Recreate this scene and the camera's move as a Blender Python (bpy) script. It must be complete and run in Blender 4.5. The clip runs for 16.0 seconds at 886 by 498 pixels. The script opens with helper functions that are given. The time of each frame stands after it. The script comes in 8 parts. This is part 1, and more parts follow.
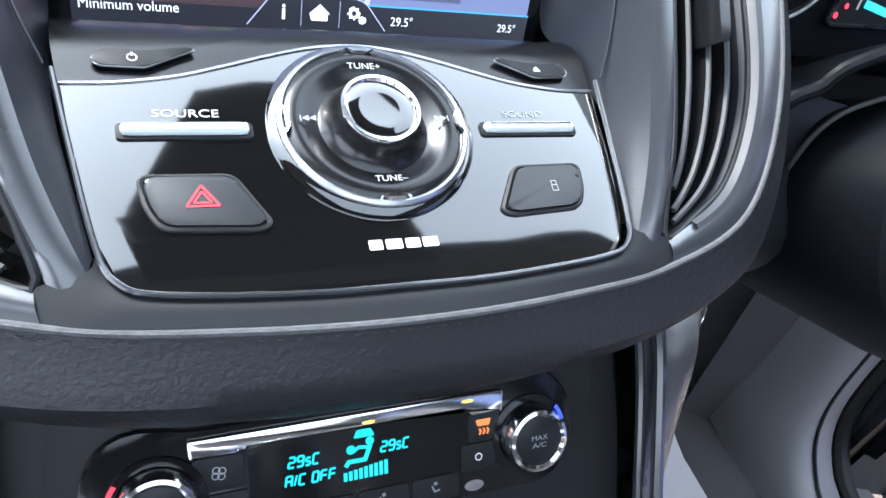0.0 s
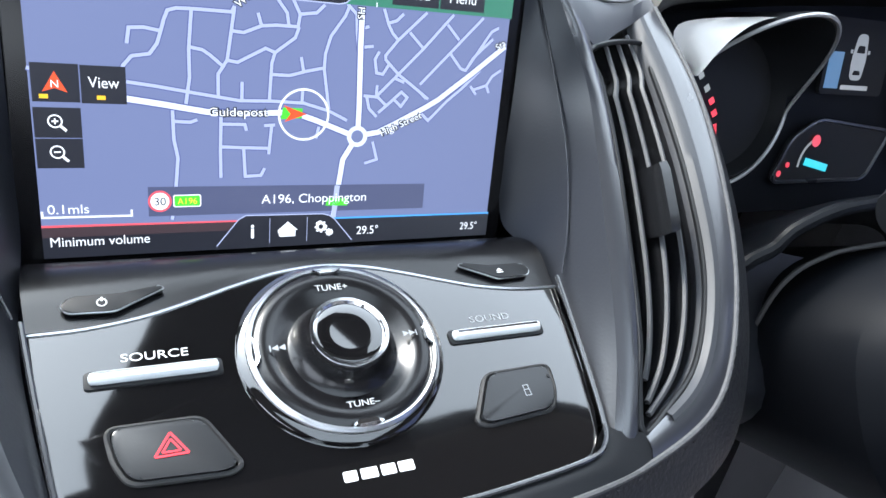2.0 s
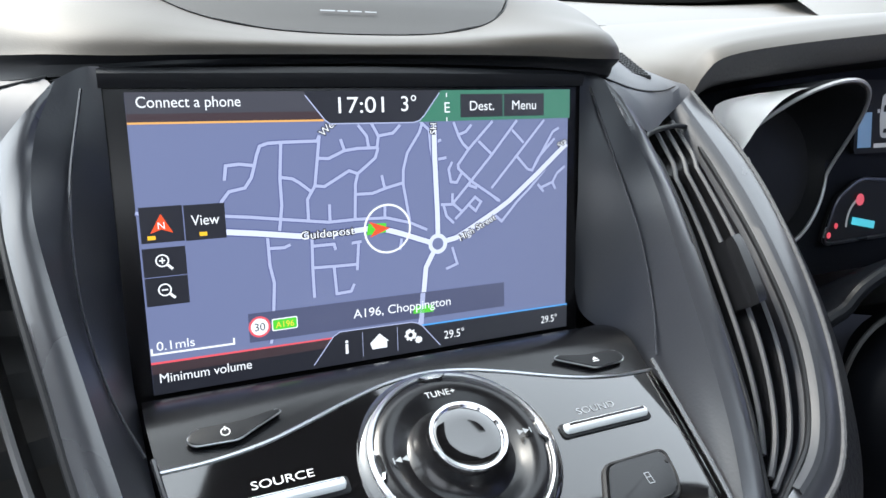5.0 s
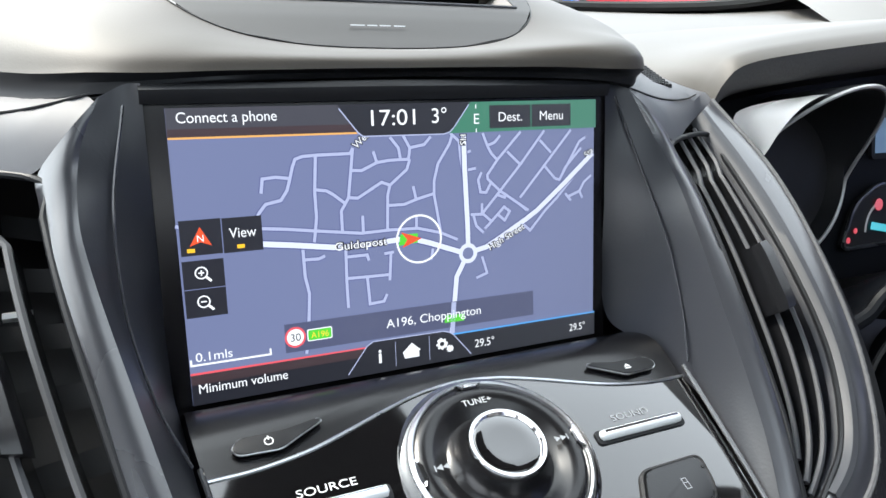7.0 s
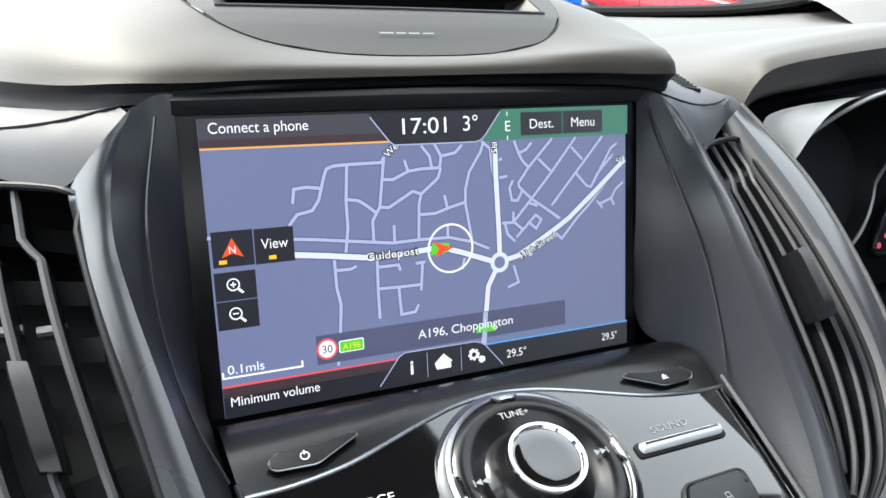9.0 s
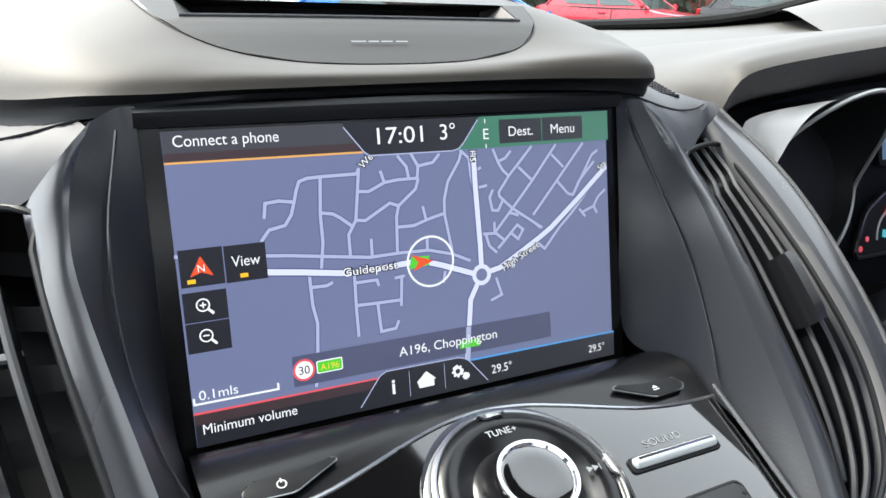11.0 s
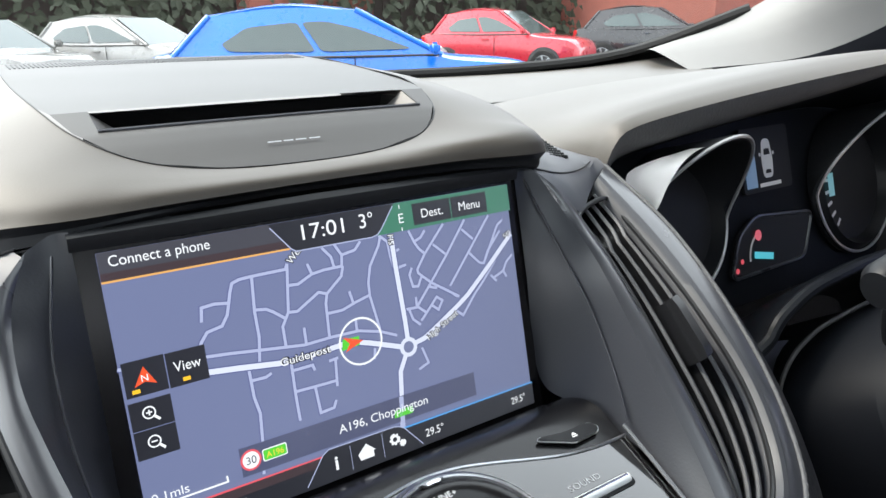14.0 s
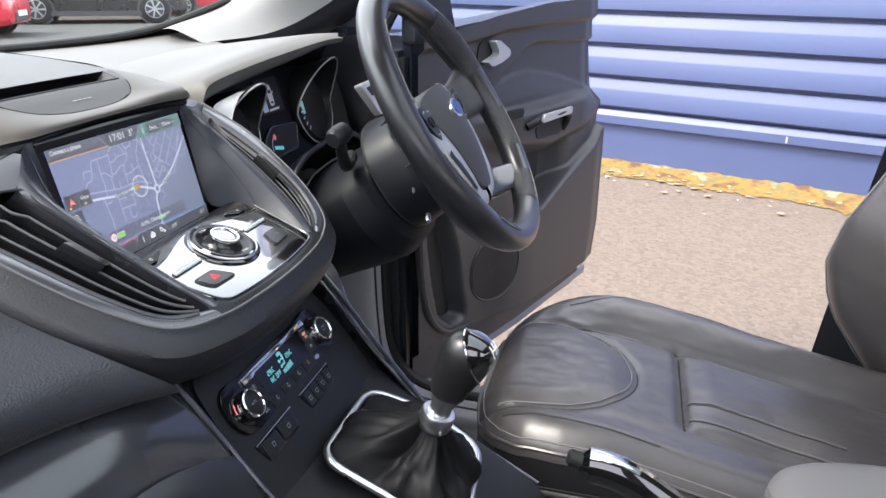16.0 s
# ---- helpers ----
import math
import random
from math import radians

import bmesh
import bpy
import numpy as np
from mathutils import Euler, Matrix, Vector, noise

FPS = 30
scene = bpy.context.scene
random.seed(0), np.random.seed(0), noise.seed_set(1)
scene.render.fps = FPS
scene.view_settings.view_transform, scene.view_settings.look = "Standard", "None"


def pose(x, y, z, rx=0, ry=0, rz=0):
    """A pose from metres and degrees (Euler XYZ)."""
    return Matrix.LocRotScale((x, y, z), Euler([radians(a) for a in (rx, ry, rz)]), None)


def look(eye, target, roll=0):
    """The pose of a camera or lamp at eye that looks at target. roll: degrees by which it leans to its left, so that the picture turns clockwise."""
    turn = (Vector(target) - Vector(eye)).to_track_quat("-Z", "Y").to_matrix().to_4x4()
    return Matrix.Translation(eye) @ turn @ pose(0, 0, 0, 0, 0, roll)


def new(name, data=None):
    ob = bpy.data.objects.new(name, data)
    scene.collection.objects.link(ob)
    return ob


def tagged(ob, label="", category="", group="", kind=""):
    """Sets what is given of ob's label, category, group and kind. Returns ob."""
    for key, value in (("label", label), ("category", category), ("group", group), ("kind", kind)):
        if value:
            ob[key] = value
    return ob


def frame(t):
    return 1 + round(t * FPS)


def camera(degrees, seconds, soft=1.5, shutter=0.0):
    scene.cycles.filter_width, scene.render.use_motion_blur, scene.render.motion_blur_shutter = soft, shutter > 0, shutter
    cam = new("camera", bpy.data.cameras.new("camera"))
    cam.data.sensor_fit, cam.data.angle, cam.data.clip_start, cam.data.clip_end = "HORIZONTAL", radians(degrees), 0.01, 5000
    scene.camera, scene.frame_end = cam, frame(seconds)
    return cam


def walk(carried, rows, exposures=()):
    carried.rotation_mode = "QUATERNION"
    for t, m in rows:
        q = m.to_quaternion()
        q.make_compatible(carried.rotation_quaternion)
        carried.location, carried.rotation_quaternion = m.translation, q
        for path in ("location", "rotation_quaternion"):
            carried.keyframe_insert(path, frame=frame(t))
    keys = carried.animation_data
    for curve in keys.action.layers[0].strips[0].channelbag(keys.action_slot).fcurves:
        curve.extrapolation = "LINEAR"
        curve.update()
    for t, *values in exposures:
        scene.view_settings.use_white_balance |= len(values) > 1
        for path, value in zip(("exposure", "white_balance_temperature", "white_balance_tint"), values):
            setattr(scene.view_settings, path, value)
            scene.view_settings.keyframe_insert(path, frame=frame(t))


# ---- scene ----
cam = camera(63.36, 16.0)
PATH = [
    (0, (-0.0710, -0.2639, 1.1600), (0.3160, 0.3844, 0.5044), 17.02),
    (0.5, (-0.0699, -0.2643, 1.1711), (0.3247, 0.3983, 0.5345), 17.06),
    (1, (-0.0695, -0.2621, 1.1797), (0.3366, 0.4171, 0.5683), 16.45),
    (1.5, (-0.0675, -0.2603, 1.1757), (0.3479, 0.4488, 0.6059), 14.70),
    (2, (-0.0673, -0.2517, 1.1819), (0.3565, 0.5029, 0.6810), 12.11),
    (2.5, (-0.0716, -0.2481, 1.1821), (0.3540, 0.5312, 0.7223), 9.62),
    (3, (-0.0775, -0.2435, 1.1872), (0.3497, 0.5581, 0.7690), 7.45),
    (3.5, (-0.0875, -0.2417, 1.1894), (0.3354, 0.5721, 0.7907), 6.11),
    (4, (-0.0883, -0.2441, 1.1865), (0.3302, 0.5762, 0.7968), 5.35),
    (6.5, (-0.1039, -0.2459, 1.1771), (0.3032, 0.5898, 0.8085), 3.90),
    (7, (-0.1043, -0.2441, 1.1809), (0.3011, 0.5933, 0.8143), 3.66),
    (7.5, (-0.1094, -0.2399, 1.1808), (0.2865, 0.6025, 0.8153), 3.41),
    (8, (-0.1124, -0.2377, 1.1788), (0.2771, 0.6096, 0.8177), 3.12),
    (8.5, (-0.1113, -0.2379, 1.1808), (0.2766, 0.6102, 0.8199), 2.97),
    (11, (-0.1059, -0.2297, 1.1747), (0.3134, 0.6145, 0.8407), 1.88),
    (11.5, (-0.1082, -0.2291, 1.1861), (0.3126, 0.6186, 0.8633), 1.46),
    (12, (-0.1078, -0.2327, 1.2033), (0.3150, 0.6198, 0.8959), 0.96),
    (12.5, (-0.1072, -0.2342, 1.2096), (0.3151, 0.6211, 0.9095), 0.72),
    (13, (-0.1084, -0.2330, 1.2077), (0.3226, 0.6206, 0.9152), 0.01),
    (13.5, (-0.1078, -0.2349, 1.2047), (0.3548, 0.6026, 0.9136), -0.52),
    (14, (-0.1192, -0.2404, 1.2010), (0.4177, 0.5495, 0.9049), -0.93),
    (14.2, (-0.1247, -0.2626, 1.2011), (0.4530, 0.4914, 0.8885), -0.48),
    (14.5, (-0.1702, -0.2940, 1.2031), (0.5031, 0.3714, 0.8809), 0.71),
    (14.8, (-0.2380, -0.3207, 1.1895), (0.5222, 0.2396, 0.8606), 1.96),
    (15, (-0.3021, -0.3284, 1.2021), (0.5095, 0.1532, 0.8713), 2.40),
    (15.2, (-0.3425, -0.3378, 1.2163), (0.4961, 0.0938, 0.8839), 2.25),
    (15.5, (-0.4155, -0.3797, 1.2420), (0.4610, -0.0415, 0.8995), 2.04),
    (15.7, (-0.4787, -0.4030, 1.2594), (0.4140, -0.1175, 0.9107), 1.30),
    (16, (-0.5372, -0.4268, 1.2625), (0.3668, -0.1916, 0.9055), 0.63),
]
EXPOSURE = 1.4
walk(cam, [(t, look(eye, target, roll)) for t, eye, target, roll in PATH], [
    (0.0, EXPOSURE + 0.96, 5650, 8), (2.0, EXPOSURE + 0.68, 5850, 8), (4.0, EXPOSURE + 0.36, 6050, 8), (7.0, EXPOSURE + 0.36, 6250, 8), (12.5, EXPOSURE + 0.15, 6350, 8), (14.0, EXPOSURE + 0.24, 6350, 8), (16.0, EXPOSURE + 0.49, 6250, 11)])

# ---- light ----
world = bpy.data.worlds.new("sky")
scene.world = world
world.use_nodes = True
wn = world.node_tree
sky = wn.nodes.new("ShaderNodeTexSky")
sky.sky_type = "NISHITA"
sky.sun_disc = False
sky.sun_elevation = radians(53)
sky.sun_rotation = radians(-38)
sky.dust_density = 3.0
wn.nodes["Background"].inputs[1].default_value = 0.235
veil = wn.nodes.new("ShaderNodeHueSaturation")  # thin cloud greys the blue
veil.inputs["Saturation"].default_value = 0.34
wn.links.new(sky.outputs[0], veil.inputs["Color"])
cloud = wn.nodes.new("ShaderNodeMix")  # a thin even cloud layer over the whole sky
cloud.data_type = "RGBA"
cloud.inputs[0].default_value = 0.5
cloud.inputs[7].default_value = (5.6, 5.5, 5.5, 1)
wn.links.new(veil.outputs[0], cloud.inputs[6])
wn.links.new(cloud.outputs[2], wn.nodes["Background"].inputs[0])
sun = new("sun", bpy.data.lights.new("sun", "SUN"))
sun.data.energy = 1.35
sun.data.angle = radians(12)
sun.data.color = (1.0, 0.89, 0.75)
sun.matrix_world = look((-2.8, 3.6, 6.0), (0, 0, 0))
GLOW = 2.0 ** -EXPOSURE  # lit displays keep their own level


# ---- materials ----
def mat(name, colour, rough=0.5, metal=0.0, grain=0.0, scale=300.0, vary=0.12, spec=0.5, coat=0.0, kind="noise", vscale=9.0, rvary=0.12, ior=1.5):
    m = bpy.data.materials.new(name)
    m.use_nodes = True
    n, l = m.node_tree.nodes, m.node_tree.links
    b = n["Principled BSDF"]
    b.inputs["Metallic"].default_value = metal
    b.inputs["Specular IOR Level"].default_value = spec
    b.inputs["IOR"].default_value = ior
    b.inputs["Coat Weight"].default_value = coat
    b.inputs["Coat Roughness"].default_value = 0.08
    tc = n.new("ShaderNodeTexCoord")
    big = n.new("ShaderNodeTexNoise")
    big.inputs["Scale"].default_value = vscale
    big.inputs["Detail"].default_value = 6
    l.new(tc.outputs["Object"], big.inputs["Vector"])
    mix = n.new("ShaderNodeMix")
    mix.data_type = "RGBA"
    mix.inputs[6].default_value = (*[c * (1 - vary) for c in colour], 1)
    mix.inputs[7].default_value = (*[min(1, c * (1 + vary)) for c in colour], 1)
    l.new(big.outputs[0], mix.inputs[0])
    l.new(mix.outputs[2], b.inputs["Base Color"])
    mr = n.new("ShaderNodeMapRange")
    mr.inputs[3].default_value = max(0.0, rough - rvary * rough)
    mr.inputs[4].default_value = min(1.0, rough + rvary * rough)
    l.new(big.outputs[0], mr.inputs[0])
    l.new(mr.outputs[0], b.inputs["Roughness"])
    if grain > 0:
        if kind == "voronoi":
            g = n.new("ShaderNodeTexVoronoi")
            g.feature = "SMOOTH_F1"
        else:
            g = n.new("ShaderNodeTexNoise")
            g.inputs["Detail"].default_value = 3
        g.inputs["Scale"].default_value = scale
        l.new(tc.outputs["Object"], g.inputs["Vector"])
        bp = n.new("ShaderNodeBump")
        bp.inputs["Strength"].default_value = grain
        bp.inputs["Distance"].default_value = 0.25 / scale
        l.new(g.outputs[0], bp.inputs["Height"])
        l.new(bp.outputs[0], b.inputs["Normal"])
    return m


def sheen(m, amount, power=1.7, rough=0.05):
    """More mirror gloss towards grazing view, as on lacquered plastic."""
    n, l = m.node_tree.nodes, m.node_tree.links
    gl = n.new("ShaderNodeBsdfGlossy")
    gl.inputs["Roughness"].default_value = rough
    lw = n.new("ShaderNodeLayerWeight")
    lw.inputs[0].default_value = 0.5
    pw = n.new("ShaderNodeMath")
    pw.operation, pw.inputs[1].default_value = "POWER", power
    l.new(lw.outputs["Facing"], pw.inputs[0])
    fr = n.new("ShaderNodeMath")
    fr.operation, fr.use_clamp = "MULTIPLY", True
    fr.inputs[1].default_value = amount
    l.new(pw.outputs[0], fr.inputs[0])
    mx = n.new("ShaderNodeMixShader")
    l.new(fr.outputs[0], mx.inputs[0])
    l.new(n["Principled BSDF"].outputs[0], mx.inputs[1])
    l.new(gl.outputs[0], mx.inputs[2])
    l.new(mx.outputs[0], n["Material Output"].inputs[0])
    return m


def glow(name, colour, strength=1.0, rough=0.35):
    m = bpy.data.materials.new(name)
    m.use_nodes = True
    n, l = m.node_tree.nodes, m.node_tree.links
    b = n["Principled BSDF"]
    b.inputs["Base Color"].default_value = (0.01, 0.01, 0.012, 1)
    b.inputs["Roughness"].default_value = rough
    b.inputs["Specular IOR Level"].default_value = 0.4
    b.inputs["Emission Color"].default_value = (*colour, 1)
    b.inputs["Emission Strength"].default_value = strength * GLOW
    return sheen(m, 2.7, 1.8, 0.6)


def glass(name, colour=(0.9, 0.95, 0.95)):
    m = bpy.data.materials.new(name)
    m.use_nodes = True
    n, l = m.node_tree.nodes, m.node_tree.links
    out = n["Material Output"]
    n.remove(n["Principled BSDF"])
    tr = n.new("ShaderNodeBsdfTransparent")
    tr.inputs[0].default_value = (*colour, 1)
    gl = n.new("ShaderNodeBsdfGlossy")
    gl.inputs["Roughness"].default_value = 0.02
    lw = n.new("ShaderNodeLayerWeight")
    lw.inputs[0].default_value = 0.5
    pw = n.new("ShaderNodeMath")
    pw.operation = "POWER"
    pw.inputs[1].default_value = 4.0
    l.new(lw.outputs["Facing"], pw.inputs[0])
    fr = n.new("ShaderNodeMath")
    fr.operation = "MULTIPLY_ADD"
    fr.inputs[1].default_value, fr.inputs[2].default_value = 0.5, 0.03
    l.new(pw.outputs[0], fr.inputs[0])
    mx = n.new("ShaderNodeMixShader")
    l.new(fr.outputs[0], mx.inputs[0])
    l.new(tr.outputs[0], mx.inputs[1])
    l.new(gl.outputs[0], mx.inputs[2])
    l.new(mx.outputs[0], out.inputs[0])
    return m


SOFT = mat("soft_touch_dash", (0.030, 0.032, 0.038), 0.40, grain=1.0, scale=560, kind="voronoi", vary=0.15)
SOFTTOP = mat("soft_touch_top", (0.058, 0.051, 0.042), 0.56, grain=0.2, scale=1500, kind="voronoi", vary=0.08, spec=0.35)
sheen(SOFTTOP, 0.20, 2.2, 0.5)
HOODFACE = mat("hood_front", (0.075, 0.074, 0.074), 0.55, grain=0.6, scale=620, kind="voronoi", vary=0.12, spec=0.4)
LEATHERPAD = mat("stitched_pad", (0.016, 0.017, 0.020), 0.42, grain=0.9, scale=520, kind="noise", vary=0.2)
SATINCAP = mat("satin_vent_cap", (0.075, 0.079, 0.090), 0.52, grain=0.06, scale=1500, vary=0.08, spec=0.55)
SATIN = mat("satin_grey_plastic", (0.026, 0.028, 0.034), 0.27, grain=0.06, scale=1500, vary=0.08, spec=0.6, ior=1.75)
PLATEGREY = mat("plate_grey", (0.040, 0.038, 0.036), 0.50, grain=0.12, scale=1600, vary=0.08, spec=0.4)
sheen(PLATEGREY, 0.11, 2.0, 0.45)
sheen(SATIN, 0.30, 1.4, 0.30)
VANE = mat("vane_plastic", (0.010, 0.0105, 0.012), 0.26, vary=0.1, spec=0.55)
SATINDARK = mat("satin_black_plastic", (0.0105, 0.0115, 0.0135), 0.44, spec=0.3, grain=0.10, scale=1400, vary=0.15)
PLAINDARK = mat("dark_plastic", (0.018, 0.020, 0.025), 0.38, grain=0.2, scale=900, vary=0.18)
GLOSS = mat("piano_black", (0.0045, 0.0045, 0.005), 0.05, spec=0.5, coat=0.25, ior=1.85, vary=0.05, rvary=0.3, vscale=40)
sheen(GLOSS, 2.8, 3.0, 0.05)
GREYGLOSS = mat("gloss_grey_trim", (0.026, 0.028, 0.033), 0.20, spec=0.55, coat=0.35, vary=0.1)
CHROME = mat("chrome", (0.78, 0.78, 0.79), 0.12, metal=1.0, vary=0.04)
SATINCHROME = mat("satin_chrome", (0.62, 0.63, 0.65), 0.28, metal=1.0, vary=0.05)
SILVER = mat("silver_paint", (0.48, 0.49, 0.50), 0.34, metal=0.5, vary=0.06)
PALETRIM = mat("pale_silver_plastic", (0.52, 0.51, 0.50), 0.35, vary=0.06)
CLEARBAR = mat("frosted_clear_bar", (0.62, 0.66, 0.68), 0.16, spec=0.7, coat=0.5, vary=0.06)
BUTTON = mat("button_grey", (0.013, 0.014, 0.016), 0.32, grain=0.1, scale=1200)
CLIMGLOSS = mat("climate_gloss", (0.0050, 0.0052, 0.0062), 0.12, spec=0.35, vary=0.05)
DIALFACE = mat("dial_black", (0.006, 0.006, 0.007), 0.24, vary=0.05)
BLACK = mat("black_recess", (0.009, 0.0095, 0.011), 0.6, vary=0.2)
INK = mat("white_print", (0.75, 0.77, 0.78), 0.5, vary=0.03)
BRIGHTTRIM = mat("bright_silver_plastic", (0.78, 0.76, 0.73), 0.30, vary=0.05)
SOFTINK = mat("soft_print", (0.50, 0.52, 0.54), 0.5, vary=0.03)
GREYINK = mat("grey_print", (0.30, 0.32, 0.34), 0.5, vary=0.03)
REDINK = mat("red_print", (0.75, 0.03, 0.05), 0.45, vary=0.05)
COWL = mat("column_plastic", (0.008, 0.0095, 0.0125), 0.44, spec=0.28, grain=0.2, scale=900, vary=0.15)
COWLDARK = mat("column_shroud", (0.006, 0.0072, 0.010), 0.55, spec=0.16, grain=0.2, scale=900, vary=0.15)
PERFHIDE = mat("perforated_leather", (0.030, 0.030, 0.033), 0.55, grain=1.0, scale=330, kind="voronoi", vary=0.2)
HUBHIDE = mat("airbag_cover_grain", (0.050, 0.050, 0.054), 0.5, grain=0.25, scale=900, kind="voronoi", vary=0.12)
SPOKESILVER = mat("spoke_silver", (0.46, 0.465, 0.48), 0.30, metal=0.35, vary=0.06)
WHEELHIDE = mat("wheel_leather", (0.013, 0.013, 0.0145), 0.33, grain=0.10, scale=900, kind="voronoi", vary=0.2)
sheen(WHEELHIDE, 0.30, 1.6, 0.30)
sheen(GREYGLOSS, 0.35, 1.8, 0.15)
SEATHIDE = mat("seat_leather", (0.050, 0.045, 0.047), 0.36, grain=0.20, scale=800, spec=0.55, coat=0.0, kind="voronoi", vary=0.25, vscale=14)
sheen(SEATHIDE, 0.34, 1.8, 0.38)
ARMHIDE = mat("armrest_leather", (0.15, 0.14, 0.138), 0.50, grain=0.15, scale=800, spec=0.6, kind="voronoi", vary=0.15, vscale=14)
SPEAKER = mat("speaker_cover", (0.012, 0.012, 0.014), 0.6, grain=0.4, scale=1400, kind="voronoi", vary=0.15)
BOOTHIDE = mat("gaiter_leather", (0.005, 0.005, 0.006), 0.60, spec=0.22, grain=0.3, scale=900, kind="voronoi", vary=0.25)
RIMGLINT = mat("rim_glint", (0.080, 0.081, 0.086), 0.7, grain=1.0, scale=420, vary=0.35, vscale=260)
VENTBAND = mat("vent_band", (0.046, 0.049, 0.056), 0.48, spec=0.4, grain=0.06, scale=1500, vary=0.08)
VANEEDGE = mat("vane_edge", (0.055, 0.057, 0.062), 0.48, vary=0.1)
STITCH = mat("dark_thread", (0.035, 0.035, 0.037), 0.6, vary=0.15)
THREAD = mat("grey_thread", (0.16, 0.155, 0.155), 0.55, vary=0.15)
CARPET = mat("carpet", (0.070, 0.068, 0.072), 0.95, grain=1.0, scale=900, vary=0.3)
LINING = mat("roof_lining", (0.25, 0.245, 0.24), 0.9, grain=0.3, scale=700, vary=0.05)
PILLAR = mat("pillar_trim", (0.20, 0.20, 0.197), 0.75, grain=0.25, scale=900, vary=0.05)
DOORTRIM = mat("door_trim", (0.040, 0.040, 0.044), 0.40, grain=0.2, scale=1000, kind="voronoi", vary=0.15)
DOORPAINT = mat("door_paint", (0.025, 0.03, 0.045), 0.2, spec=0.6, coat=0.8, vary=0.05)
RUBBER = mat("rubber", (0.008, 0.008, 0.008), 0.7, vary=0.2)
GLASS = glass("clear_glass")
TINT = glass("tinted_glass", (0.72, 0.78, 0.79))


# ---- builders ----
def shade(me, angle=38):
    me.polygons.foreach_set("use_smooth", [True] * len(me.polygons))
    me.set_sharp_from_angle(angle=radians(angle))
    me.update()


def part(name, bm, material, parent=None, label="", angle=38):
    """Links a bmesh as one mesh object under a thing or a part."""
    bmesh.ops.recalc_face_normals(bm, faces=bm.faces)
    if any(len(f.verts) > 9 for f in bm.faces):
        angle = min(angle, 18)  # broad flat faces stay optically flat beside their bevels
    me = bpy.data.meshes.new(name)
    bm.to_mesh(me)
    bm.free()
    me.materials.append(material)
    shade(me, angle)
    ob = new(name, me)
    if parent:
        ob.parent = parent
        ob.matrix_parent_inverse = parent.matrix_world.inverted() if parent.parent is None else (parent.parent.matrix_world @ parent.matrix_local).inverted()
    if label:
        tagged(ob, label)
    return ob


def thing(name, label, category, at=(0, 0, 0), group="", kind=""):
    ob = new(name)
    ob.empty_display_size = 0.02
    ob.matrix_world = Matrix.Translation(at)
    bpy.context.view_layer.update()
    return tagged(ob, label, category, group, kind)


def solo(name, bm, material, label, category, group="", kind="", angle=38):
    return tagged(part(name, bm, material, None, "", angle), label, category, group, kind)


def cr(ctrl, n, closed=False):
    """n points evenly along a smooth curve through the control points."""
    p = np.array(ctrl, float)
    k = len(p)
    out = []
    segs = k if closed else k - 1
    for i in range(segs):
        if closed:
            a, b, c, d = p[(i - 1) % k], p[i], p[(i + 1) % k], p[(i + 2) % k]
        else:
            b, c = p[i], p[i + 1]
            a = p[i - 1] if i > 0 else 2 * b - c
            d = p[i + 2] if i + 2 < k else 2 * c - b
        for u in np.linspace(0, 1, 16, endpoint=False):
            out.append(0.5 * (2 * b + (c - a) * u + (2 * a - 5 * b + 4 * c - d) * u * u + (3 * b - a - 3 * c + d) * u ** 3))
    out.append(p[0] if closed else p[-1])
    out = np.array(out)
    s = np.r_[0, np.cumsum(np.linalg.norm(np.diff(out, axis=0), axis=1))]
    want = np.linspace(0, s[-1], n + 1)[:-1] if closed else np.linspace(0, s[-1], n)
    return np.stack([np.interp(want, s, out[:, j]) for j in range(out.shape[1])], 1)


def grid_bm(grid, closed_u=False, closed_v=False, cap=False):
    """A mesh from rows of points."""
    bm = bmesh.new()
    vs = [[bm.verts.new(Vector(p)) for p in row] for row in grid]
    nu, nv = len(vs), len(vs[0])
    for i in range(nu if closed_u else nu - 1):
        for j in range(nv if closed_v else nv - 1):
            q = [vs[i][j], vs[(i + 1) % nu][j], vs[(i + 1) % nu][(j + 1) % nv], vs[i][(j + 1) % nv]]
            if len(set(q)) == 4:
                bm.faces.new(q)
    if cap:
        bm.faces.new(vs[0])
        bm.faces.new(vs[-1])
    return bm


def patch(rails, n=40, m=8):
    """A smooth sheet across several rails."""
    rows = [cr(r, n) for r in rails]
    cols = [cr([rw[i] for rw in rows], m) for i in range(n)]
    return grid_bm(cols)


def thicken(ob, t):
    s = ob.modifiers.new("thickness", "SOLIDIFY")
    s.thickness, s.offset = t, -1
    return ob


def frames_along(path, closed=False):
    p = np.array(path, float)
    if closed:
        tan = np.roll(p, -1, 0) - np.roll(p, 1, 0)
    else:
        tan = np.gradient(p, axis=0)
    tan /= np.linalg.norm(tan, axis=1)[:, None] + 1e-12
    n0 = np.cross(tan[0], (0.31, 0.2, 0.93))
    n0 /= np.linalg.norm(n0)
    out = []
    for t in tan:
        n0 = n0 - t * (n0 @ t)
        n0 /= np.linalg.norm(n0)
        out.append((t, n0, np.cross(t, n0)))
    return p, out


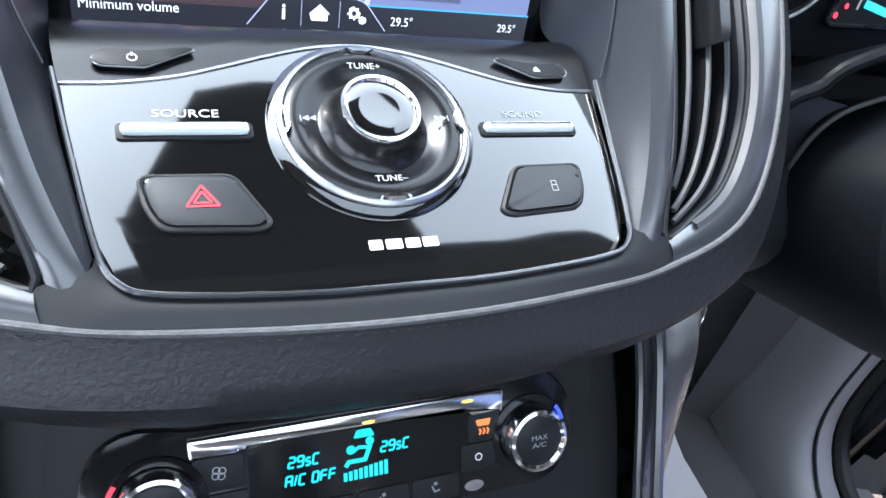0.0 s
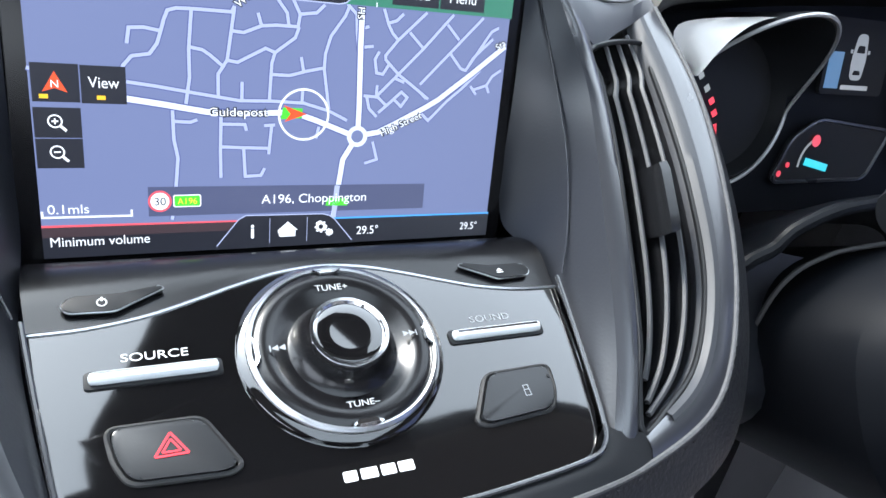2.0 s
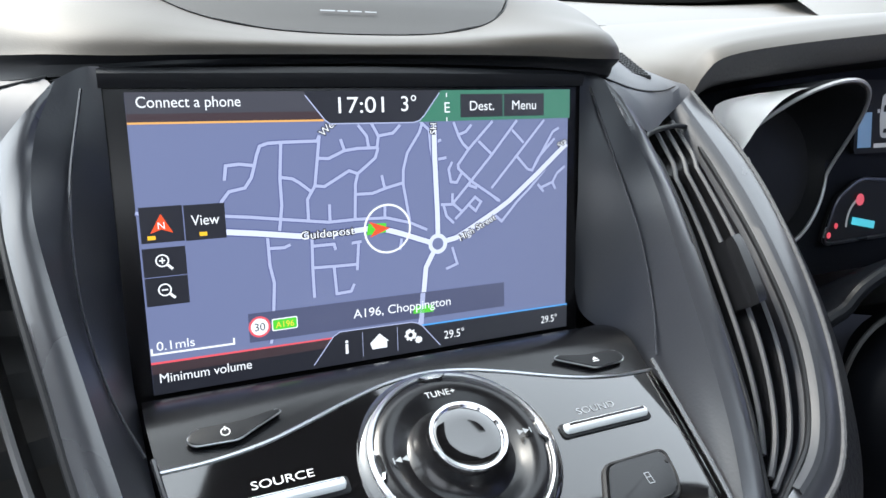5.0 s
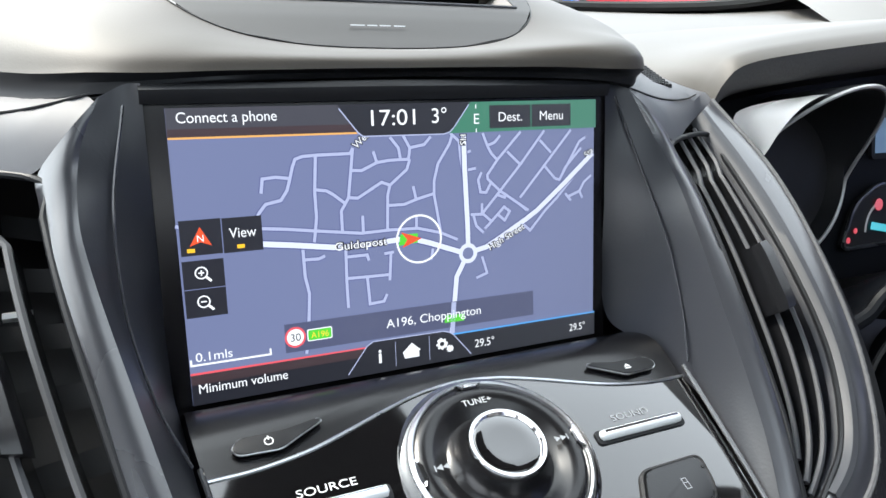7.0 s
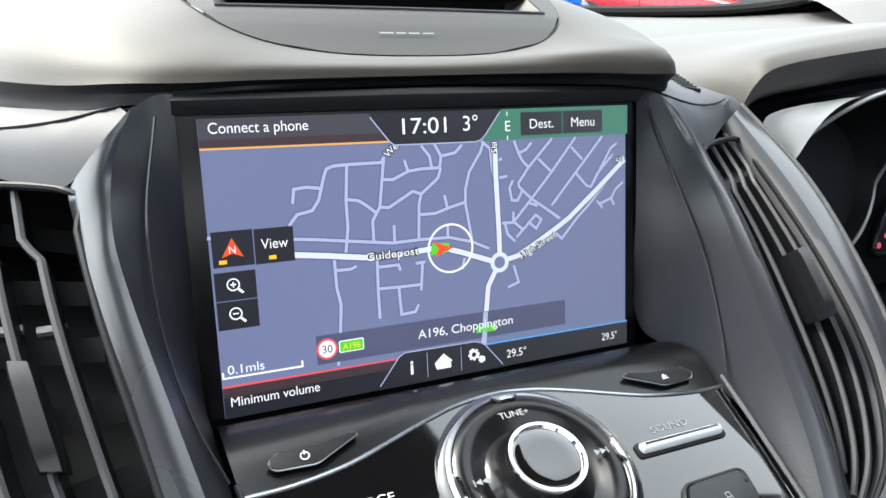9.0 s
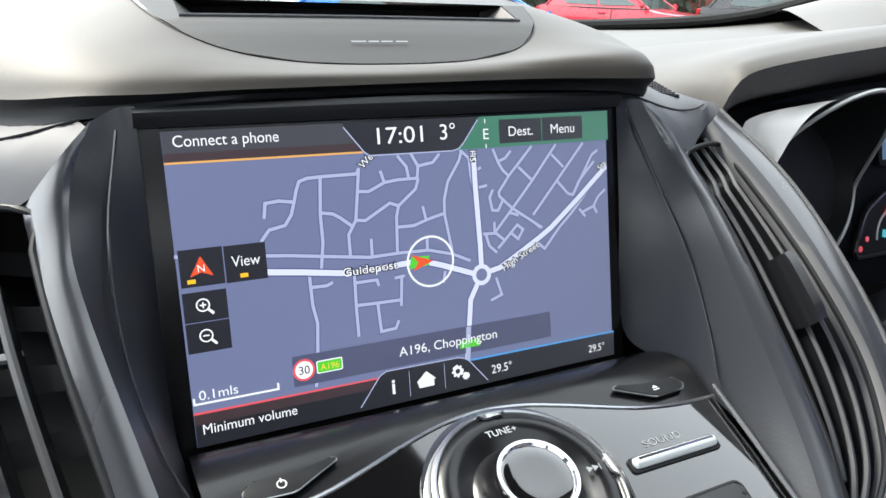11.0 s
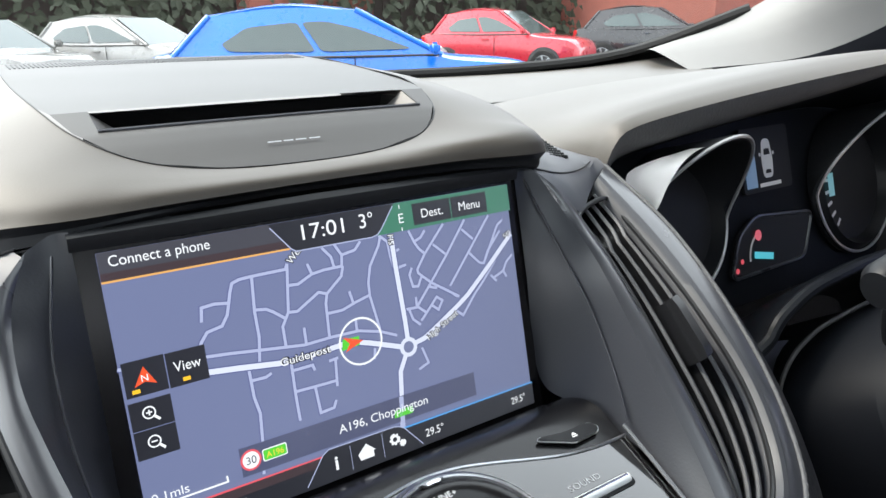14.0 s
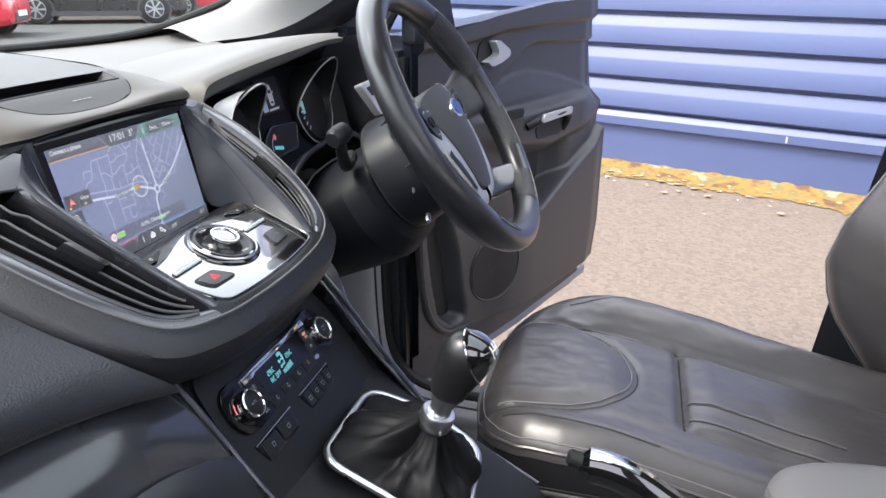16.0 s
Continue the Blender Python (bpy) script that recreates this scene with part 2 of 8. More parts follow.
def tube(path, radius, seg=12, closed=False, flat=1.0):
    """A round or flattened bar along a path; radius may be one number or one per point."""
    p, fr = frames_along(path, closed)
    rad = np.full(len(p), radius) if np.isscalar(radius) else np.array(radius)
    rows = []
    for q, r, (t, a, b) in zip(p, rad, fr):
        rows.append([q + r * (math.cos(2 * math.pi * j / seg) * a + flat * math.sin(2 * math.pi * j / seg) * b) for j in range(seg)])
    return grid_bm(rows, closed_u=closed, closed_v=True, cap=not closed)


def prism(outline, depth, m=Matrix(), bevel=0.0, base=0.0, seg=2):
    """A plate: an outline in the local x-y plane, raised along local z."""
    bm = bmesh.new()
    lo = [bm.verts.new((x, y, base)) for x, y in outline]
    hi = [bm.verts.new((x, y, base + depth)) for x, y in outline]
    k = len(lo)
    top = bm.faces.new(hi)
    bm.faces.new(lo[::-1])
    for i in range(k):
        bm.faces.new([lo[i], lo[(i + 1) % k], hi[(i + 1) % k], hi[i]])
    if bevel:
        bmesh.ops.bevel(bm, geom=list(top.edges), offset=bevel, segments=seg, affect="EDGES", profile=0.6)
    bm.transform(m)
    return bm


def rounded(pts, r, k=5):
    """Corners of a polygon rounded off."""
    out, n = [], len(pts)
    for i in range(n):
        a, b, c = (Vector(pts[(i + j) % n]).to_2d() for j in (-1, 0, 1))
        d1, d2 = (a - b), (c - b)
        r1 = min(r, d1.length * 0.49, d2.length * 0.49)
        s, e = b + d1.normalized() * r1, b + d2.normalized() * r1
        for j in range(k + 1):
            u = j / k
            out.append(tuple((1 - u) ** 2 * s + 2 * u * (1 - u) * b + u * u * e))
    return out


def rect(x0, y0, x1, y1, r=0.0):
    pts = [(x0, y0), (x1, y0), (x1, y1), (x0, y1)]
    return rounded(pts, r) if r else pts


def circle(cx, cy, r, k=40, ry=None):
    return [(cx + r * math.cos(2 * math.pi * i / k), cy + (ry or r) * math.sin(2 * math.pi * i / k)) for i in range(k)]


def lathe(profile, m=Matrix(), seg=64):
    """A turned body: (radius, height) pairs round local z."""
    rows = []
    for i in range(seg):
        a = 2 * math.pi * i / seg
        rows.append([(r * math.cos(a), r * math.sin(a), h) for r, h in profile])
    bm = grid_bm(rows, closed_u=True)
    bmesh.ops.remove_doubles(bm, verts=bm.verts, dist=1e-6)
    bm.transform(m)
    return bm


def box(x0, y0, z0, x1, y1, z1, bevel=0.0, seg=2, m=Matrix()):
    bm = bmesh.new()
    bmesh.ops.create_cube(bm, size=1)
    bm.transform(Matrix.Translation(((x0 + x1) / 2, (y0 + y1) / 2, (z0 + z1) / 2)) @ Matrix.Diagonal((x1 - x0, y1 - y0, z1 - z0, 1)))
    if bevel:
        bmesh.ops.bevel(bm, geom=list(bm.edges), offset=bevel, segments=seg, affect="EDGES")
    bm.transform(m)
    return bm


def join(*bms):
    out = bms[0]
    for b in bms[1:]:
        me = bpy.data.meshes.new("tmp")
        b.to_mesh(me)
        b.free()
        out.from_mesh(me)
        bpy.data.meshes.remove(me)
    return out


def line2d(pts, w, z=0.0, m=Matrix()):
    """A flat stroke of width w along points of a local plane."""
    bm = bmesh.new()
    p = [Vector(q).to_2d() for q in pts]
    rows = []
    for i, q in enumerate(p):
        a = (p[i] - p[i - 1]).normalized() if i else (p[1] - p[0]).normalized()
        b = (p[i + 1] - p[i]).normalized() if i + 1 < len(p) else a
        t = (a + b)
        t = t.normalized() if t.length > 1e-6 else a
        nrm = Vector((-t.y, t.x)) * (w / 2) / max(0.5, abs(t.dot(a)))
        rows.append((bm.verts.new((*(q + nrm), z)), bm.verts.new((*(q - nrm), z))))
    for (a, b), (c, d) in zip(rows, rows[1:]):
        bm.faces.new((a, b, d, c))
    bm.transform(m)
    return bm


def flat(outline, z=0.0, m=Matrix()):
    bm = bmesh.new()
    bm.faces.new([bm.verts.new((x, y, z)) for x, y in outline])
    bmesh.ops.triangulate(bm, faces=bm.faces)
    bm.transform(m)
    return bm


def words(text, cap, x, y, z=0.0, m=Matrix(), width=None, turn=0.0, raised=0.0, bold=0.0, left=False):
    """Lettering with capitals cap high, centred on (x, y) of a local plane."""
    cu = bpy.data.curves.new("lettering", "FONT")
    cu.body, cu.size = text, cap / 0.69
    cu.align_x = "LEFT" if left else "CENTER"
    cu.extrude, cu.offset = raised, bold
    ob = bpy.data.objects.new("lettering", cu)
    scene.collection.objects.link(ob)
    bpy.context.view_layer.update()
    me = bpy.data.meshes.new_from_object(ob.evaluated_get(bpy.context.evaluated_depsgraph_get()))
    bm = bmesh.new()
    bm.from_mesh(me)
    bpy.data.objects.remove(ob)
    bpy.data.curves.remove(cu)
    bpy.data.meshes.remove(me)
    xs = [v.co.x for v in bm.verts]
    sx = width / (max(xs) - min(xs)) if width else 1.0
    bm.transform(m @ Matrix.Translation((x, y, z)) @ Matrix.Rotation(radians(turn), 4, "Z") @ Matrix.Diagonal((sx, 1, 1, 1)) @ Matrix.Translation((0, -cap / 2, 0)))
    return bm


def plane_frame(origin, up):
    """A local frame lying on a tilted face: x to the right, y up the face, z out of it."""
    u = Vector(up).normalized()
    x = Vector((1, 0, 0))
    return Matrix.Translation(origin) @ Matrix((x, u, x.cross(u))).transposed().to_4x4()


def mirror(curve):
    return [(-p[0], *p[1:]) for p in curve]


FS = plane_frame((0, 0, 1.08), (0, math.sin(radians(12.5)), math.cos(radians(12.5))))  # the display
FP = plane_frame((0, -0.085, 1.031), (0, 0.95, 0.312))  # the control panel
FC = plane_frame((0.003, -0.127, 0.919), (0, 0.6, 0.8))  # the climate panel


def on_panel(x, y, lift=0.0):
    """A point of the control panel from its plan position."""
    return (x, (y + 0.085) / 0.95)


# ---- centre pod: surround, vents, brow ----
VENT_IN = [(0.127, 0.003, 1.112), (0.1215, -0.033, 1.088), (0.1135, -0.067, 1.0635), (0.1045, -0.1, 1.039), (0.094, -0.1235, 1.0205)]
VENT_OUT = [(0.176, 0.041, 1.1145), (0.172, 0.0, 1.0915), (0.163, -0.042, 1.069), (0.150, -0.081, 1.045), (0.129, -0.109, 1.025), (0.0955, -0.1265, 1.0175)]
RAIL_IN = [(0.1065, 0.013, 1.135), (0.1135, 0.004, 1.1195), (0.1155, -0.0125, 1.1045), (0.113, -0.03, 1.0910), (0.1055, -0.06, 1.0682), (0.0945, -0.1, 1.0382), (0.0838, -0.1245, 1.0195)]
RIDGE = [(0.196, 0.052, 1.1215), (0.190, -0.003, 1.096), (0.179, -0.05, 1.067), (0.162, -0.089, 1.041), (0.136, -0.1195, 1.020), (0.094, -0.1355, 1.0135), (0.048, -0.1425, 1.0125), (0.0, -0.1455, 1.0130)]
PAD = [(0.211, 0.058, 1.112), (0.205, 0.0, 1.082), (0.194, -0.051, 1.050), (0.175, -0.094, 1.021), (0.144, -0.1275, 1.000), (0.098, -0.1455, 0.9935), (0.049, -0.1525, 0.9925), (0.0, -0.1545, 0.993)]
UNDER = [(0.212, 0.065, 1.088), (0.206, 0.01, 1.05), (0.194, -0.038, 1.02), (0.172, -0.080, 0.994), (0.138, -0.113, 0.975), (0.092, -0.131, 0.968), (0.046, -0.138, 0.967), (0.0, -0.140, 0.967)]
BACK = [(0.205, 0.09, 1.06), (0.197, 0.05, 1.02), (0.183, 0.0, 0.99), (0.160, -0.045, 0.966), (0.125, -0.082, 0.955), (0.085, -0.1, 0.952), (0.042, -0.105, 0.951), (0.0, -0.107, 0.951)]
CAP_SEAM = [(0.1090, 0.0175, 1.1350), (0.1290, 0.0225, 1.1295), (0.1490, 0.0325, 1.1258), (0.1690, 0.0435, 1.1240), (0.1840, 0.0525, 1.1245), (0.1985, 0.0585, 1.1240)]
PANEL_EDGE = [(0.0905, -0.064, 1.0400), (0.0865, -0.09, 1.0310), (0.0815, -0.118, 1.0215), (0.077, -0.1285, 1.0185), (0.066, -0.1325, 1.0170), (0.03, -0.1355, 1.0160), (0.0, -0.136, 1.0160)]


def both(half):
    """A curve over both halves of the car's middle, from the right end to the left."""
    return half + mirror(half)[::-1][1:]


def lerp_curve(a, b, t, n):
    return [tuple((1 - t) * p + t * q) for p, q in zip(cr(a, n), cr(b, n))]


def build_pod():
    pod = thing("centre_pod", "dark grey dashboard pod with satin rails and a stitched padded rim", "dashboard trim", (0, 0, 1.0))
    rim = part("padded_rim", patch([both(RIDGE), both(lerp_curve(RIDGE, PAD, 0.35, 9)), both(PAD), both(UNDER), both(BACK)], 120, 14), LEATHERPAD, pod, "grained padded rim with a stitched seam")
    ridge = both(RIDGE)
    # A pale rough line draws the highlight along the rim's ridge.
    part("rim_highlight", tube([tuple(p) for p in cr(ridge, 140)], 0.0012, 8), RIMGLINT, pod, "light grey line for the highlight on the padded rim's edge")
    marks = cr(both([(x + 0.0016, y - 0.0012, z - 0.0022) for x, y, z in RIDGE]), 420)
    part("stitching", join(*[tube([tuple(marks[k]), tuple(marks[k + 1])], 0.0003, 4) for k in range(4, 414, 3)]), STITCH, pod, "row of grey stitches along the rim")
    for side, mir in (("right", False), ("left", True)):
        f = mirror if mir else (lambda c: c)
        # outer satin rail, from the vent mouth to the ridge
        mid = lerp_curve(VENT_OUT, RIDGE[:6], 0.5, 10)
        mid = [(x + 0.0003, y - 0.0010, z + 0.0015) for x, y, z in mid]
        inner = [(x, y + 0.006, z - 0.006) for x, y, z in VENT_OUT]
        part("outer_rail", patch([f(inner), f(VENT_OUT), f(mid), f(RIDGE[:6])], 60, 9), SATIN, pod, "satin grey rail beside the air vent")
        rin = [(x, y + 0.008, z - 0.007) for x, y, z in VENT_IN]
        mid2 = [tuple((np.array(a) + np.array(b)) / 2 + np.array((0, -0.0012, 0.0014))) for a, b in zip(cr(RAIL_IN, 9), cr(VENT_IN, 9))]
        vin = VENT_IN + [(0.0915, -0.1300, 1.0140)]
        rai = RAIL_IN + [(0.0810, -0.1310, 1.0130)]
        mid2.append((0.0863, -0.1312, 1.0140))
        rin.append((0.0925, -0.1260, 1.0100))
        part("inner_rail", patch([f(rin), f(vin), f(mid2), f(rai)], 54, 9), SATIN, pod, "satin grey rail between vent and screen wall")
        # plate over the vent top, running back under the brow
        cap = [
            [(0.1075, 0.012, 1.1335), (0.1205, 0.005, 1.1195), (0.1305, 0.0045, 1.1125), (0.1530, 0.0225, 1.1140), (0.176, 0.041, 1.1150), (0.196, 0.052, 1.1215)],
            [(0.1085, 0.015, 1.1345), (0.1265, 0.013, 1.1255), (0.1430, 0.0205, 1.1205), (0.1620, 0.0345, 1.1200), (0.1810, 0.0475, 1.1205), (0.1975, 0.0545, 1.1230)],
            CAP_SEAM,
            [(0.1120, 0.024, 1.1355), (0.1310, 0.036, 1.1325), (0.1530, 0.049, 1.1300), (0.1740, 0.0625, 1.1280), (0.1880, 0.0690, 1.1265), (0.2000, 0.0730, 1.1240)],
            [(0.1200, 0.045, 1.1355), (0.1430, 0.064, 1.1340), (0.1660, 0.085, 1.1320), (0.1850, 0.1000, 1.1305), (0.1970, 0.1080, 1.1280), (0.2070, 0.1120, 1.1245)],
            [(0.1500, 0.095, 1.1345), (0.1680, 0.110, 1.1335), (0.1880, 0.128, 1.1320), (0.2000, 0.1400, 1.1310), (0.2090, 0.1480, 1.1285), (0.2160, 0.1520, 1.1250)],
            [(0.1500, 0.290, 1.1300), (0.1680, 0.290, 1.1300), (0.1880, 0.290, 1.1295), (0.2020, 0.290, 1.1290), (0.2130, 0.290, 1.1280), (0.2220, 0.290, 1.1265)]]
        part("vent_cap", patch([f(r) for r in cap], 40, 26), SATINCAP, pod, "satin grey plate above the air vent")
        part("cap_seam", tube(cr(f([(x, y, z + 0.0002) for x, y, z in CAP_SEAM[:5]]), 30), 0.00045, 5), SATINDARK, pod)
        # the wall beside the display
        wall = patch([
            f([(0.0935, 0.014, 1.139), (0.0935, 0.0085, 1.115), (0.0935, 0.003, 1.090), (0.0935, -0.008, 1.040), (0.0925, -0.035, 1.036), (0.0905, -0.075, 1.034), (0.0825, -0.119, 1.0195)]),
            f([(0.0985, 0.016, 1.1385), (0.1025, 0.007, 1.118), (0.1045, -0.005, 1.098), (0.1035, -0.024, 1.069), (0.1000, -0.048, 1.055), (0.0930, -0.088, 1.038), (0.083, -0.1215, 1.0195)]),
            f(RAIL_IN)], 60, 10)
        part("screen_wall", wall, PLAINDARK, pod, "dark plastic wall beside the display")
        part("wall_seam", tube(cr(f([(0.0995, 0.0135, 1.132), (0.1055, -0.0045, 1.1035), (0.1055, -0.028, 1.078), (0.1000, -0.049, 1.0565), (0.0925, -0.064, 1.0425)]), 30), 0.0005, 5), GREYGLOSS, pod)
    # strip between the control panel and the padded rim
    low_in = [(x, y, z) for x, y, z in PANEL_EDGE[2:]]
    low_a = [(0.0835, -0.1245, 1.0205), (0.081, -0.1305, 1.018), (0.069, -0.1355, 1.0165), (0.03, -0.1385, 1.0158), (0.0, -0.139, 1.0158)]
    low_b = [(0.0955, -0.1265, 1.0185), (0.094, -0.1345, 1.0145), (0.078, -0.1385, 1.0138), (0.032, -0.1432, 1.0136), (0.0, -0.1445, 1.0138)]
    part("lower_frame", patch([both(low_in), both(low_a), both(low_b)], 90, 8), SATINDARK, pod, "satin black frame under the control panel")
    edge = [(x, y, z + 0.0012) for x, y, z in PANEL_EDGE]
    part("panel_edge", tube([tuple(p) for p in cr(both(edge), 120)], 0.0009, 8), GREYGLOSS, pod, "thin glossy edge round the control panel")
    return pod


pod = build_pod()


def build_vent(left):
    f = mirror if left else (lambda c: c)
    vent = thing("air_vent", "tall curved dashboard air vent with slim black vanes", "air vent", (-0.14 if left else 0.14, -0.03, 1.06), "dashboard vents")
    n = 48
    a, b = cr(VENT_IN, n), cr(VENT_OUT, n)
    deep = np.array((0.0, 0.042, -0.030))
    back = [[tuple((1 - u) * p + u * q + deep) for u in (0.0, 0.33, 0.66, 1.0)] for p, q in zip(a, b)]
    sidea = [[tuple(p + np.array((0, 0.006, -0.006)) + (deep - (0, 0.006, -0.006)) * k) for k in (0, 1)] for p in a]
    sideb = [[tuple(p + np.array((0, 0.005, -0.005)) + (deep - (0, 0.005, -0.005)) * k) for k in (0, 1)] for p in b]
    duct = join(grid_bm([f(r) for r in back]), grid_bm([f(r) for r in sidea]), grid_bm([f(r) for r in sideb]))
    part("duct", duct, BLACK, vent, "black duct behind the vanes")
    into = np.array((0.0, 0.010, -0.007))
    for k, u0 in enumerate((0.24, 0.5, 0.76)):
        rows = []
        for i in range(1, n - 1 - (2 if k == 1 else 4 if k == 0 else 1)):
            s = i / (n - 1)
            u = u0 + (0.09 * max(0.0, min(1.0, (0.17 - s) / 0.035)) if s < 0.17 else 0.0)
            c = (1 - u) * a[i] + u * b[i] + np.array((0, 0.0018, -0.0015))
            w = np.array((0.0013, 0.0003, 0.0))
            rows.append([tuple(c - w), tuple(c + w), tuple(c + w + into * 1.6), tuple(c - w + into * 1.6)])
        blade = part("vane", grid_bm([f(r) for r in rows], closed_v=True, cap=True), VANE, vent)
        # The light caught by each vane's front edge is put into a paler strip.
        part("vane_edge", tube(f([tuple((np.array(r[0]) + np.array(r[1])) / 2) for r in rows]), 0.00125, 6), VANEEDGE, blade, "rounded front edge, paler for the light it catches")
    ring = [tuple(p) for p in cr(VENT_IN, 30)] + [tuple(p) for p in cr(VENT_OUT, 36)[::-1]]
    mouth = [ring[k] for k in range(0, len(ring), 3)]
    part("mouth_frame", tube([tuple(p) for p in cr(f(mouth), 120, closed=True)], 0.0013, 8, closed=True), SATINDARK, vent, "slim dark edge of the vent mouth")
    # satin band framing the mouth on its outer side and round its foot
    ridge = cr(RIDGE[:6], n)
    band = [[tuple(b[i] + (ridge[i] - b[i]) * k + np.array((0.0, -1.0, 1.2)) * lift) for k, lift in ((-0.10, -0.0020), (0.0, 0.0006), (0.16, 0.0019), (0.34, 0.0016), (0.40, 0.0))] for i in range(n - 3)]
    part("mouth_band", grid_bm([f(r) for r in band]), VENTBAND, vent, "satin grey band beside the vent mouth")
    # thumb slider on the middle vane
    i0, i1 = int(n * 0.38), int(n * 0.545)
    rows = []
    for i in range(i0, i1 + 1):
        c = 0.52 * a[i] + 0.48 * b[i]
        end = 0.9 if i in (i0, i1) else 1.0
        for_w = np.array((0.0036, 0.0006, 0.0004)) * end
        out = np.array((0.0, -0.0056, 0.0058)) * end
        rows.append([tuple(c - for_w + into * 0.6), tuple(c - for_w + out * 0.4), tuple(c - for_w * 0.7 + out), tuple(c + for_w * 0.7 + out), tuple(c + for_w + out * 0.4), tuple(c + for_w + into * 0.6)])
    part("slider", grid_bm([f(r) for r in rows], closed_v=True, cap=True), VANE, vent, "gloss black thumb slider", 50)
    # cross vanes and their link deep in the duct
    for i in range(5, n - 6, 6):
        p = a[i] * 0.94 + b[i] * 0.06 + into * 2.2
        q = a[i] * 0.06 + b[i] * 0.94 + into * 2.2
        d = np.array((0, 0.001, 0.009))
        part("cross_vane", grid_bm([f([tuple(p), tuple(p + d + into * 0.4)]), f([tuple(q), tuple(q + d + into * 0.4)])]), BLACK, vent)
    for u in (0.3, 0.55, 0.8):
        i = int(n * 0.30)
        c = (1 - u) * a[i] + u * b[i] + into * 1.5
        part("link_clip", tube(f([tuple(c + (-0.004, 0, 0)), tuple(c + (0.004, 0, 0))]), 0.0016, 6), SILVER, vent)
    return vent


build_vent(False)
build_vent(True)

# brow over the display
brow = thing("dashboard_brow", "pale-lit soft dashboard brow over the display", "dashboard", (0, 0.1, 1.13))
LIP_LOW = [(-0.22, 0.40, 1.128), (-0.215, 0.28, 1.127), (-0.205, 0.18, 1.126), (-0.19, 0.11, 1.126), (-0.165, 0.064, 1.1265), (-0.1335, 0.0345, 1.1290), (-0.112, 0.0205, 1.1335), (-0.09, 0.0165, 1.1370), (-0.06, 0.0195, 1.1385), (0.0, 0.0240, 1.1390), (0.06, 0.0195, 1.1390), (0.090, 0.0125, 1.1385), (0.1045, 0.0115, 1.1370), (0.1125, 0.0195, 1.1350), (0.140, 0.056, 1.1320), (0.172, 0.11, 1.1300), (0.195, 0.18, 1.1280), (0.210, 0.28, 1.128), (0.215, 0.40, 1.128)]
LIP_MID = [(-0.195, 0.40, 1.143), (-0.195, 0.28, 1.146), (-0.19, 0.18, 1.144), (-0.18, 0.12, 1.140), (-0.158, 0.066, 1.1385), (-0.130, 0.0340, 1.1395), (-0.108, 0.0185, 1.1420), (-0.088, 0.0145, 1.1425), (-0.06, 0.0148, 1.1432), (0.0, 0.0165, 1.1438), (0.06, 0.0125, 1.1448), (0.092, 0.0050, 1.1450), (0.1065, 0.0065, 1.1448), (0.1165, 0.0185, 1.1432), (0.138, 0.055, 1.1425), (0.168, 0.11, 1.1420), (0.188, 0.18, 1.144), (0.195, 0.28, 1.146), (0.195, 0.40, 1.143)]
LIP_EDGE = [(-0.17, 0.385, 1.153), (-0.175, 0.28, 1.157), (-0.175, 0.19, 1.156), (-0.166, 0.13, 1.152), (-0.147, 0.072, 1.1500), (-0.122, 0.0375, 1.1480), (-0.099, 0.0220, 1.1478), (-0.074, 0.0180, 1.1474), (-0.045, 0.0178, 1.1470), (0.0, 0.0185, 1.1468), (0.052, 0.0150, 1.1483), (0.090, 0.0070, 1.1505), (0.1050, 0.0088, 1.1510), (0.1150, 0.0220, 1.1500), (0.134, 0.060, 1.1510), (0.160, 0.12, 1.1525), (0.173, 0.19, 1.156), (0.175, 0.28, 1.157), (0.17, 0.385, 1.153)]
LIP_TOP = [(-0.14, 0.37, 1.162), (-0.148, 0.28, 1.168), (-0.152, 0.20, 1.168), (-0.148, 0.14, 1.164), (-0.133, 0.08, 1.160), (-0.110, 0.045, 1.1555), (-0.085, 0.0300, 1.1525), (-0.062, 0.0255, 1.1500), (-0.035, 0.0240, 1.1486), (0.0, 0.0240, 1.1484), (0.040, 0.0215, 1.1500), (0.080, 0.0150, 1.1540), (0.0985, 0.0180, 1.1560), (0.1085, 0.0320, 1.1565), (0.126, 0.070, 1.1600), (0.145, 0.13, 1.1630), (0.152, 0.20, 1.168), (0.148, 0.28, 1.168), (0.14, 0.37, 1.162)]
PLATE_EDGE = [(-0.09, 0.33, 1.1762), (-0.092, 0.27, 1.1835), (-0.093, 0.21, 1.1818), (-0.093, 0.15, 1.1775), (-0.0905, 0.10, 1.1733), (-0.081, 0.061, 1.1635), (-0.062, 0.041, 1.1545), (-0.035, 0.0335, 1.150), (0.0, 0.0315, 1.149), (0.035, 0.0335, 1.150), (0.062, 0.041, 1.1545), (0.081, 0.061, 1.1635), (0.0905, 0.10, 1.1733), (0.093, 0.15, 1.1775), (0.093, 0.21, 1.1818), (0.092, 0.27, 1.1835), (0.09, 0.33, 1.1762)]
part("brow_skin", patch([LIP_MID, LIP_EDGE, LIP_TOP, PLATE_EDGE], 200, 26), SOFTTOP, brow, "smooth rounded brow")
# The lip's underside gets a darker material that stands for its shade.
part("brow_underside", patch([[(x * 0.985, y + 0.02, z - 0.003) for x, y, z in LIP_LOW], LIP_LOW, [tuple((np.array(a) + np.array(b)) / 2 + np.array((0, 0.0012, 0))) for a, b in zip(LIP_LOW, LIP_MID)], LIP_MID], 200, 14), SATINDARK, brow, "brow's underside, its shade put in as a darker material")
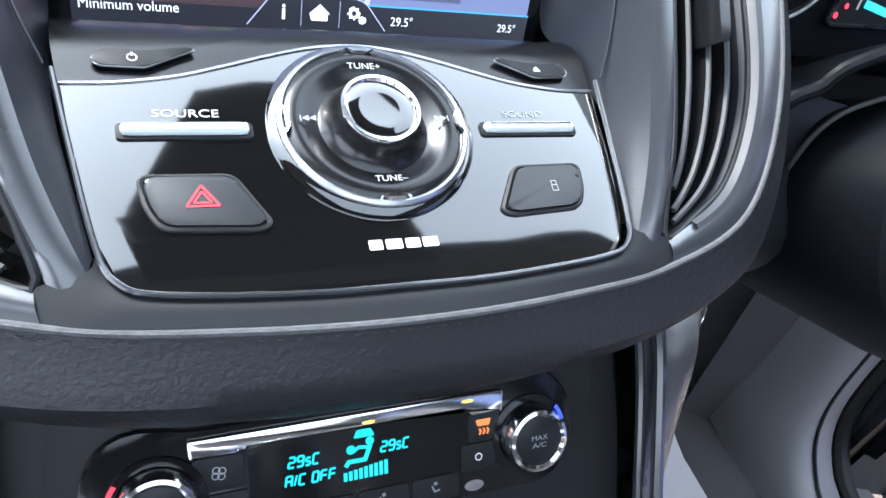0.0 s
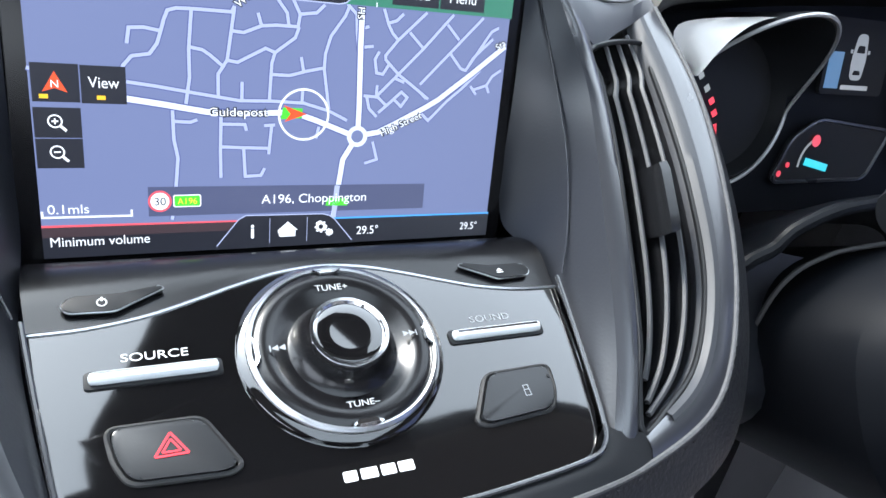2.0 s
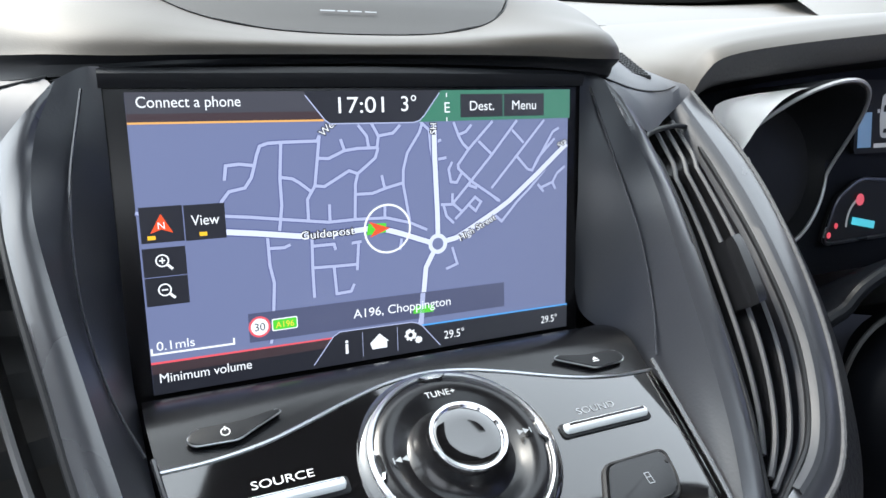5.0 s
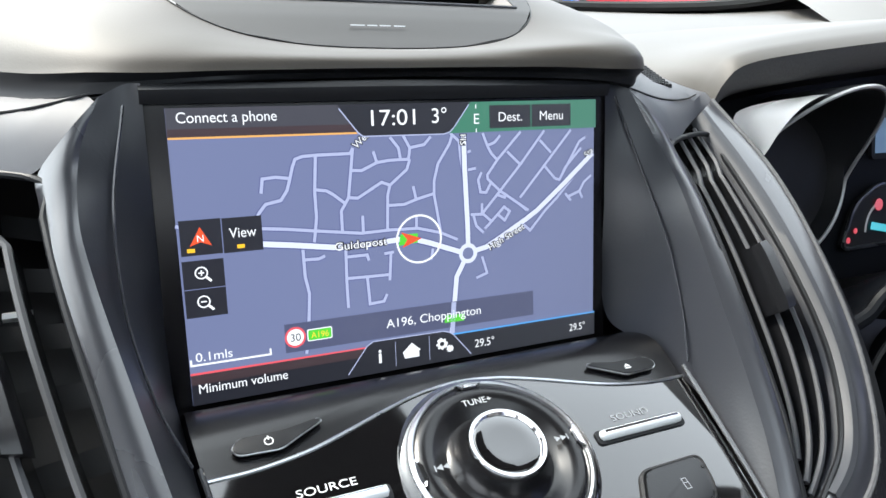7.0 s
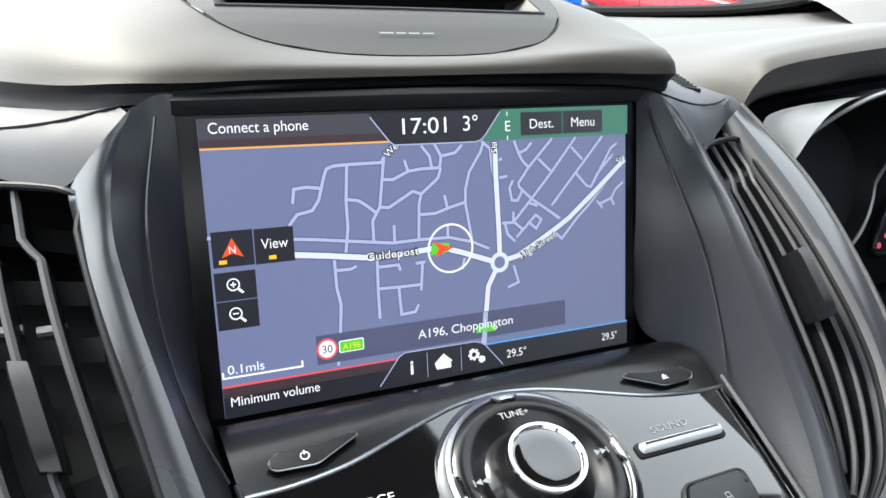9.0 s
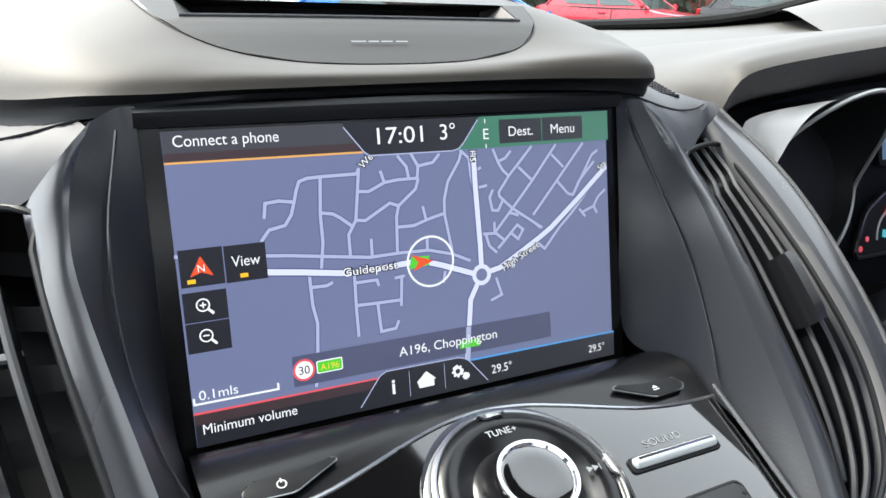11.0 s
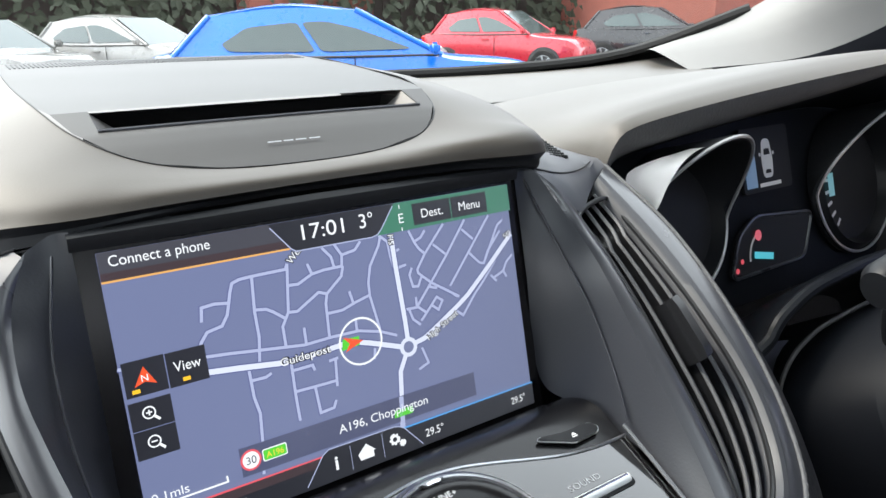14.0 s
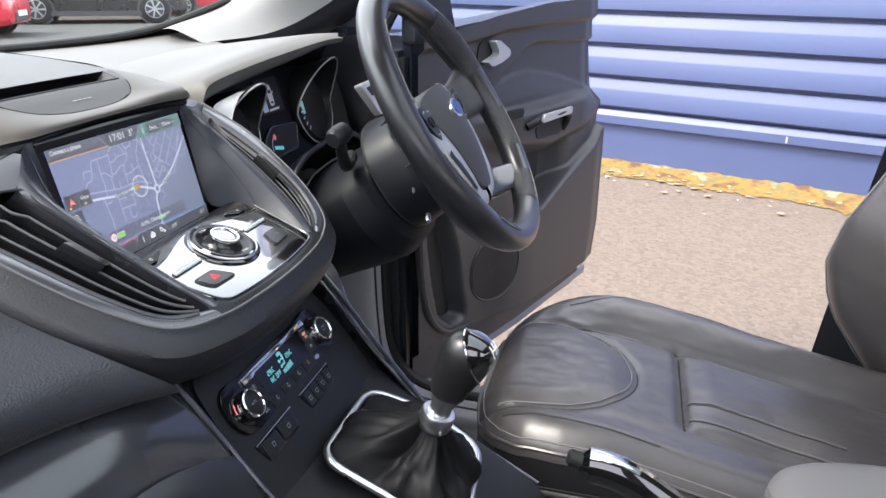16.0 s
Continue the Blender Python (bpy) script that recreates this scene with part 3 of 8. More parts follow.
# top plate with the disc slot


def plate_z(y):
    return float(np.interp(y, [0.03, 0.0385, 0.050, 0.058, 0.0795, 0.11, 0.18, 0.26, 0.33], [1.1485, 1.1530, 1.1595, 1.1635, 1.1712, 1.1745, 1.1805, 1.1845, 1.176]))


def plate_rows(ya, yb, k, xl, xr):
    rows = []
    for y in np.linspace(ya, yb, k):
        rows.append([(x, y, plate_z(y) - 0.06 * x * x) for x in np.linspace(xl(y), xr(y), 25)])
    return rows


def plate_left(y):
    return -plate_right(y)


def plate_right(y):
    return float(np.interp(y, [0.0312, 0.0335, 0.041, 0.05, 0.061, 0.08, 0.10, 0.15, 0.21, 0.27, 0.33], [0.006, 0.035, 0.062, 0.0725, 0.081, 0.0865, 0.0905, 0.093, 0.093, 0.092, 0.09]))


SY0, SY1, SXL, SXR = 0.0620, 0.0790, -0.0725, 0.0735
plate = part("top_plate", join(grid_bm(plate_rows(0.0314, SY0, 16, plate_left, plate_right)), grid_bm(plate_rows(SY1, 0.33, 18, plate_left, plate_right)),
    grid_bm(plate_rows(SY0, SY1, 4, plate_left, lambda y: SXL)), grid_bm(plate_rows(SY0, SY1, 4, lambda y: SXR, plate_right))), PLATEGREY, brow, "smooth grey plate with a disc slot")
part("slot_well", grid_bm([[(x, y, z) for y, z in ((SY0, plate_z(SY0)), (SY0 + 0.001, 1.140), (SY1 + 0.030, 1.140), (SY1 + 0.020, plate_z(SY1) - 0.004), (SY1, plate_z(SY1) - 0.001))] for x in np.linspace(SXL, SXR, 12)]), BLACK, brow, "dark disc slot")
part("slot_lip", tube([(x, SY0 - 0.0004, plate_z(SY0) + 0.0002 - 0.06 * x * x) for x in np.linspace(SXL, SXR, 20)], 0.0007, 6), SATINCAP, brow)
for x, e in ((SXL, 0.0095), (SXR, -0.0095)):
    # bevelled end falling into the slot
    part("slot_end", grid_bm([[(x + e * k, y, plate_z(y) - 0.06 * x * x - 0.0004 - d) for y in (SY0, SY0 + 0.007, SY1 - 0.007, SY1)] for k, d in ((0.0, 0.0), (0.15, 0.0012), (1.0, 0.0075), (1.02, 0.020))]), PLATEGREY, brow, "bevelled end of the slot")
part("plate_seam", tube([(x, y, z + 0.0002) for x, y, z in cr(PLATE_EDGE[1:-1], 140)], 0.0003, 6), SATINDARK, brow)
# maker's system mark as plain bars
FM = plane_frame((0, 0.0435, 1.1562), (0, 0.87, 0.49))
for x0, x1 in ((-12.5, -6.5), (-5.5, -1.2), (-0.2, 4.6), (6.0, 11.0)):
    part("mark", line2d([(x0 / 1000, 0.0), (x1 / 1000, 0.0)], 0.0008, 0.0006, FM), GREYINK, brow, "small plain silver bar")
# speaker grille at the back of the brow
gr = []
for i in range(76):
    x = -0.086 + 0.172 * i / 75
    gr.append(tube([(x, y, plate_z(y) - 0.0001 - 0.06 * x * x) for y in (0.225, 0.245, 0.265)], 0.0006, 5))
part("speaker_grille", join(*gr), SATINDARK, brow, "fine ribbed speaker grille")
gt = []
for i in range(11):
    for k in range(6):
        u, v = i / 10, (k - 2.5) / 5
        c = np.array((0.1650, 0.0590, 1.1285)) * (1 - u) + np.array((0.1935, 0.1180, 1.1318)) * u + np.array((0.0072, -0.0052, -0.0008)) * v * (1 - 0.25 * u)
        gt.append(lathe([(0.0, 0.0016), (0.0009, 0.0012), (0.0014, -0.0006)], Matrix.Translation(c + (0.0, 0.0, 0.0004)), 8))
part("tweeter_grille", join(*gt), SATINDARK, brow, "small dotted tweeter grille beside the brow")


part("brow_seam", tube([tuple(p) for p in cr([(x, y - 0.0006, z - 0.0008) for x, y, z in LIP_LOW[1:9]], 60)], 0.0007, 6), BLACK, brow, "thin dark gap along the brow")


# ---- infotainment unit ----
unit = thing("infotainment_display", "lit colour touchscreen showing a street map, in a black bezel", "touchscreen", (0, 0, 1.03))
part("bezel", join(prism(rect(-0.0945, -0.058, 0.0945, 0.0605, 0.003), 0.004, FS, 0.001, base=-0.0062)), DIALFACE, unit, "gloss black bezel")
part("surround", patch([
    [(-0.0945, 0.0146, 1.1385), (0.0, 0.0148, 1.1395), (0.0945, 0.0146, 1.1385)],
    [(-0.0945, 0.0115, 1.1372), (0.0, 0.0117, 1.1374), (0.0945, 0.0115, 1.1372)],
    [(-0.0945, 0.012, 1.1325), (0.0, 0.012, 1.1325), (0.0945, 0.012, 1.1325)]], 20, 6), SATINDARK, unit, "black shade strip under the brow")
UI = {k: glow("ui_" + k, c, s) for k, (c, s) in {
    "map": ((0.162, 0.188, 0.335), 1.0), "road": ((0.43, 0.47, 0.68), 1.0), "main": ((0.72, 0.76, 0.92), 1.0), "white": ((0.92, 0.94, 0.97), 1.0),
    "dark": ((0.014, 0.015, 0.022), 1.0), "grey": ((0.055, 0.055, 0.07), 1.0), "green": ((0.045, 0.20, 0.125), 1.0), "orange": ((0.80, 0.42, 0.12), 1.0),
    "red": ((0.80, 0.10, 0.13), 1.0), "blue": ((0.08, 0.36, 0.80), 1.0), "lime": ((0.10, 0.62, 0.03), 1.0), "yellow": ((0.95, 0.72, 0.05), 1.0),
    "arrow": ((0.85, 0.09, 0.02), 1.0), "shade": ((0.075, 0.085, 0.16), 1.0), "roadedge": ((0.09, 0.105, 0.26), 1.0), "amber": ((0.95, 0.55, 0.02), 1.0), "warm": ((0.05, 0.03, 0.035), 1.0)}.items()}
display = part("display", flat(rect(-0.087, -0.0522, 0.087, 0.0524), 0.0, FS), UI["map"], unit, "lit map picture")


def ui(name, bm, key, label=""):
    return part(name, bm, UI[key], display, label)


def mm(pts):
    return [(x / 1000, y / 1000) for x, y in pts]


def lay(k):
    return 0.00009 * k


ROADS = {
    "thin_west": [
        "-57.4,21.9 -56.6,27 -52,27.4 -46.7,26.6 -45.6,30.5 -44.4,33.4 -41.6,34.3 -36.4,34.5 -23.5,34.5 -22.5,36.5",
        "-46.7,26.6 -48,22.4 -50.5,18.9 -56.1,17.9 -58.7,14.8 -59.4,13.3",
        "-58.1,9.3 -49.6,8.3 -38.2,6.6 -20.7,4.1 -9.2,4.3 2.7,3.9 12.5,1.2 19.9,-2.3",
        "-36.8,34.3 -37.9,21.1 -37.8,11.6 -39.4,0.9",
        "-37.6,21.9 -33.4,21.2 -30.9,19.6 -26.9,16.3",
        "-22.5,36.5 -23.6,28.6 -25.1,18.1 -28.2,13.2 -28.2,5.7",
        "-23.6,28.2 -19.4,27.9 -13.2,30.6 -7.9,31.2 -0.2,31.2 0.5,35.5 -2.1,40.4",
        "-14.5,34.9 -13.2,30.6",
        "-25.1,18.1 -21.5,17.6 -11.7,23 -8.3,21.7 -1.1,27.3 0.3,31.2",
        "-8.3,21.7 -9.4,18 -10.1,4.9",
    ],
    "thin_mid": [
        "-9.6,13.9 -2.8,13.8 3.2,15.6 9.8,17.1",
        "1.3,20.6 2.3,15.6",
        "18.8,40 17.4,36.3 12.2,28.8 10.3,22.2 10.1,16.6 12.5,1.7",
        "-19.9,10.8 -20,4.7",
        "2.2,8.9 2,3.8",
        "-7.5,39.9 -4.2,35.7 -3.5,31.1",
        "-0.2,35.5 6.5,36.5 9.5,39.5",
        "18,40.5 21.7,37.2 22.2,30.5 23.3,23.7",
        "25.1,32.6 26.8,33.2",
        "24.9,25.6 29,26.1",
        "-87.2,12.7 -85.8,12.2",
    ],
    "thin_east": [
        "32.4,40 34.6,34.4 36.4,31.4 38.9,29",
        "50.1,40 38.9,29 34.1,23 34.3,21.4 40,16.1 53.5,7",
        "61.6,40.1 49.6,26.3 39.5,15.7 32.7,8.7 31.1,7",
        "74.9,39.9 61.2,25.2 49.4,12.6",
        "82.3,36.5 79.3,34.9 69.1,19 66.8,19.6",
        "80.2,32 72,24.1 69.1,19",
        "43.5,32.2 49.9,26.3",
        "59.3,36.2 64.9,30.7",
        "61.2,25.7 66.8,19.6",
        "31.5,24.3 29.9,21.4 30.8,16.3 33.4,15.9 35.6,19.5",
        "40.4,38.8 37.8,36.1 34.9,35.1",
        "42.6,13.1 38.6,14.6",
    ],
    "thin_block": [
        "26.1,7.4 31.9,7.1 35.7,3.8 32.5,1",
        "31.4,11.6 31.3,7.2",
        "35.7,3.8 41.7,9.4 44.4,7.3 41.9,3.7 38.5,6.6",
        "50.6,1.5 54.2,-1.7 61.9,6.4 67.7,11.3 75.8,19.3",
        "72,12.9 74.9,9.5",
        "73.5,11.4 79.4,13.4 81.7,17.2 85.6,19.9",
        "79.4,13.4 80.9,10.3",
        "40,16.1 49.4,9.8 52.6,7.1",
        "27.4,7 28.6,2.5 31.9,-0.6",
    ],
    "thin_south": [
        "-43.7,0.3 -43.5,-10.2 -42.3,-16.9 -43.8,-34.3 -44.9,-39.9",
        "-43.1,-3.8 -37.8,-4 -35.5,-3.1",
        "-27.3,-1.6 -27.6,-14.3 -27.5,-24.4",
        "-27,-4.5 -18.9,-4.5 -18.3,-6.8",
        "-27.5,-12.8 -19.3,-13.1 -10,-13.3",
        "-9.1,-4.6 -10.1,-15.6",
        "-19.3,-13.1 -18.7,-24 -12.9,-23.7 -11.5,-20.9",
        "-11.9,-4.8 -7.9,-4.5",
        "30.9,-10.5 33.1,-17.7 28,-19.3",
        "8.8,-4.9 7.9,-9.4",
    ],
    "main": [
        "-58.6,3.7 -46.9,2.1 -32.1,-0.2 -20.9,-0.5 -7,0.1 -1.7,0.5 7.4,-2.4 21.1,-7.6",
        "23.7,39.8 23.8,25.9 24.5,2.9 24.5,-5.1",
        "22.5,-11.5 18.9,-17.7 16.9,-34.2 15.9,-41.3",
        "27.3,-7.7 32.8,-6.7 39.6,-3.3 52,3.3 57.7,6.7 72,17.8 80.8,25.1 86.2,29.5",
    ],
}


def road_lines(key):
    return [[tuple(float(v) / 1000 for v in p.split(",")) for p in line.split()] for line in ROADS[key]]


for key in ROADS:
    main = key == "main"
    for q in road_lines(key):
        ui("road_edge", line2d(q, 0.0030 if main else 0.0019, lay(3 if main else 1), FS), "roadedge")
        ui("main_road" if main else "side_road", line2d(q, 0.0021 if main else 0.0012, lay(4 if main else 2), FS), "main" if main else "road")


def ring(cx, cy, r, w, z):
    bm = bmesh.new()
    k = 48
    vs = [[bm.verts.new((cx + q * math.cos(2 * math.pi * i / k), cy + q * math.sin(2 * math.pi * i / k), z)) for q in (r - w / 2, r + w / 2)] for i in range(k)]
    for i in range(k):
        bm.faces.new((vs[i][0], vs[i][1], vs[(i + 1) % k][1], vs[(i + 1) % k][0]))
    return bm


def ring_on(m, *a):
    bm = ring(*a)
    bm.transform(m)
    return bm


ui("roundabout_island", flat(circle(0.0243, -0.0084, 0.0024, 24), lay(5), FS), "map")
ui("roundabout", ring_on(FS, 0.0243, -0.0084, 0.0033, 0.0017, lay(6)), "main")
# place and road names
for s, cap, x, y, turn, w in (("Guidepost", 0.0030, -0.0213, 0.0001, 1, 0.021), ("High Street", 0.0026, 0.0422, -0.0032, 25, 0.0185), ("Wel", 0.0027, -0.0195, 0.0392, 42, None), ("SH", 0.0026, 0.0232, 0.0378, 88, None), ("Sta", 0.0026, 0.0836, 0.0300, 38, None)):
    ui("road_name", words(s, cap, x, y, lay(9), FS, width=w, turn=turn, bold=0.0), "white")
    b = words(s, cap, x, y, lay(8), FS, width=w, turn=turn, bold=0.00035)
    ui("name_outline", b, "dark")
# position mark
ui("road_badge", flat(mm([(-6.0, -2.2), (-5.2, 2.2), (2.2, 2.0), (2.0, -1.6)]), lay(10), FS), "lime")
ui("position_arrow", flat(mm([(-5.0, 3.1), (3.8, -0.1), (-4.6, -3.2), (-2.4, -0.1)]), lay(11), FS), "arrow", "red position arrow")
ui("position_ring", ring_on(FS, 0.0027, -0.0003, 0.0094, 0.0008, lay(11)), "white")
# top bar
ui("top_bar", flat(mm([(-87, 42.6), (-20.8, 42.2), (-27, 52.4), (-87, 52.4)]), lay(12), FS), "warm")
ui("top_bar_band", flat(mm([(-87, 45.4), (-22.8, 45.2), (-27, 52.4), (-87, 52.4)]), lay(13), FS), "grey")
ui("orange_line", flat(mm([(-87, 42.0), (-20.6, 41.6), (-20.9, 42.3), (-87, 42.7)]), lay(14), FS), "orange")
ui("clock_tab", flat(mm([(-27.8, 52.4), (-20.4, 42.0), (-18.5, 40.5), (14.6, 40.2), (17.2, 40.9), (19.3, 42.9), (26.6, 52.4)]), lay(15), FS), "dark")
ui("clock_tab_edge", line2d(mm([(-27.4, 51.0), (-20.4, 42.0), (-18.5, 40.6), (14.6, 40.3), (17.2, 41.0), (19.3, 43.0), (25.8, 51.4)]), 0.00045, lay(16), FS), "road")
ui("compass_bar", flat(mm([(16.6, 40.5), (87, 40.5), (87, 52.4), (26.4, 52.4), (19.4, 42.9)]), lay(14), FS), "green", "green compass bar")
for x0, x1, s in ((35, 54.2, "Dest."), (54.7, 74.0, "Menu")):
    ui("soft_key", flat(mm(rect(x0, 41.8, x1, 50.9)), lay(15), FS), "dark")
    ui("key_name", words(s, 0.0037, (x0 + x1) / 2000, 0.0463, lay(16), FS), "white")
ui("title", words("Connect a phone", 0.0036, -0.0670, 0.0492, lay(16), FS, width=0.0336), "white")
ui("clock", words("17:01", 0.0058, -0.0062, 0.0473, lay(17), FS, width=0.0178), "white")
ui("outside_temperature", words("3\u00b0", 0.0056, 0.0128, 0.0475, lay(17), FS), "white")
ui("compass_letter", words("E", 0.0040, 0.0290, 0.0458, lay(16), FS), "white")
for y in (0.0412, 0.0506):
    ui("compass_tick", flat(rect(0.0287, y - 0.0008, 0.0291, y + 0.0008), lay(16), FS), "white")
# map keys
ui("map_key", flat(mm(rect(-86.2, 2.1, -72.3, 14.5)), lay(15), FS), "dark")
ui("map_key", flat(mm(rect(-71.9, 1.9, -58.2, 14.3)), lay(15), FS), "dark")
ui("north_arrow", flat(mm([(-79.4, 12.0), (-75.8, 5.2), (-79.5, 6.6), (-83.2, 5.4)]), lay(16), FS), "arrow", "red north arrow")
ui("north_letter", words("N", 0.0024, -0.0795, 0.0080, lay(17), FS), "white")
ui("key_name", words("View", 0.0036, -0.0650, 0.0089, lay(16), FS, width=0.0094), "white")
for x in (-0.0829, -0.0660):
    ui("key_lamp", flat(rect(x - 0.0013, 0.0032, x + 0.0013, 0.0046), lay(16), FS), "amber")
for y in (-0.0048, -0.0151):
    ui("map_key", flat(rect(-0.0864, y - 0.0049, -0.0724, y + 0.0051), lay(15), FS), "dark")
    ui("magnifier", join(ring_on(FS, -0.0802, y + 0.0006, 0.0020, 0.0005, lay(16)), line2d([(-0.0788, y - 0.0008), (-0.0770, y - 0.0026)], 0.0009, lay(16), FS), line2d([(-0.0812, y + 0.0006), (-0.0792, y + 0.0006)], 0.0005, lay(16), FS)), "white")
ui("magnifier_plus", line2d([(-0.0802, -0.0052), (-0.0802, -0.0032)], 0.0005, lay(17), FS), "white")
ui("map_scale", line2d(mm([(-86.4, -35.2), (-86.4, -37.4), (-58.4, -37.6), (-58.4, -35.4)]), 0.0007, lay(10), FS), "white")
ui("scale_name", words("0.1mls", 0.0032, -0.0783, -0.0346, lay(10), FS, width=0.0127), "white")
# address bar
ui("address_bar", flat(mm([(-52.8, -38.2), (54.9, -38.6), (54.9, -28.0), (-52.8, -27.2)]), lay(10), FS), "shade")
ui("main_road", line2d(mm([(17.0, -28), (15.9, -41.3)]), 0.0021, lay(11), FS), "road")
ui("road_badge", flat(mm([(12.5, -36.2), (21.5, -36.4), (21.8, -33.4), (12.9, -33.2)]), lay(11), FS), "lime")
ui("speed_sign_rim", flat(circle(-0.0489, -0.0326, 0.0040, 30), lay(11), FS), "red")
ui("speed_sign", flat(circle(-0.0489, -0.0326, 0.0032, 30), lay(12), FS), "white", "round speed limit sign")
ui("speed_number", words("30", 0.0029, -0.0489, -0.0326, lay(13), FS), "dark")
ui("road_badge", flat(mm(rect(-44.4, -35.0, -34.7, -30.3, 0.8)), lay(11), FS), "white")
ui("road_badge", flat(mm(rect(-44.0, -34.6, -35.1, -30.7, 0.6)), lay(12), FS), "lime")
ui("badge_name", words("A196", 0.0023, -0.0395, -0.0327, lay(13), FS, width=0.0068), "yellow")
ui("address", words("A196, Choppington", 0.0035, 0.0084, -0.0328, lay(13), FS, width=0.0420), "white")
# bottom bar
ui("bottom_bar", flat(mm([(-87, -52.2), (87, -52.2), (87, -42.0), (16, -41.6), (-20, -41.4), (-87, -40.6)]), lay(12), FS), "dark")
ui("bottom_red_band", flat(mm([(-87, -44.6), (-24, -44.8), (-21, -41.4), (-87, -40.7)]), lay(13), FS), "warm")
ui("red_line", flat(mm([(-87, -40.9), (-20.8, -41.4), (-20.5, -40.8), (-87, -40.1)]), lay(14), FS), "red")
ui("blue_line", flat(mm([(16.0, -41.8), (87, -42.2), (87, -41.5), (15.6, -41.1)]), lay(14), FS), "blue")
ui("menu_tab", flat(mm([(-30.6, -52.2), (-21.2, -40.4), (-18.6, -39.0), (11.5, -39.4), (14.2, -40.2), (16.2, -41.6), (25.2, -52.2)]), lay(15), FS), "dark")
ui("menu_tab_edge", line2d(mm([(-29.4, -50.8), (-21.2, -40.4), (-18.6, -39.0), (11.5, -39.4), (14.2, -40.2), (16.2, -41.6), (24.0, -51.0)]), 0.0004, lay(16), FS), "road")
for x in (-0.0095, 0.0052):
    ui("tab_divider", flat(rect(x - 0.0001, -0.0505, x + 0.0001, -0.0405), lay(16), FS), "road")
ui("info_icon", join(words("i", 0.0055, -0.0161, -0.0453, lay(17), FS, bold=0.0002)), "white")
ui("home_icon", flat(mm([(-5.6, -48.2), (0.6, -48.2), (0.6, -45.6), (1.5, -45.6), (-2.5, -42.0), (-6.5, -45.6), (-5.6, -45.6)]), lay(17), FS), "white")
gear = [(x + r * math.cos(a), y + r * math.sin(a)) for x, y in ((0.0108, -0.0447),) for i in range(32) for a in (i * math.pi / 16,) for r in ((0.0026, 0.0026, 0.0020, 0.0020)[i % 4],)]
ui("gear_icon", flat(gear, lay(17), FS), "white")
ui("gear_icon_hole", flat(circle(0.0108, -0.0447, 0.0010, 16), lay(18), FS), "dark")
ui("gear_icon", flat([(0.0143 + (r * 0.62) * math.cos(a), -0.0472 + r * 0.62 * math.sin(a)) for i in range(32) for a in (i * math.pi / 16,) for r in ((0.0026, 0.0026, 0.0020, 0.0020)[i % 4],)], lay(17), FS), "white")
ui("volume_note", words("Minimum volume", 0.0034, -0.0688, -0.0462, lay(16), FS, width=0.0318), "white")
ui("cabin_temperature", words("29.5\u00b0", 0.0034, 0.0306, -0.0470, lay(16), FS, width=0.0092), "white")
ui("cabin_temperature", words("29.5\u00b0", 0.0032, 0.0775, -0.0473, lay(16), FS, width=0.0082), "white")

# ---- control panel ----
panel = thing("audio_control_panel", "gloss black audio control panel with a round silver dial", "control panel", (0, -0.09, 1.0))


def pp(pts):
    """Plan points to the panel's own plane."""
    return [on_panel(x, y) for x, y in pts]


outline = [(-0.0895, -0.0655), (-0.0745, -0.0650), (-0.058, -0.0625), (-0.044, -0.0585), (-0.030, -0.0540), (-0.015, -0.0500), (0.0, -0.0485), (0.015, -0.0500), (0.030, -0.0540), (0.044, -0.0585), (0.058, -0.0625), (0.0745, -0.0650), (0.0895, -0.0655),
    (0.086, -0.09), (0.0812, -0.115), (0.078, -0.1245), (0.0735, -0.1290), (0.066, -0.1312), (0.03, -0.1342), (0.0, -0.1350), (-0.03, -0.1342), (-0.066, -0.1312), (-0.0735, -0.1290), (-0.078, -0.1245), (-0.0812, -0.115), (-0.086, -0.09)]
part("fascia", prism(pp(outline), 0.006, FP, 0.0007, base=-0.0060), GLOSS, panel, "glossy black fascia with faint dust")
seam = pp(outline[:13])
part("fascia_seam", tube([FP @ Vector((x, y, 0.0003)) for x, y in cr(seam, 50)], 0.0006, 6), SATINCHROME, panel, "thin light line along the fascia's top")
up_a = [(x, y, 1.031 + (y + 0.085) * 0.328) for x, y in [outline[i] for i in (0, 2, 4, 6, 8, 10, 12)]]
up_b = [(-0.0915, -0.046, 1.0425), (-0.06, -0.044, 1.043), (-0.03, -0.042, 1.0435), (0.0, -0.040, 1.0435), (0.03, -0.042, 1.0435), (0.06, -0.044, 1.043), (0.0915, -0.046, 1.0425)]
up_c = [(x, -0.030, 1.0385) for x, _, _ in up_b]
up_d = [(x, -0.0125, 1.0265) for x, _, _ in up_b]
part("upper_strip", patch([[(x, y, z - 0.0006) for x, y, z in up_a], up_b, up_c, up_d], 40, 12), DIALFACE, panel, "satin black strip under the display")


def strip_button(s):
    o = [(s * -0.081, -0.0575), (s * -0.078, -0.0545), (s * -0.064, -0.0545), (s * -0.053, -0.0525), (s * -0.0515, -0.0535), (s * -0.060, -0.0575), (s * -0.066, -0.0605), (s * -0.079, -0.0600)]
    b = part("strip_button", prism(rounded(pp(o), 0.0015, 3), 0.0016, FP, 0.0005, base=0.0002), SATINDARK, panel, "small black button")
    part("button_edge", tube([FP @ Vector((x, y, 0.0012)) for x, y in rounded(pp(o), 0.0015, 3)], 0.00035, 5, closed=True), SATINCHROME, b)
    return b


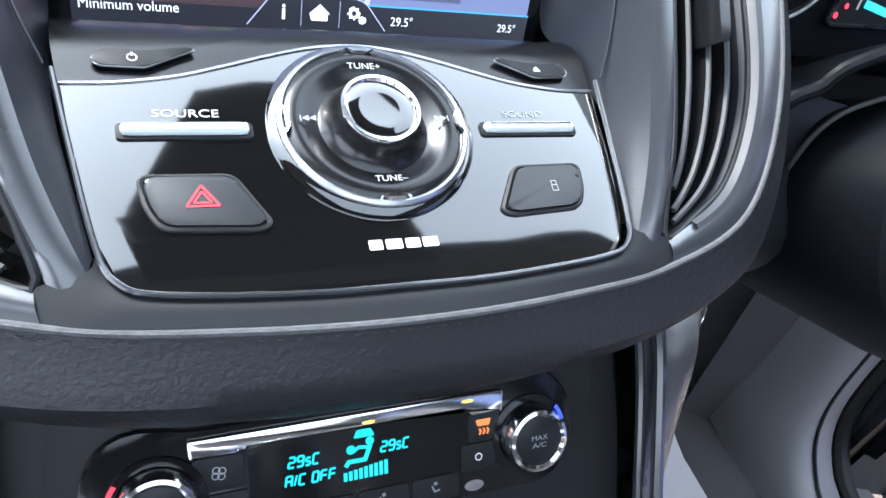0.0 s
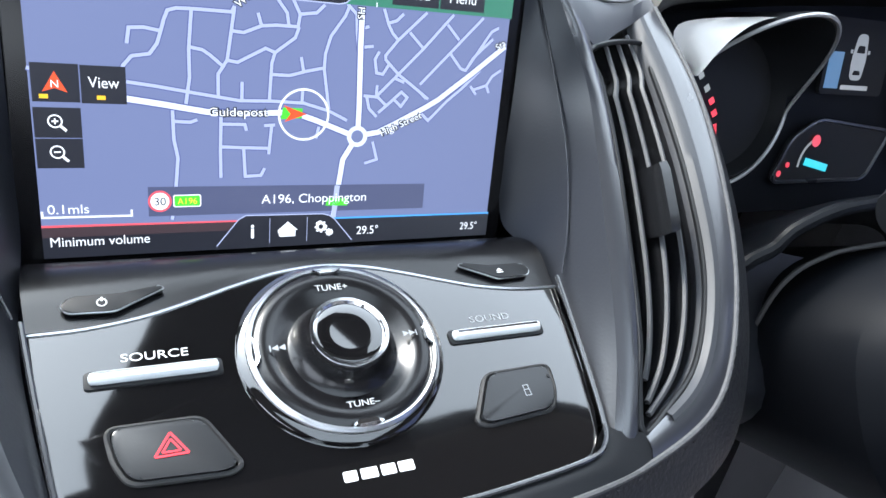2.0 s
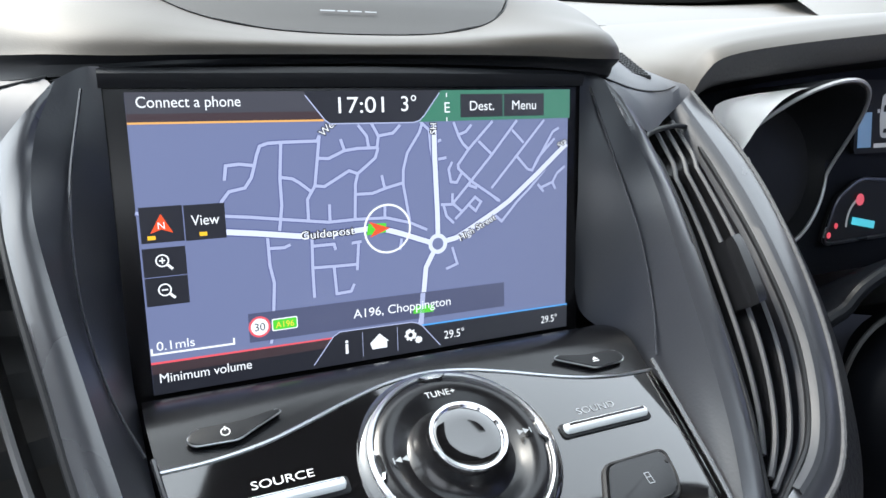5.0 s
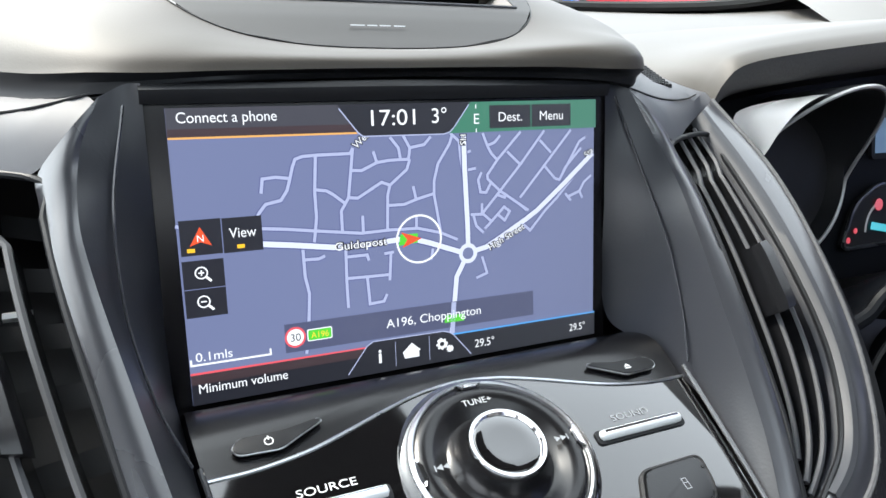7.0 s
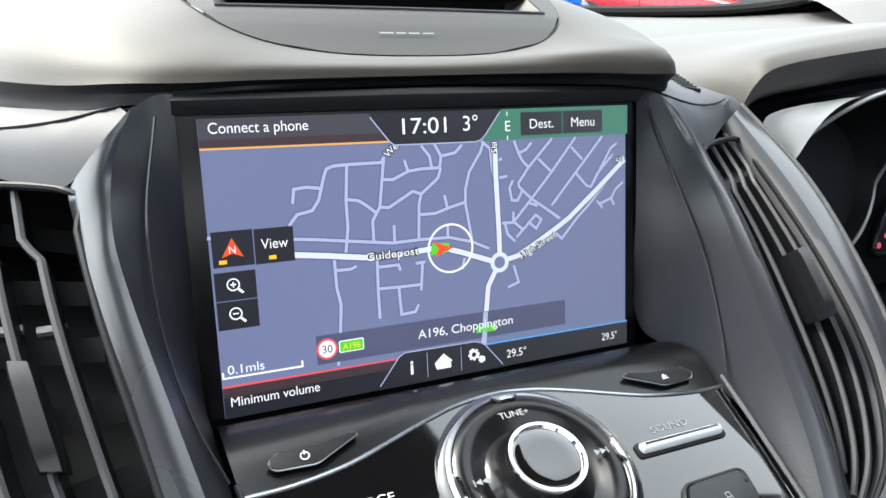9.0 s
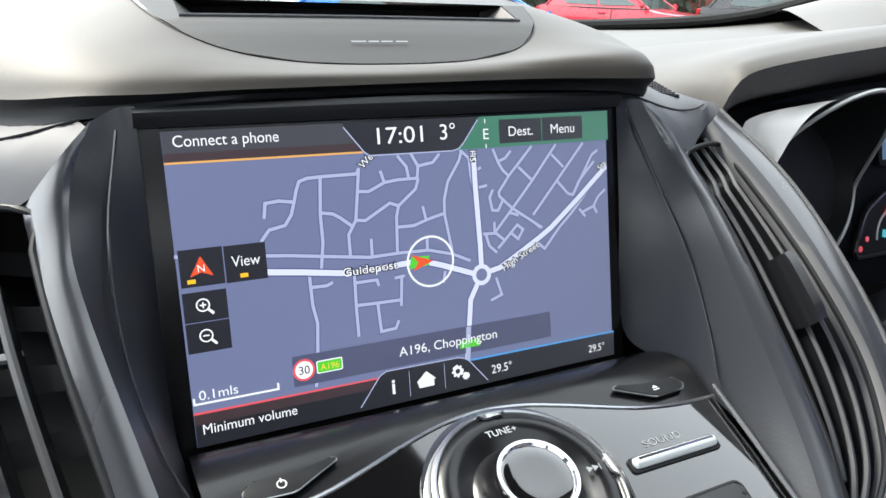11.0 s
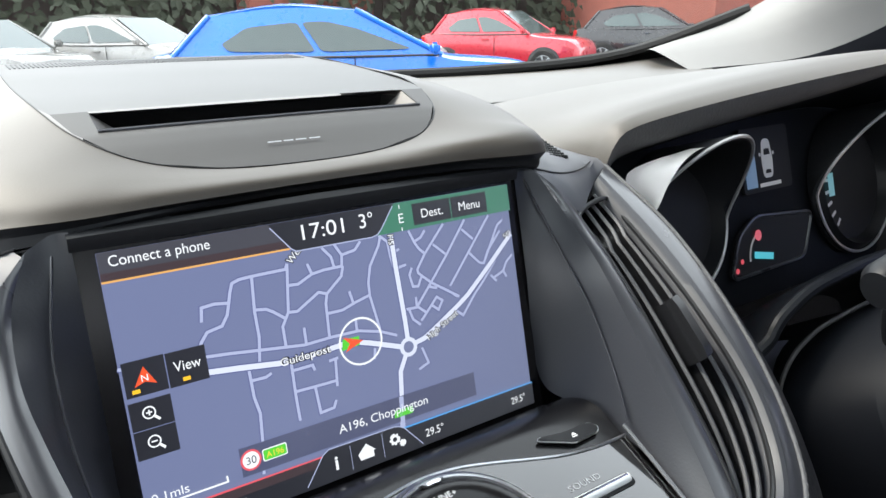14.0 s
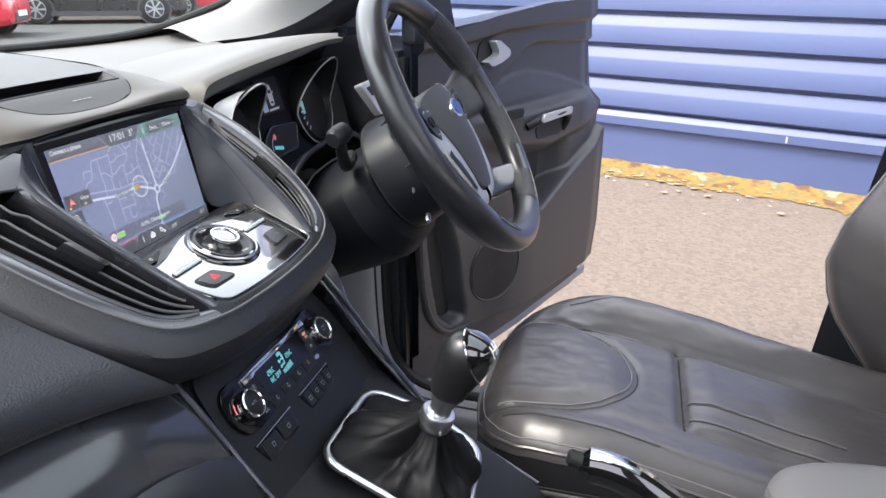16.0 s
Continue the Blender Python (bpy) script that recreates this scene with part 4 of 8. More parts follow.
b = strip_button(1)
x, y = on_panel(-0.0695, -0.0575)
part("power_icon", join(ring_on(FP, x, y, 0.0013, 0.0004, 0.0021), line2d([(x, y + 0.0004), (x, y + 0.0019)], 0.0005, 0.0022, FP)), INK, b)
b = strip_button(-1)
x, y = on_panel(0.0675, -0.0575)
part("eject_icon", join(flat([(x - 0.0014, y - 0.0001), (x + 0.0014, y - 0.0001), (x, y + 0.0013)], 0.0021, FP), flat(rect(x - 0.0014, y - 0.0010, x + 0.0014, y - 0.0005), 0.0021, FP)), INK, b)
for s, name, cap, w in ((-1, "SOURCE", 0.0027, 0.0185), (1, "SOUND", 0.0026, 0.0160)):
    cx, cy = on_panel(s * 0.0565, -0.0818)
    bar = part("bar_button", prism(rect(cx - 0.0188, cy - 0.0030, cx + 0.0188, cy + 0.0026, 0.0014), 0.0008, FP, 0.0003), SATINDARK, panel)
    part("bar", tube([FP @ Vector((cx + u, cy, 0.0012)) for u in (-0.0176, -0.0170, -0.015, 0.0, 0.015, 0.0170, 0.0176)], [0.0008, 0.0018, 0.0020, 0.0020, 0.0020, 0.0018, 0.0008], 14), CLEARBAR, bar, "clear ribbed light bar")
    # The bar's highlight is added as a thin chrome thread on top.
    part("bar_shine", tube([FP @ Vector((cx + u, cy + 0.0004, 0.0028)) for u in (-0.0160, 0.0, 0.0160)], 0.0006, 6), CHROME, bar)
    tx, ty = on_panel(s * 0.0562, -0.0757)
    part("lettering", words(name, cap, tx, ty, 0.0002, FP, width=w, bold=0.0), INK if s < 0 else GREYINK, panel, "pale printed word")
# hazard and locking buttons
haz = [(-0.0705, -0.0968), (-0.0455, -0.0972), (-0.0365, -0.1125), (-0.0400, -0.1140), (-0.0655, -0.1125), (-0.0690, -0.1060)]


def inset(pts, k):
    cx, cy = sum(p[0] for p in pts) / len(pts), sum(p[1] for p in pts) / len(pts)
    return [(cx + (x - cx) * k, cy + (y - cy) * k) for x, y in pts]


for s in (1, -1):
    o = rounded(pp([(s * x, y) for x, y in haz]), 0.003, 5)
    b = part("push_button", prism(inset(o, 0.93), 0.0019, FP, 0.0008, base=0.0001), BUTTON, panel, "hazard light button" if s > 0 else "door locking button")
    part("button_gap", tube([FP @ Vector((x, y, 0.0004)) for x, y in o], 0.0009, 6, closed=True), BLACK, b)
    if s > 0:
        cx, cy = on_panel(-0.0545, -0.1050)
        for k, w in ((1.0, 0.0007), (0.55, 0.0006)):
            t3 = [(cx + k * 0.0050 * math.cos(a), cy + k * 0.0044 * math.sin(a)) for a in (radians(90), radians(210), radians(330))]
            part("warning_triangle", join(*[line2d([t3[i], t3[(i + 1) % 3]], w, 0.0022, FP) for i in range(3)]), REDINK, b, "red warning triangle")
    else:
        cx, cy = on_panel(0.0575, -0.1050)
        part("lock_icon", join(line2d([(cx - 0.001, cy - 0.0022), (cx + 0.001, cy - 0.0022), (cx + 0.001, cy), (cx - 0.001, cy), (cx - 0.001, cy - 0.0022)], 0.0003, 0.0022, FP), line2d([(cx - 0.0009, cy), (cx - 0.0009, cy + 0.0016), (cx + 0.0009, cy + 0.0016), (cx + 0.0009, cy)], 0.0003, 0.0022, FP)), GREYINK, b)
        lx, ly = on_panel(0.0680, -0.1015)
        part("status_lamp", lathe([(0.0, 0.0024), (0.0007, 0.0023), (0.0009, 0.0018)], FP @ Matrix.Translation((lx, ly, 0)), 16), BLACK, b)
# maker's mark as plain blocks
for i, (x0, x1) in enumerate(((-10.4, -5.8), (-5.2, 0.4), (1.0, 6.0), (6.4, 11.8))):
    q = [on_panel(x0 / 1000 + 0.0004, -0.1195), on_panel(x1 / 1000, -0.1195), on_panel(x1 / 1000, -0.1226), on_panel(x0 / 1000 + 0.0004, -0.1226)]
    (ax, ay), (bx, by) = q[0], q[2]
    part("mark", flat(rounded([(ax, by), (bx, by), (bx, ay), (ax, ay)], 0.0005, 3), 0.0002, FP), INK, panel, "plain white block")
# the dial
dx, dy = on_panel(0.0, -0.0812)
FD = FP @ Matrix.Translation((dx, dy, 0.0))
dial = part("dial", lathe([(0.0338, -0.001), (0.0335, 0.0016), (0.0320, 0.0028), (0.0300, 0.0030)], FD, 96), GLOSS, panel, "black dial with a chrome ring and centre knob")
part("outer_ring", lathe([(0.0312, 0.0026), (0.0309, 0.0038), (0.0300, 0.0045), (0.0293, 0.0042), (0.0289, 0.0032)], FD, 96), SATINCHROME, dial, "bright chrome ring")
part("dial_face", lathe([(0.0290, 0.0034), (0.0275, 0.0044), (0.0250, 0.0047), (0.0225, 0.0038), (0.0198, 0.0020), (0.0178, 0.0012), (0.0158, 0.0022), (0.0138, 0.0052), (0.0127, 0.0082)], FD, 96), DIALFACE, dial, "dished gloss black face")
part("knob_ring", lathe([(0.0129, 0.0078), (0.0131, 0.0098), (0.0126, 0.0112), (0.0115, 0.0112), (0.0108, 0.0103)], FD, 80), CHROME, dial, "chrome ring of the centre knob")
part("knob_cap", lathe([(0.0110, 0.0103), (0.0102, 0.0107), (0.0060, 0.0104), (0.0, 0.0102)], FD, 64), GLOSS, dial, "mirror-black knob cap")
for a in (90, 180, 270, 0):
    rows = []
    for u in np.linspace(-1, 1, 13):
        w = 0.0022 * (1 - 0.75 * max(0.0, abs(u) - 0.55) / 0.45)
        t = radians(a + 9.5 * u)
        rows.append([(r * math.cos(t), r * math.sin(t), h) for r, h in ((0.0297, 0.0043), (0.0297 - 0.4 * w, 0.0054), (0.0297 - w, 0.0056), (0.0297 - 1.15 * w, 0.0046))])
    bm = grid_bm(rows)
    bm.transform(FD)
    part("ring_notch", bm, CHROME, dial, "chrome finger notch")
part("lettering", words("TUNE+", 0.0024, 0.0, 0.0213, 0.0053, FD, width=0.0110), SOFTINK, dial)
part("lettering", words("TUNE\u2013", 0.0020, 0.0, -0.0222, 0.0053, FD, width=0.0104), SOFTINK, dial)
for s in (-1, 1):
    ar = [flat([(s * (0.0218 + k), 0.0011), (s * (0.0218 + k), -0.0011), (s * (0.0240 + k), 0.0)], 0.0056, FD) for k in (-0.0024, -0.0002)]
    part("skip_icon", join(*ar, flat(rect(min(s * 0.0239, s * 0.0243), -0.0011, max(s * 0.0239, s * 0.0243), 0.0011), 0.0056, FD)), GREYINK, dial)

# ---- climate panel ----
clim = thing("climate_control_panel", "gloss black climate panel with lit turquoise display and two chrome knobs", "control panel", (0, -0.14, 0.86))
body = rounded([(-0.108, -0.064), (0.082, -0.070), (0.100, -0.030), (0.104, 0.030), (0.098, 0.044), (-0.098, 0.044), (-0.106, 0.030), (-0.112, -0.02)], 0.012)
part("backplate", prism(body, 0.010, FC, 0.001, base=-0.0105), SATINDARK, clim, "satin black backing")
bez = cr([(-0.099, -0.004), (-0.095, 0.012), (-0.084, 0.019), (-0.072, 0.0185), (-0.058, 0.0168), (0.0, 0.0175), (0.053, 0.0175), (0.063, 0.0195), (0.076, 0.0195), (0.086, 0.012), (0.090, -0.004), (0.086, -0.021), (0.076, -0.028), (0.05, -0.0285), (-0.05, -0.0285), (-0.082, -0.028), (-0.094, -0.021)], 90, True)
part("fascia", prism([tuple(p) for p in bez], 0.0042, FC, 0.0012, base=-0.0004), CLIMGLOSS, clim, "gloss black fascia")
CY = glow("turquoise_lcd", (0.03, 0.60, 0.64), 0.85)
AMBER = glow("amber_lamp", (0.95, 0.62, 0.10), 1.1)
ORANGE = glow("orange_symbol", (0.80, 0.20, 0.02), 1.0)
part("lcd", prism(rect(-0.0445, -0.0150, 0.0415, 0.0085, 0.001), 0.0006, FC, base=0.0036), CLIMGLOSS, clim, "dark glass of the climate display")
Z = 0.0046
part("chrome_bar", prism(rounded([(-0.0640, 0.0075), (-0.0475, 0.0080), (-0.0460, 0.0098), (0.0400, 0.0098), (0.0415, 0.0065), (0.0560, 0.0060), (0.0565, 0.0148), (-0.0645, 0.0142)], 0.0010, 3), 0.0026, FC, 0.0009, base=0.0036), CHROME, clim, "stepped chrome bar with amber lamps")
for x, y in ((0.0405, 0.0125), (-0.0003, 0.0108)):
    part("bar_lamp", prism(circle(x, y, 0.0026, 20, 0.0007), 0.0003, FC, base=0.0061), AMBER, clim)
SEG = {"2": "abged", "9": "abcdfg", "5": "afgcd", "A": "abcefg", "C": "adef", "O": "abcdef", "F": "aefg"}
SEGS = {"a": ((0, 1), (0.55, 1)), "b": ((0.55, 1), (0.55, 0.5)), "c": ((0.55, 0.5), (0.55, 0)), "d": ((0, 0), (0.55, 0)), "e": ((0, 0), (0, 0.5)), "f": ((0, 0.5), (0, 1)), "g": ((0, 0.5), (0.55, 0.5))}


def lcd_text(s, x, y, h, slant=0.16):
    out = []
    for ch in s:
        if ch == " ":
            x += 0.45 * h
            continue
        if ch == "/":
            out.append(line2d([(x, y), (x + 0.3 * h, y + h)], 0.0008, Z, FC))
            x += 0.45 * h
            continue
        k = 0.72 if ch == "s" else 1.0
        for g in SEG["5" if ch == "s" else ch]:
            (x0, y0), (x1, y1) = SEGS[g]
            out.append(line2d([(x + h * k * (x0 + slant * y0), y + h * k * y0), (x + h * k * (x1 + slant * y1), y + h * k * y1)], 0.0009, Z, FC))
        x += (0.55 * k + 0.28) * h
    return join(*out)


part("lcd_reading", lcd_text("29sC", -0.0305, -0.0022, 0.0038), CY, clim)
part("lcd_reading", lcd_text("29sC", 0.0046, -0.0024, 0.0038), CY, clim)
part("lcd_reading", lcd_text("A/C OFF", -0.0318, -0.0092, 0.0038), CY, clim)
fig = [flat(rounded([(-0.0060, 0.0046), (0.0024, 0.0046), (0.0010, 0.0078), (-0.0046, 0.0078)], 0.0008), Z, FC), flat(circle(0.0004, 0.0028, 0.0017, 16), Z, FC),
    line2d([(0.0006, 0.0014), (-0.0016, -0.0042), (-0.0080, -0.0042), (-0.0092, -0.0060)], 0.0018, Z, FC), line2d([(-0.0002, 0.0004), (-0.0040, 0.0010), (-0.0068, -0.0008)], 0.0014, Z, FC), flat(circle(-0.0070, 0.0004, 0.0018, 16), Z, FC)]
part("lcd_airflow_symbol", join(*fig), CY, clim, "turquoise airflow symbol")
part("lcd_fan_bars", join(*[flat(rect(-0.0102 + 0.0020 * i, -0.0116, -0.0087 + 0.0020 * i, -0.0082 + 0.0003 * i), Z, FC) for i in range(9)]), CY, clim)
for x, y, w, h in ((-0.0545, 0.0005, 0.0085, 0.0062), (0.0482, -0.0002, 0.0068, 0.0058), (0.0458, -0.0122, 0.0075, 0.0055), (-0.0535, -0.0125, 0.0085, 0.0055)):
    part("key", prism(rect(x - w, y - h, x + w, y + h, 0.001), 0.0010, FC, 0.0004, base=0.0036), SATINDARK, clim)
fx, fy = -0.0545, 0.0008
part("fan_icon", join(*[ring_on(FC, fx + 0.0014 * math.cos(a), fy + 0.0014 * math.sin(a), 0.0012, 0.0004, 0.0048) for a in (0.6, 2.17, 3.74, 5.31)]), GREYINK, clim)
part("defrost_icon", join(flat(rounded([(0.0454, 0.0006), (0.0506, 0.0006), (0.0514, 0.0034), (0.0446, 0.0034)], 0.0006), 0.0048, FC), *[line2d([(x, -0.0030), (x + 0.0008, -0.0016), (x, -0.0004)], 0.0008, 0.0048, FC) for x in (0.0462, 0.0479, 0.0496)]), ORANGE, clim, "lit orange windscreen symbol")
part("power_icon", join(ring_on(FC, 0.0458, -0.0122, 0.0014, 0.0005, 0.0048)), INK, clim)
for x, w in ((-0.0380, 0.0100), (-0.0165, 0.0100), (0.0055, 0.0100), (0.0270, 0.0100)):
    b = part("key", prism(rect(x - w, -0.0268, x + w, -0.0172, 0.0012), 0.0010, FC, 0.0004, base=0.0036), SATINDARK, clim)
    part("key_icon", join(line2d([(x - 0.0018, -0.0205), (x - 0.0006, -0.0230), (x + 0.0016, -0.0226)], 0.0007, 0.0048, FC), flat(circle(x - 0.0002, -0.0198, 0.0008, 12), 0.0048, FC)), GREYINK, b)
part("key_icon", words("A/C", 0.0028, -0.0585, -0.0222, 0.0048, FC), GREYINK, clim)
part("key_icon", prism(circle(0.0440, -0.0243, 0.0042, 24, 0.0022), 0.0008, FC, 0.0003, base=0.0036), SATINCHROME, clim)
for s, top in ((-1, "AUTO"), (1, "MAX")):
    FK = FC @ Matrix.Translation((0.0690 if s > 0 else -0.0750, -0.0065, 0.0036)) @ Matrix.Diagonal((0.84, 0.84, 0.9, 1))
    k = part("knob", lathe([(0.0205, -0.0004), (0.0200, 0.0012), (0.0165, 0.0014), (0.0160, 0.0010)], FK, 64), CLIMGLOSS, clim, "chrome-ringed temperature knob")
    part("knob_ring", lathe([(0.0158, 0.0008), (0.0160, 0.0085), (0.0152, 0.0112), (0.0136, 0.0118), (0.0122, 0.0108), (0.0120, 0.0098)], FK, 72), CHROME, k, "ridged chrome ring")
    part("knob_cap", lathe([(0.0122, 0.0100), (0.0112, 0.0106), (0.0, 0.0108)], FK, 48), SATINDARK, k)
    part("lettering", words(top, 0.0024, 0.0, 0.0018 if s > 0 else 0.0, 0.0112, FK, width=0.0088), GREYINK, k)
    if s > 0:
        part("lettering", words("A/C", 0.0024, 0.0, -0.0019, 0.0112, FK, width=0.0080), GREYINK, k)
    a0 = 135 if s < 0 else 28
    col = glow("warm_mark" if s < 0 else "cool_mark", (0.85, 0.03, 0.06) if s < 0 else (0.03, 0.08, 0.85), 0.9)
    arc = [(0.0190 * math.cos(radians(a)), 0.0190 * math.sin(radians(a))) for a in np.linspace(a0 - 13 if s > 0 else a0 + 8, a0 + 13 if s > 0 else a0 + 40, 8)]
    part("temperature_mark", line2d(arc, 0.0020, 0.0024, FK), col, k, "red warm mark" if s < 0 else "blue cool mark")
# lower switch banks
for x0, x1, n in ((-0.094, -0.030, 2), (-0.012, 0.052, 4)):
    bank = part("switch_bank", prism(rounded([(x0, -0.036), (x1, -0.036), (x1 - 0.004, -0.056), (x0 + 0.006, -0.056)], 0.003), 0.0026, FC, 0.0008, base=-0.0006), CLIMGLOSS, clim, "gloss black bank of switches")
    part("bank_edge", tube([FC @ Vector(p) for p in ((x0 + 0.001, -0.0366, 0.0026), (x1 - 0.001, -0.0366, 0.0026))], 0.0006, 6), SATINCHROME, bank)
    for i in range(n):
        c = x0 + 0.004 + (x1 - x0 - 0.008) * (i + 0.5) / n
        h = (x1 - x0 - 0.012) / n / 2 - 0.0006
        part("switch", prism(rect(c - h, -0.0535, c + h, -0.0390, 0.001), 0.0012, FC, 0.0005, base=0.0020), SATINDARK, bank)
        part("switch_icon", line2d([(c - 0.0022, -0.0450), (c + 0.0022, -0.0450), (c + 0.0016, -0.0485), (c - 0.0016, -0.0485), (c - 0.0022, -0.0450)], 0.0005, 0.0034, FC), GREYINK, bank)


# ---- dashboard body ----
dash = thing("dashboard", "dark grained dashboard with a soft top reaching to the windscreen", "dashboard", (0, 0.2, 0.8))
part("top_pad", patch([
    [(-0.21, 0.30, 1.128), (-0.45, 0.28, 1.128), (-0.72, 0.2, 1.12)],
    [(-0.19, 0.12, 1.127), (-0.45, 0.10, 1.130), (-0.74, 0.08, 1.12)],
    [(-0.15, 0.034, 1.129), (-0.4, 0.036, 1.131), (-0.75, 0.04, 1.122)],
    [(-0.15, 0.030, 1.124), (-0.4, 0.030, 1.124), (-0.75, 0.034, 1.115)]], 30, 14), SOFTTOP, dash, "soft dash top on the passenger side")
part("far_top", patch([
    [(-0.72, 0.34, 1.135), (-0.4, 0.62, 1.135), (0.0, 0.72, 1.13), (0.35, 0.64, 1.135), (0.55, 0.5, 1.142), (0.66, 0.38, 1.16)],
    [(-0.72, 0.26, 1.125), (-0.4, 0.45, 1.13), (0.0, 0.5, 1.135), (0.35, 0.46, 1.135), (0.52, 0.38, 1.145), (0.62, 0.31, 1.155)],
    [(-0.72, 0.19, 1.118), (-0.4, 0.27, 1.126), (0.0, 0.3, 1.13), (0.34, 0.28, 1.135), (0.49, 0.27, 1.147), (0.58, 0.25, 1.150)]], 40, 10), SOFTTOP, dash, "dash top under the windscreen")
part("upper_panel", patch([
    [(-0.203, 0.056, 1.125), (-0.4, 0.031, 1.1225), (-0.75, 0.035, 1.114)],
    [(-0.205, 0.055, 1.118), (-0.4, 0.026, 1.112), (-0.75, 0.03, 1.10)],
    [(-0.212, 0.058, 1.112), (-0.4, 0.032, 1.095), (-0.75, 0.04, 1.085)]], 24, 6), SATINCAP, dash, "satin strip along the dash")
part("passenger_face", patch([
    [(-0.212, 0.060, 1.110), (-0.4, 0.034, 1.094), (-0.75, 0.04, 1.084)],
    [(-0.206, 0.002, 1.076), (-0.25, -0.004, 1.075), (-0.4, -0.006, 1.070), (-0.75, 0.02, 1.07)],
    [(-0.196, -0.050, 1.045), (-0.25, -0.046, 1.046), (-0.38, -0.042, 1.048), (-0.75, 0.0, 1.045)],
    [(-0.178, -0.094, 1.016), (-0.23, -0.084, 1.018), (-0.36, -0.068, 1.022), (-0.75, -0.01, 1.02)],
    [(-0.142, -0.124, 0.974), (-0.187, -0.102, 0.982), (-0.261, -0.080, 0.991), (-0.4, -0.060, 1.0), (-0.75, -0.01, 1.0)],
    [(-0.142, -0.106, 0.966), (-0.187, -0.084, 0.974), (-0.261, -0.062, 0.983), (-0.4, -0.042, 0.992), (-0.75, 0.01, 0.99)]], 60, 30), SOFT, dash, "grained padded face before the passenger seat")
part("lower_wing", patch([
    [(-0.116, -0.098, 0.962), (-0.187, -0.088, 0.976), (-0.261, -0.068, 0.986), (-0.4, -0.048, 0.996), (-0.75, -0.004, 0.996)],
    [(-0.118, -0.128, 0.934), (-0.187, -0.120, 0.950), (-0.27, -0.106, 0.955), (-0.4, -0.086, 0.960), (-0.75, -0.04, 0.955)],
    [(-0.118, -0.168, 0.880), (-0.19, -0.150, 0.885), (-0.28, -0.135, 0.885), (-0.42, -0.11, 0.88), (-0.75, -0.05, 0.87)],
    [(-0.116, -0.205, 0.815), (-0.2, -0.165, 0.80), (-0.3, -0.14, 0.79), (-0.45, -0.11, 0.78), (-0.75, -0.05, 0.77)]], 50, 22), GREYGLOSS, dash, "smooth grey glovebox wing")
# The recess's shadow is drawn as a darker sheet standing slightly proud.
part("glovebox_recess", patch([
    [(-0.126, -0.150, 0.908), (-0.160, -0.146, 0.925), (-0.200, -0.135, 0.933), (-0.27, -0.123, 0.936), (-0.42, -0.100, 0.938), (-0.75, -0.055, 0.935)],
    [(-0.124, -0.160, 0.898), (-0.160, -0.155, 0.914), (-0.205, -0.146, 0.922), (-0.28, -0.135, 0.924), (-0.43, -0.112, 0.925), (-0.75, -0.06, 0.92)],
    [(-0.124, -0.185, 0.850), (-0.170, -0.176, 0.86), (-0.22, -0.160, 0.87), (-0.30, -0.148, 0.87), (-0.45, -0.12, 0.87), (-0.75, -0.065, 0.86)],
    [(-0.120, -0.215, 0.79), (-0.180, -0.186, 0.79), (-0.24, -0.170, 0.78), (-0.32, -0.155, 0.78), (-0.48, -0.12, 0.77), (-0.75, -0.065, 0.77)]], 44, 14), PLAINDARK, dash, "darker sheet for the shadowed glovebox recess")
# driver side: hood over the instruments
HOOD = [(0.1965, 0.0530, 1.1220), (0.2010, 0.0520, 1.1330), (0.212, 0.050, 1.1435), (0.25, 0.045, 1.1510), (0.32, 0.036, 1.1600), (0.40, 0.020, 1.1695), (0.45, 0.004, 1.1755), (0.478, -0.008, 1.1755)]


def hood_drop(x, dy, dz):
    """The hood's front, taller towards the middle of the car."""
    return [(px, py + dy, pz - dz * float(np.interp(px, [0.18, 0.32, 0.40, 0.478], [1.0, 0.92, 0.75, 0.35]))) for px, py, pz in x]


hood = part("instrument_hood", patch([
    [(0.221, 0.28, 1.127), (0.245, 0.28, 1.1285), (0.28, 0.28, 1.132), (0.34, 0.28, 1.137), (0.42, 0.28, 1.143), (0.50, 0.27, 1.148), (0.56, 0.25, 1.150), (0.62, 0.22, 1.150)],
    [(0.2160, 0.17, 1.1245), (0.232, 0.168, 1.1310), (0.26, 0.16, 1.1385), (0.31, 0.15, 1.147), (0.38, 0.145, 1.156), (0.46, 0.14, 1.164), (0.53, 0.12, 1.168), (0.59, 0.09, 1.164)],
    [(0.2030, 0.0900, 1.1235), (0.2080, 0.0890, 1.1330), (0.225, 0.085, 1.1455), (0.265, 0.080, 1.1545), (0.335, 0.072, 1.1640), (0.415, 0.056, 1.1735), (0.475, 0.038, 1.1790), (0.520, 0.020, 1.1780)],
    [(x + 0.003, y + 0.009, z + 0.0014) for x, y, z in HOOD],
    HOOD,
    hood_drop(HOOD, -0.0010, 0.0030)], 60, 30), SOFTTOP, dash, "soft instrument hood")
part("hood_face", patch([
    hood_drop(HOOD, -0.0012, 0.0028),
    hood_drop(HOOD, 0.0, 0.0105),
    hood_drop(HOOD, 0.0035, 0.0185),
    hood_drop(HOOD, 0.010, 0.0225),
    hood_drop(HOOD, 0.024, 0.0230)], 60, 16), HOODFACE, dash, "grained front of the hood")
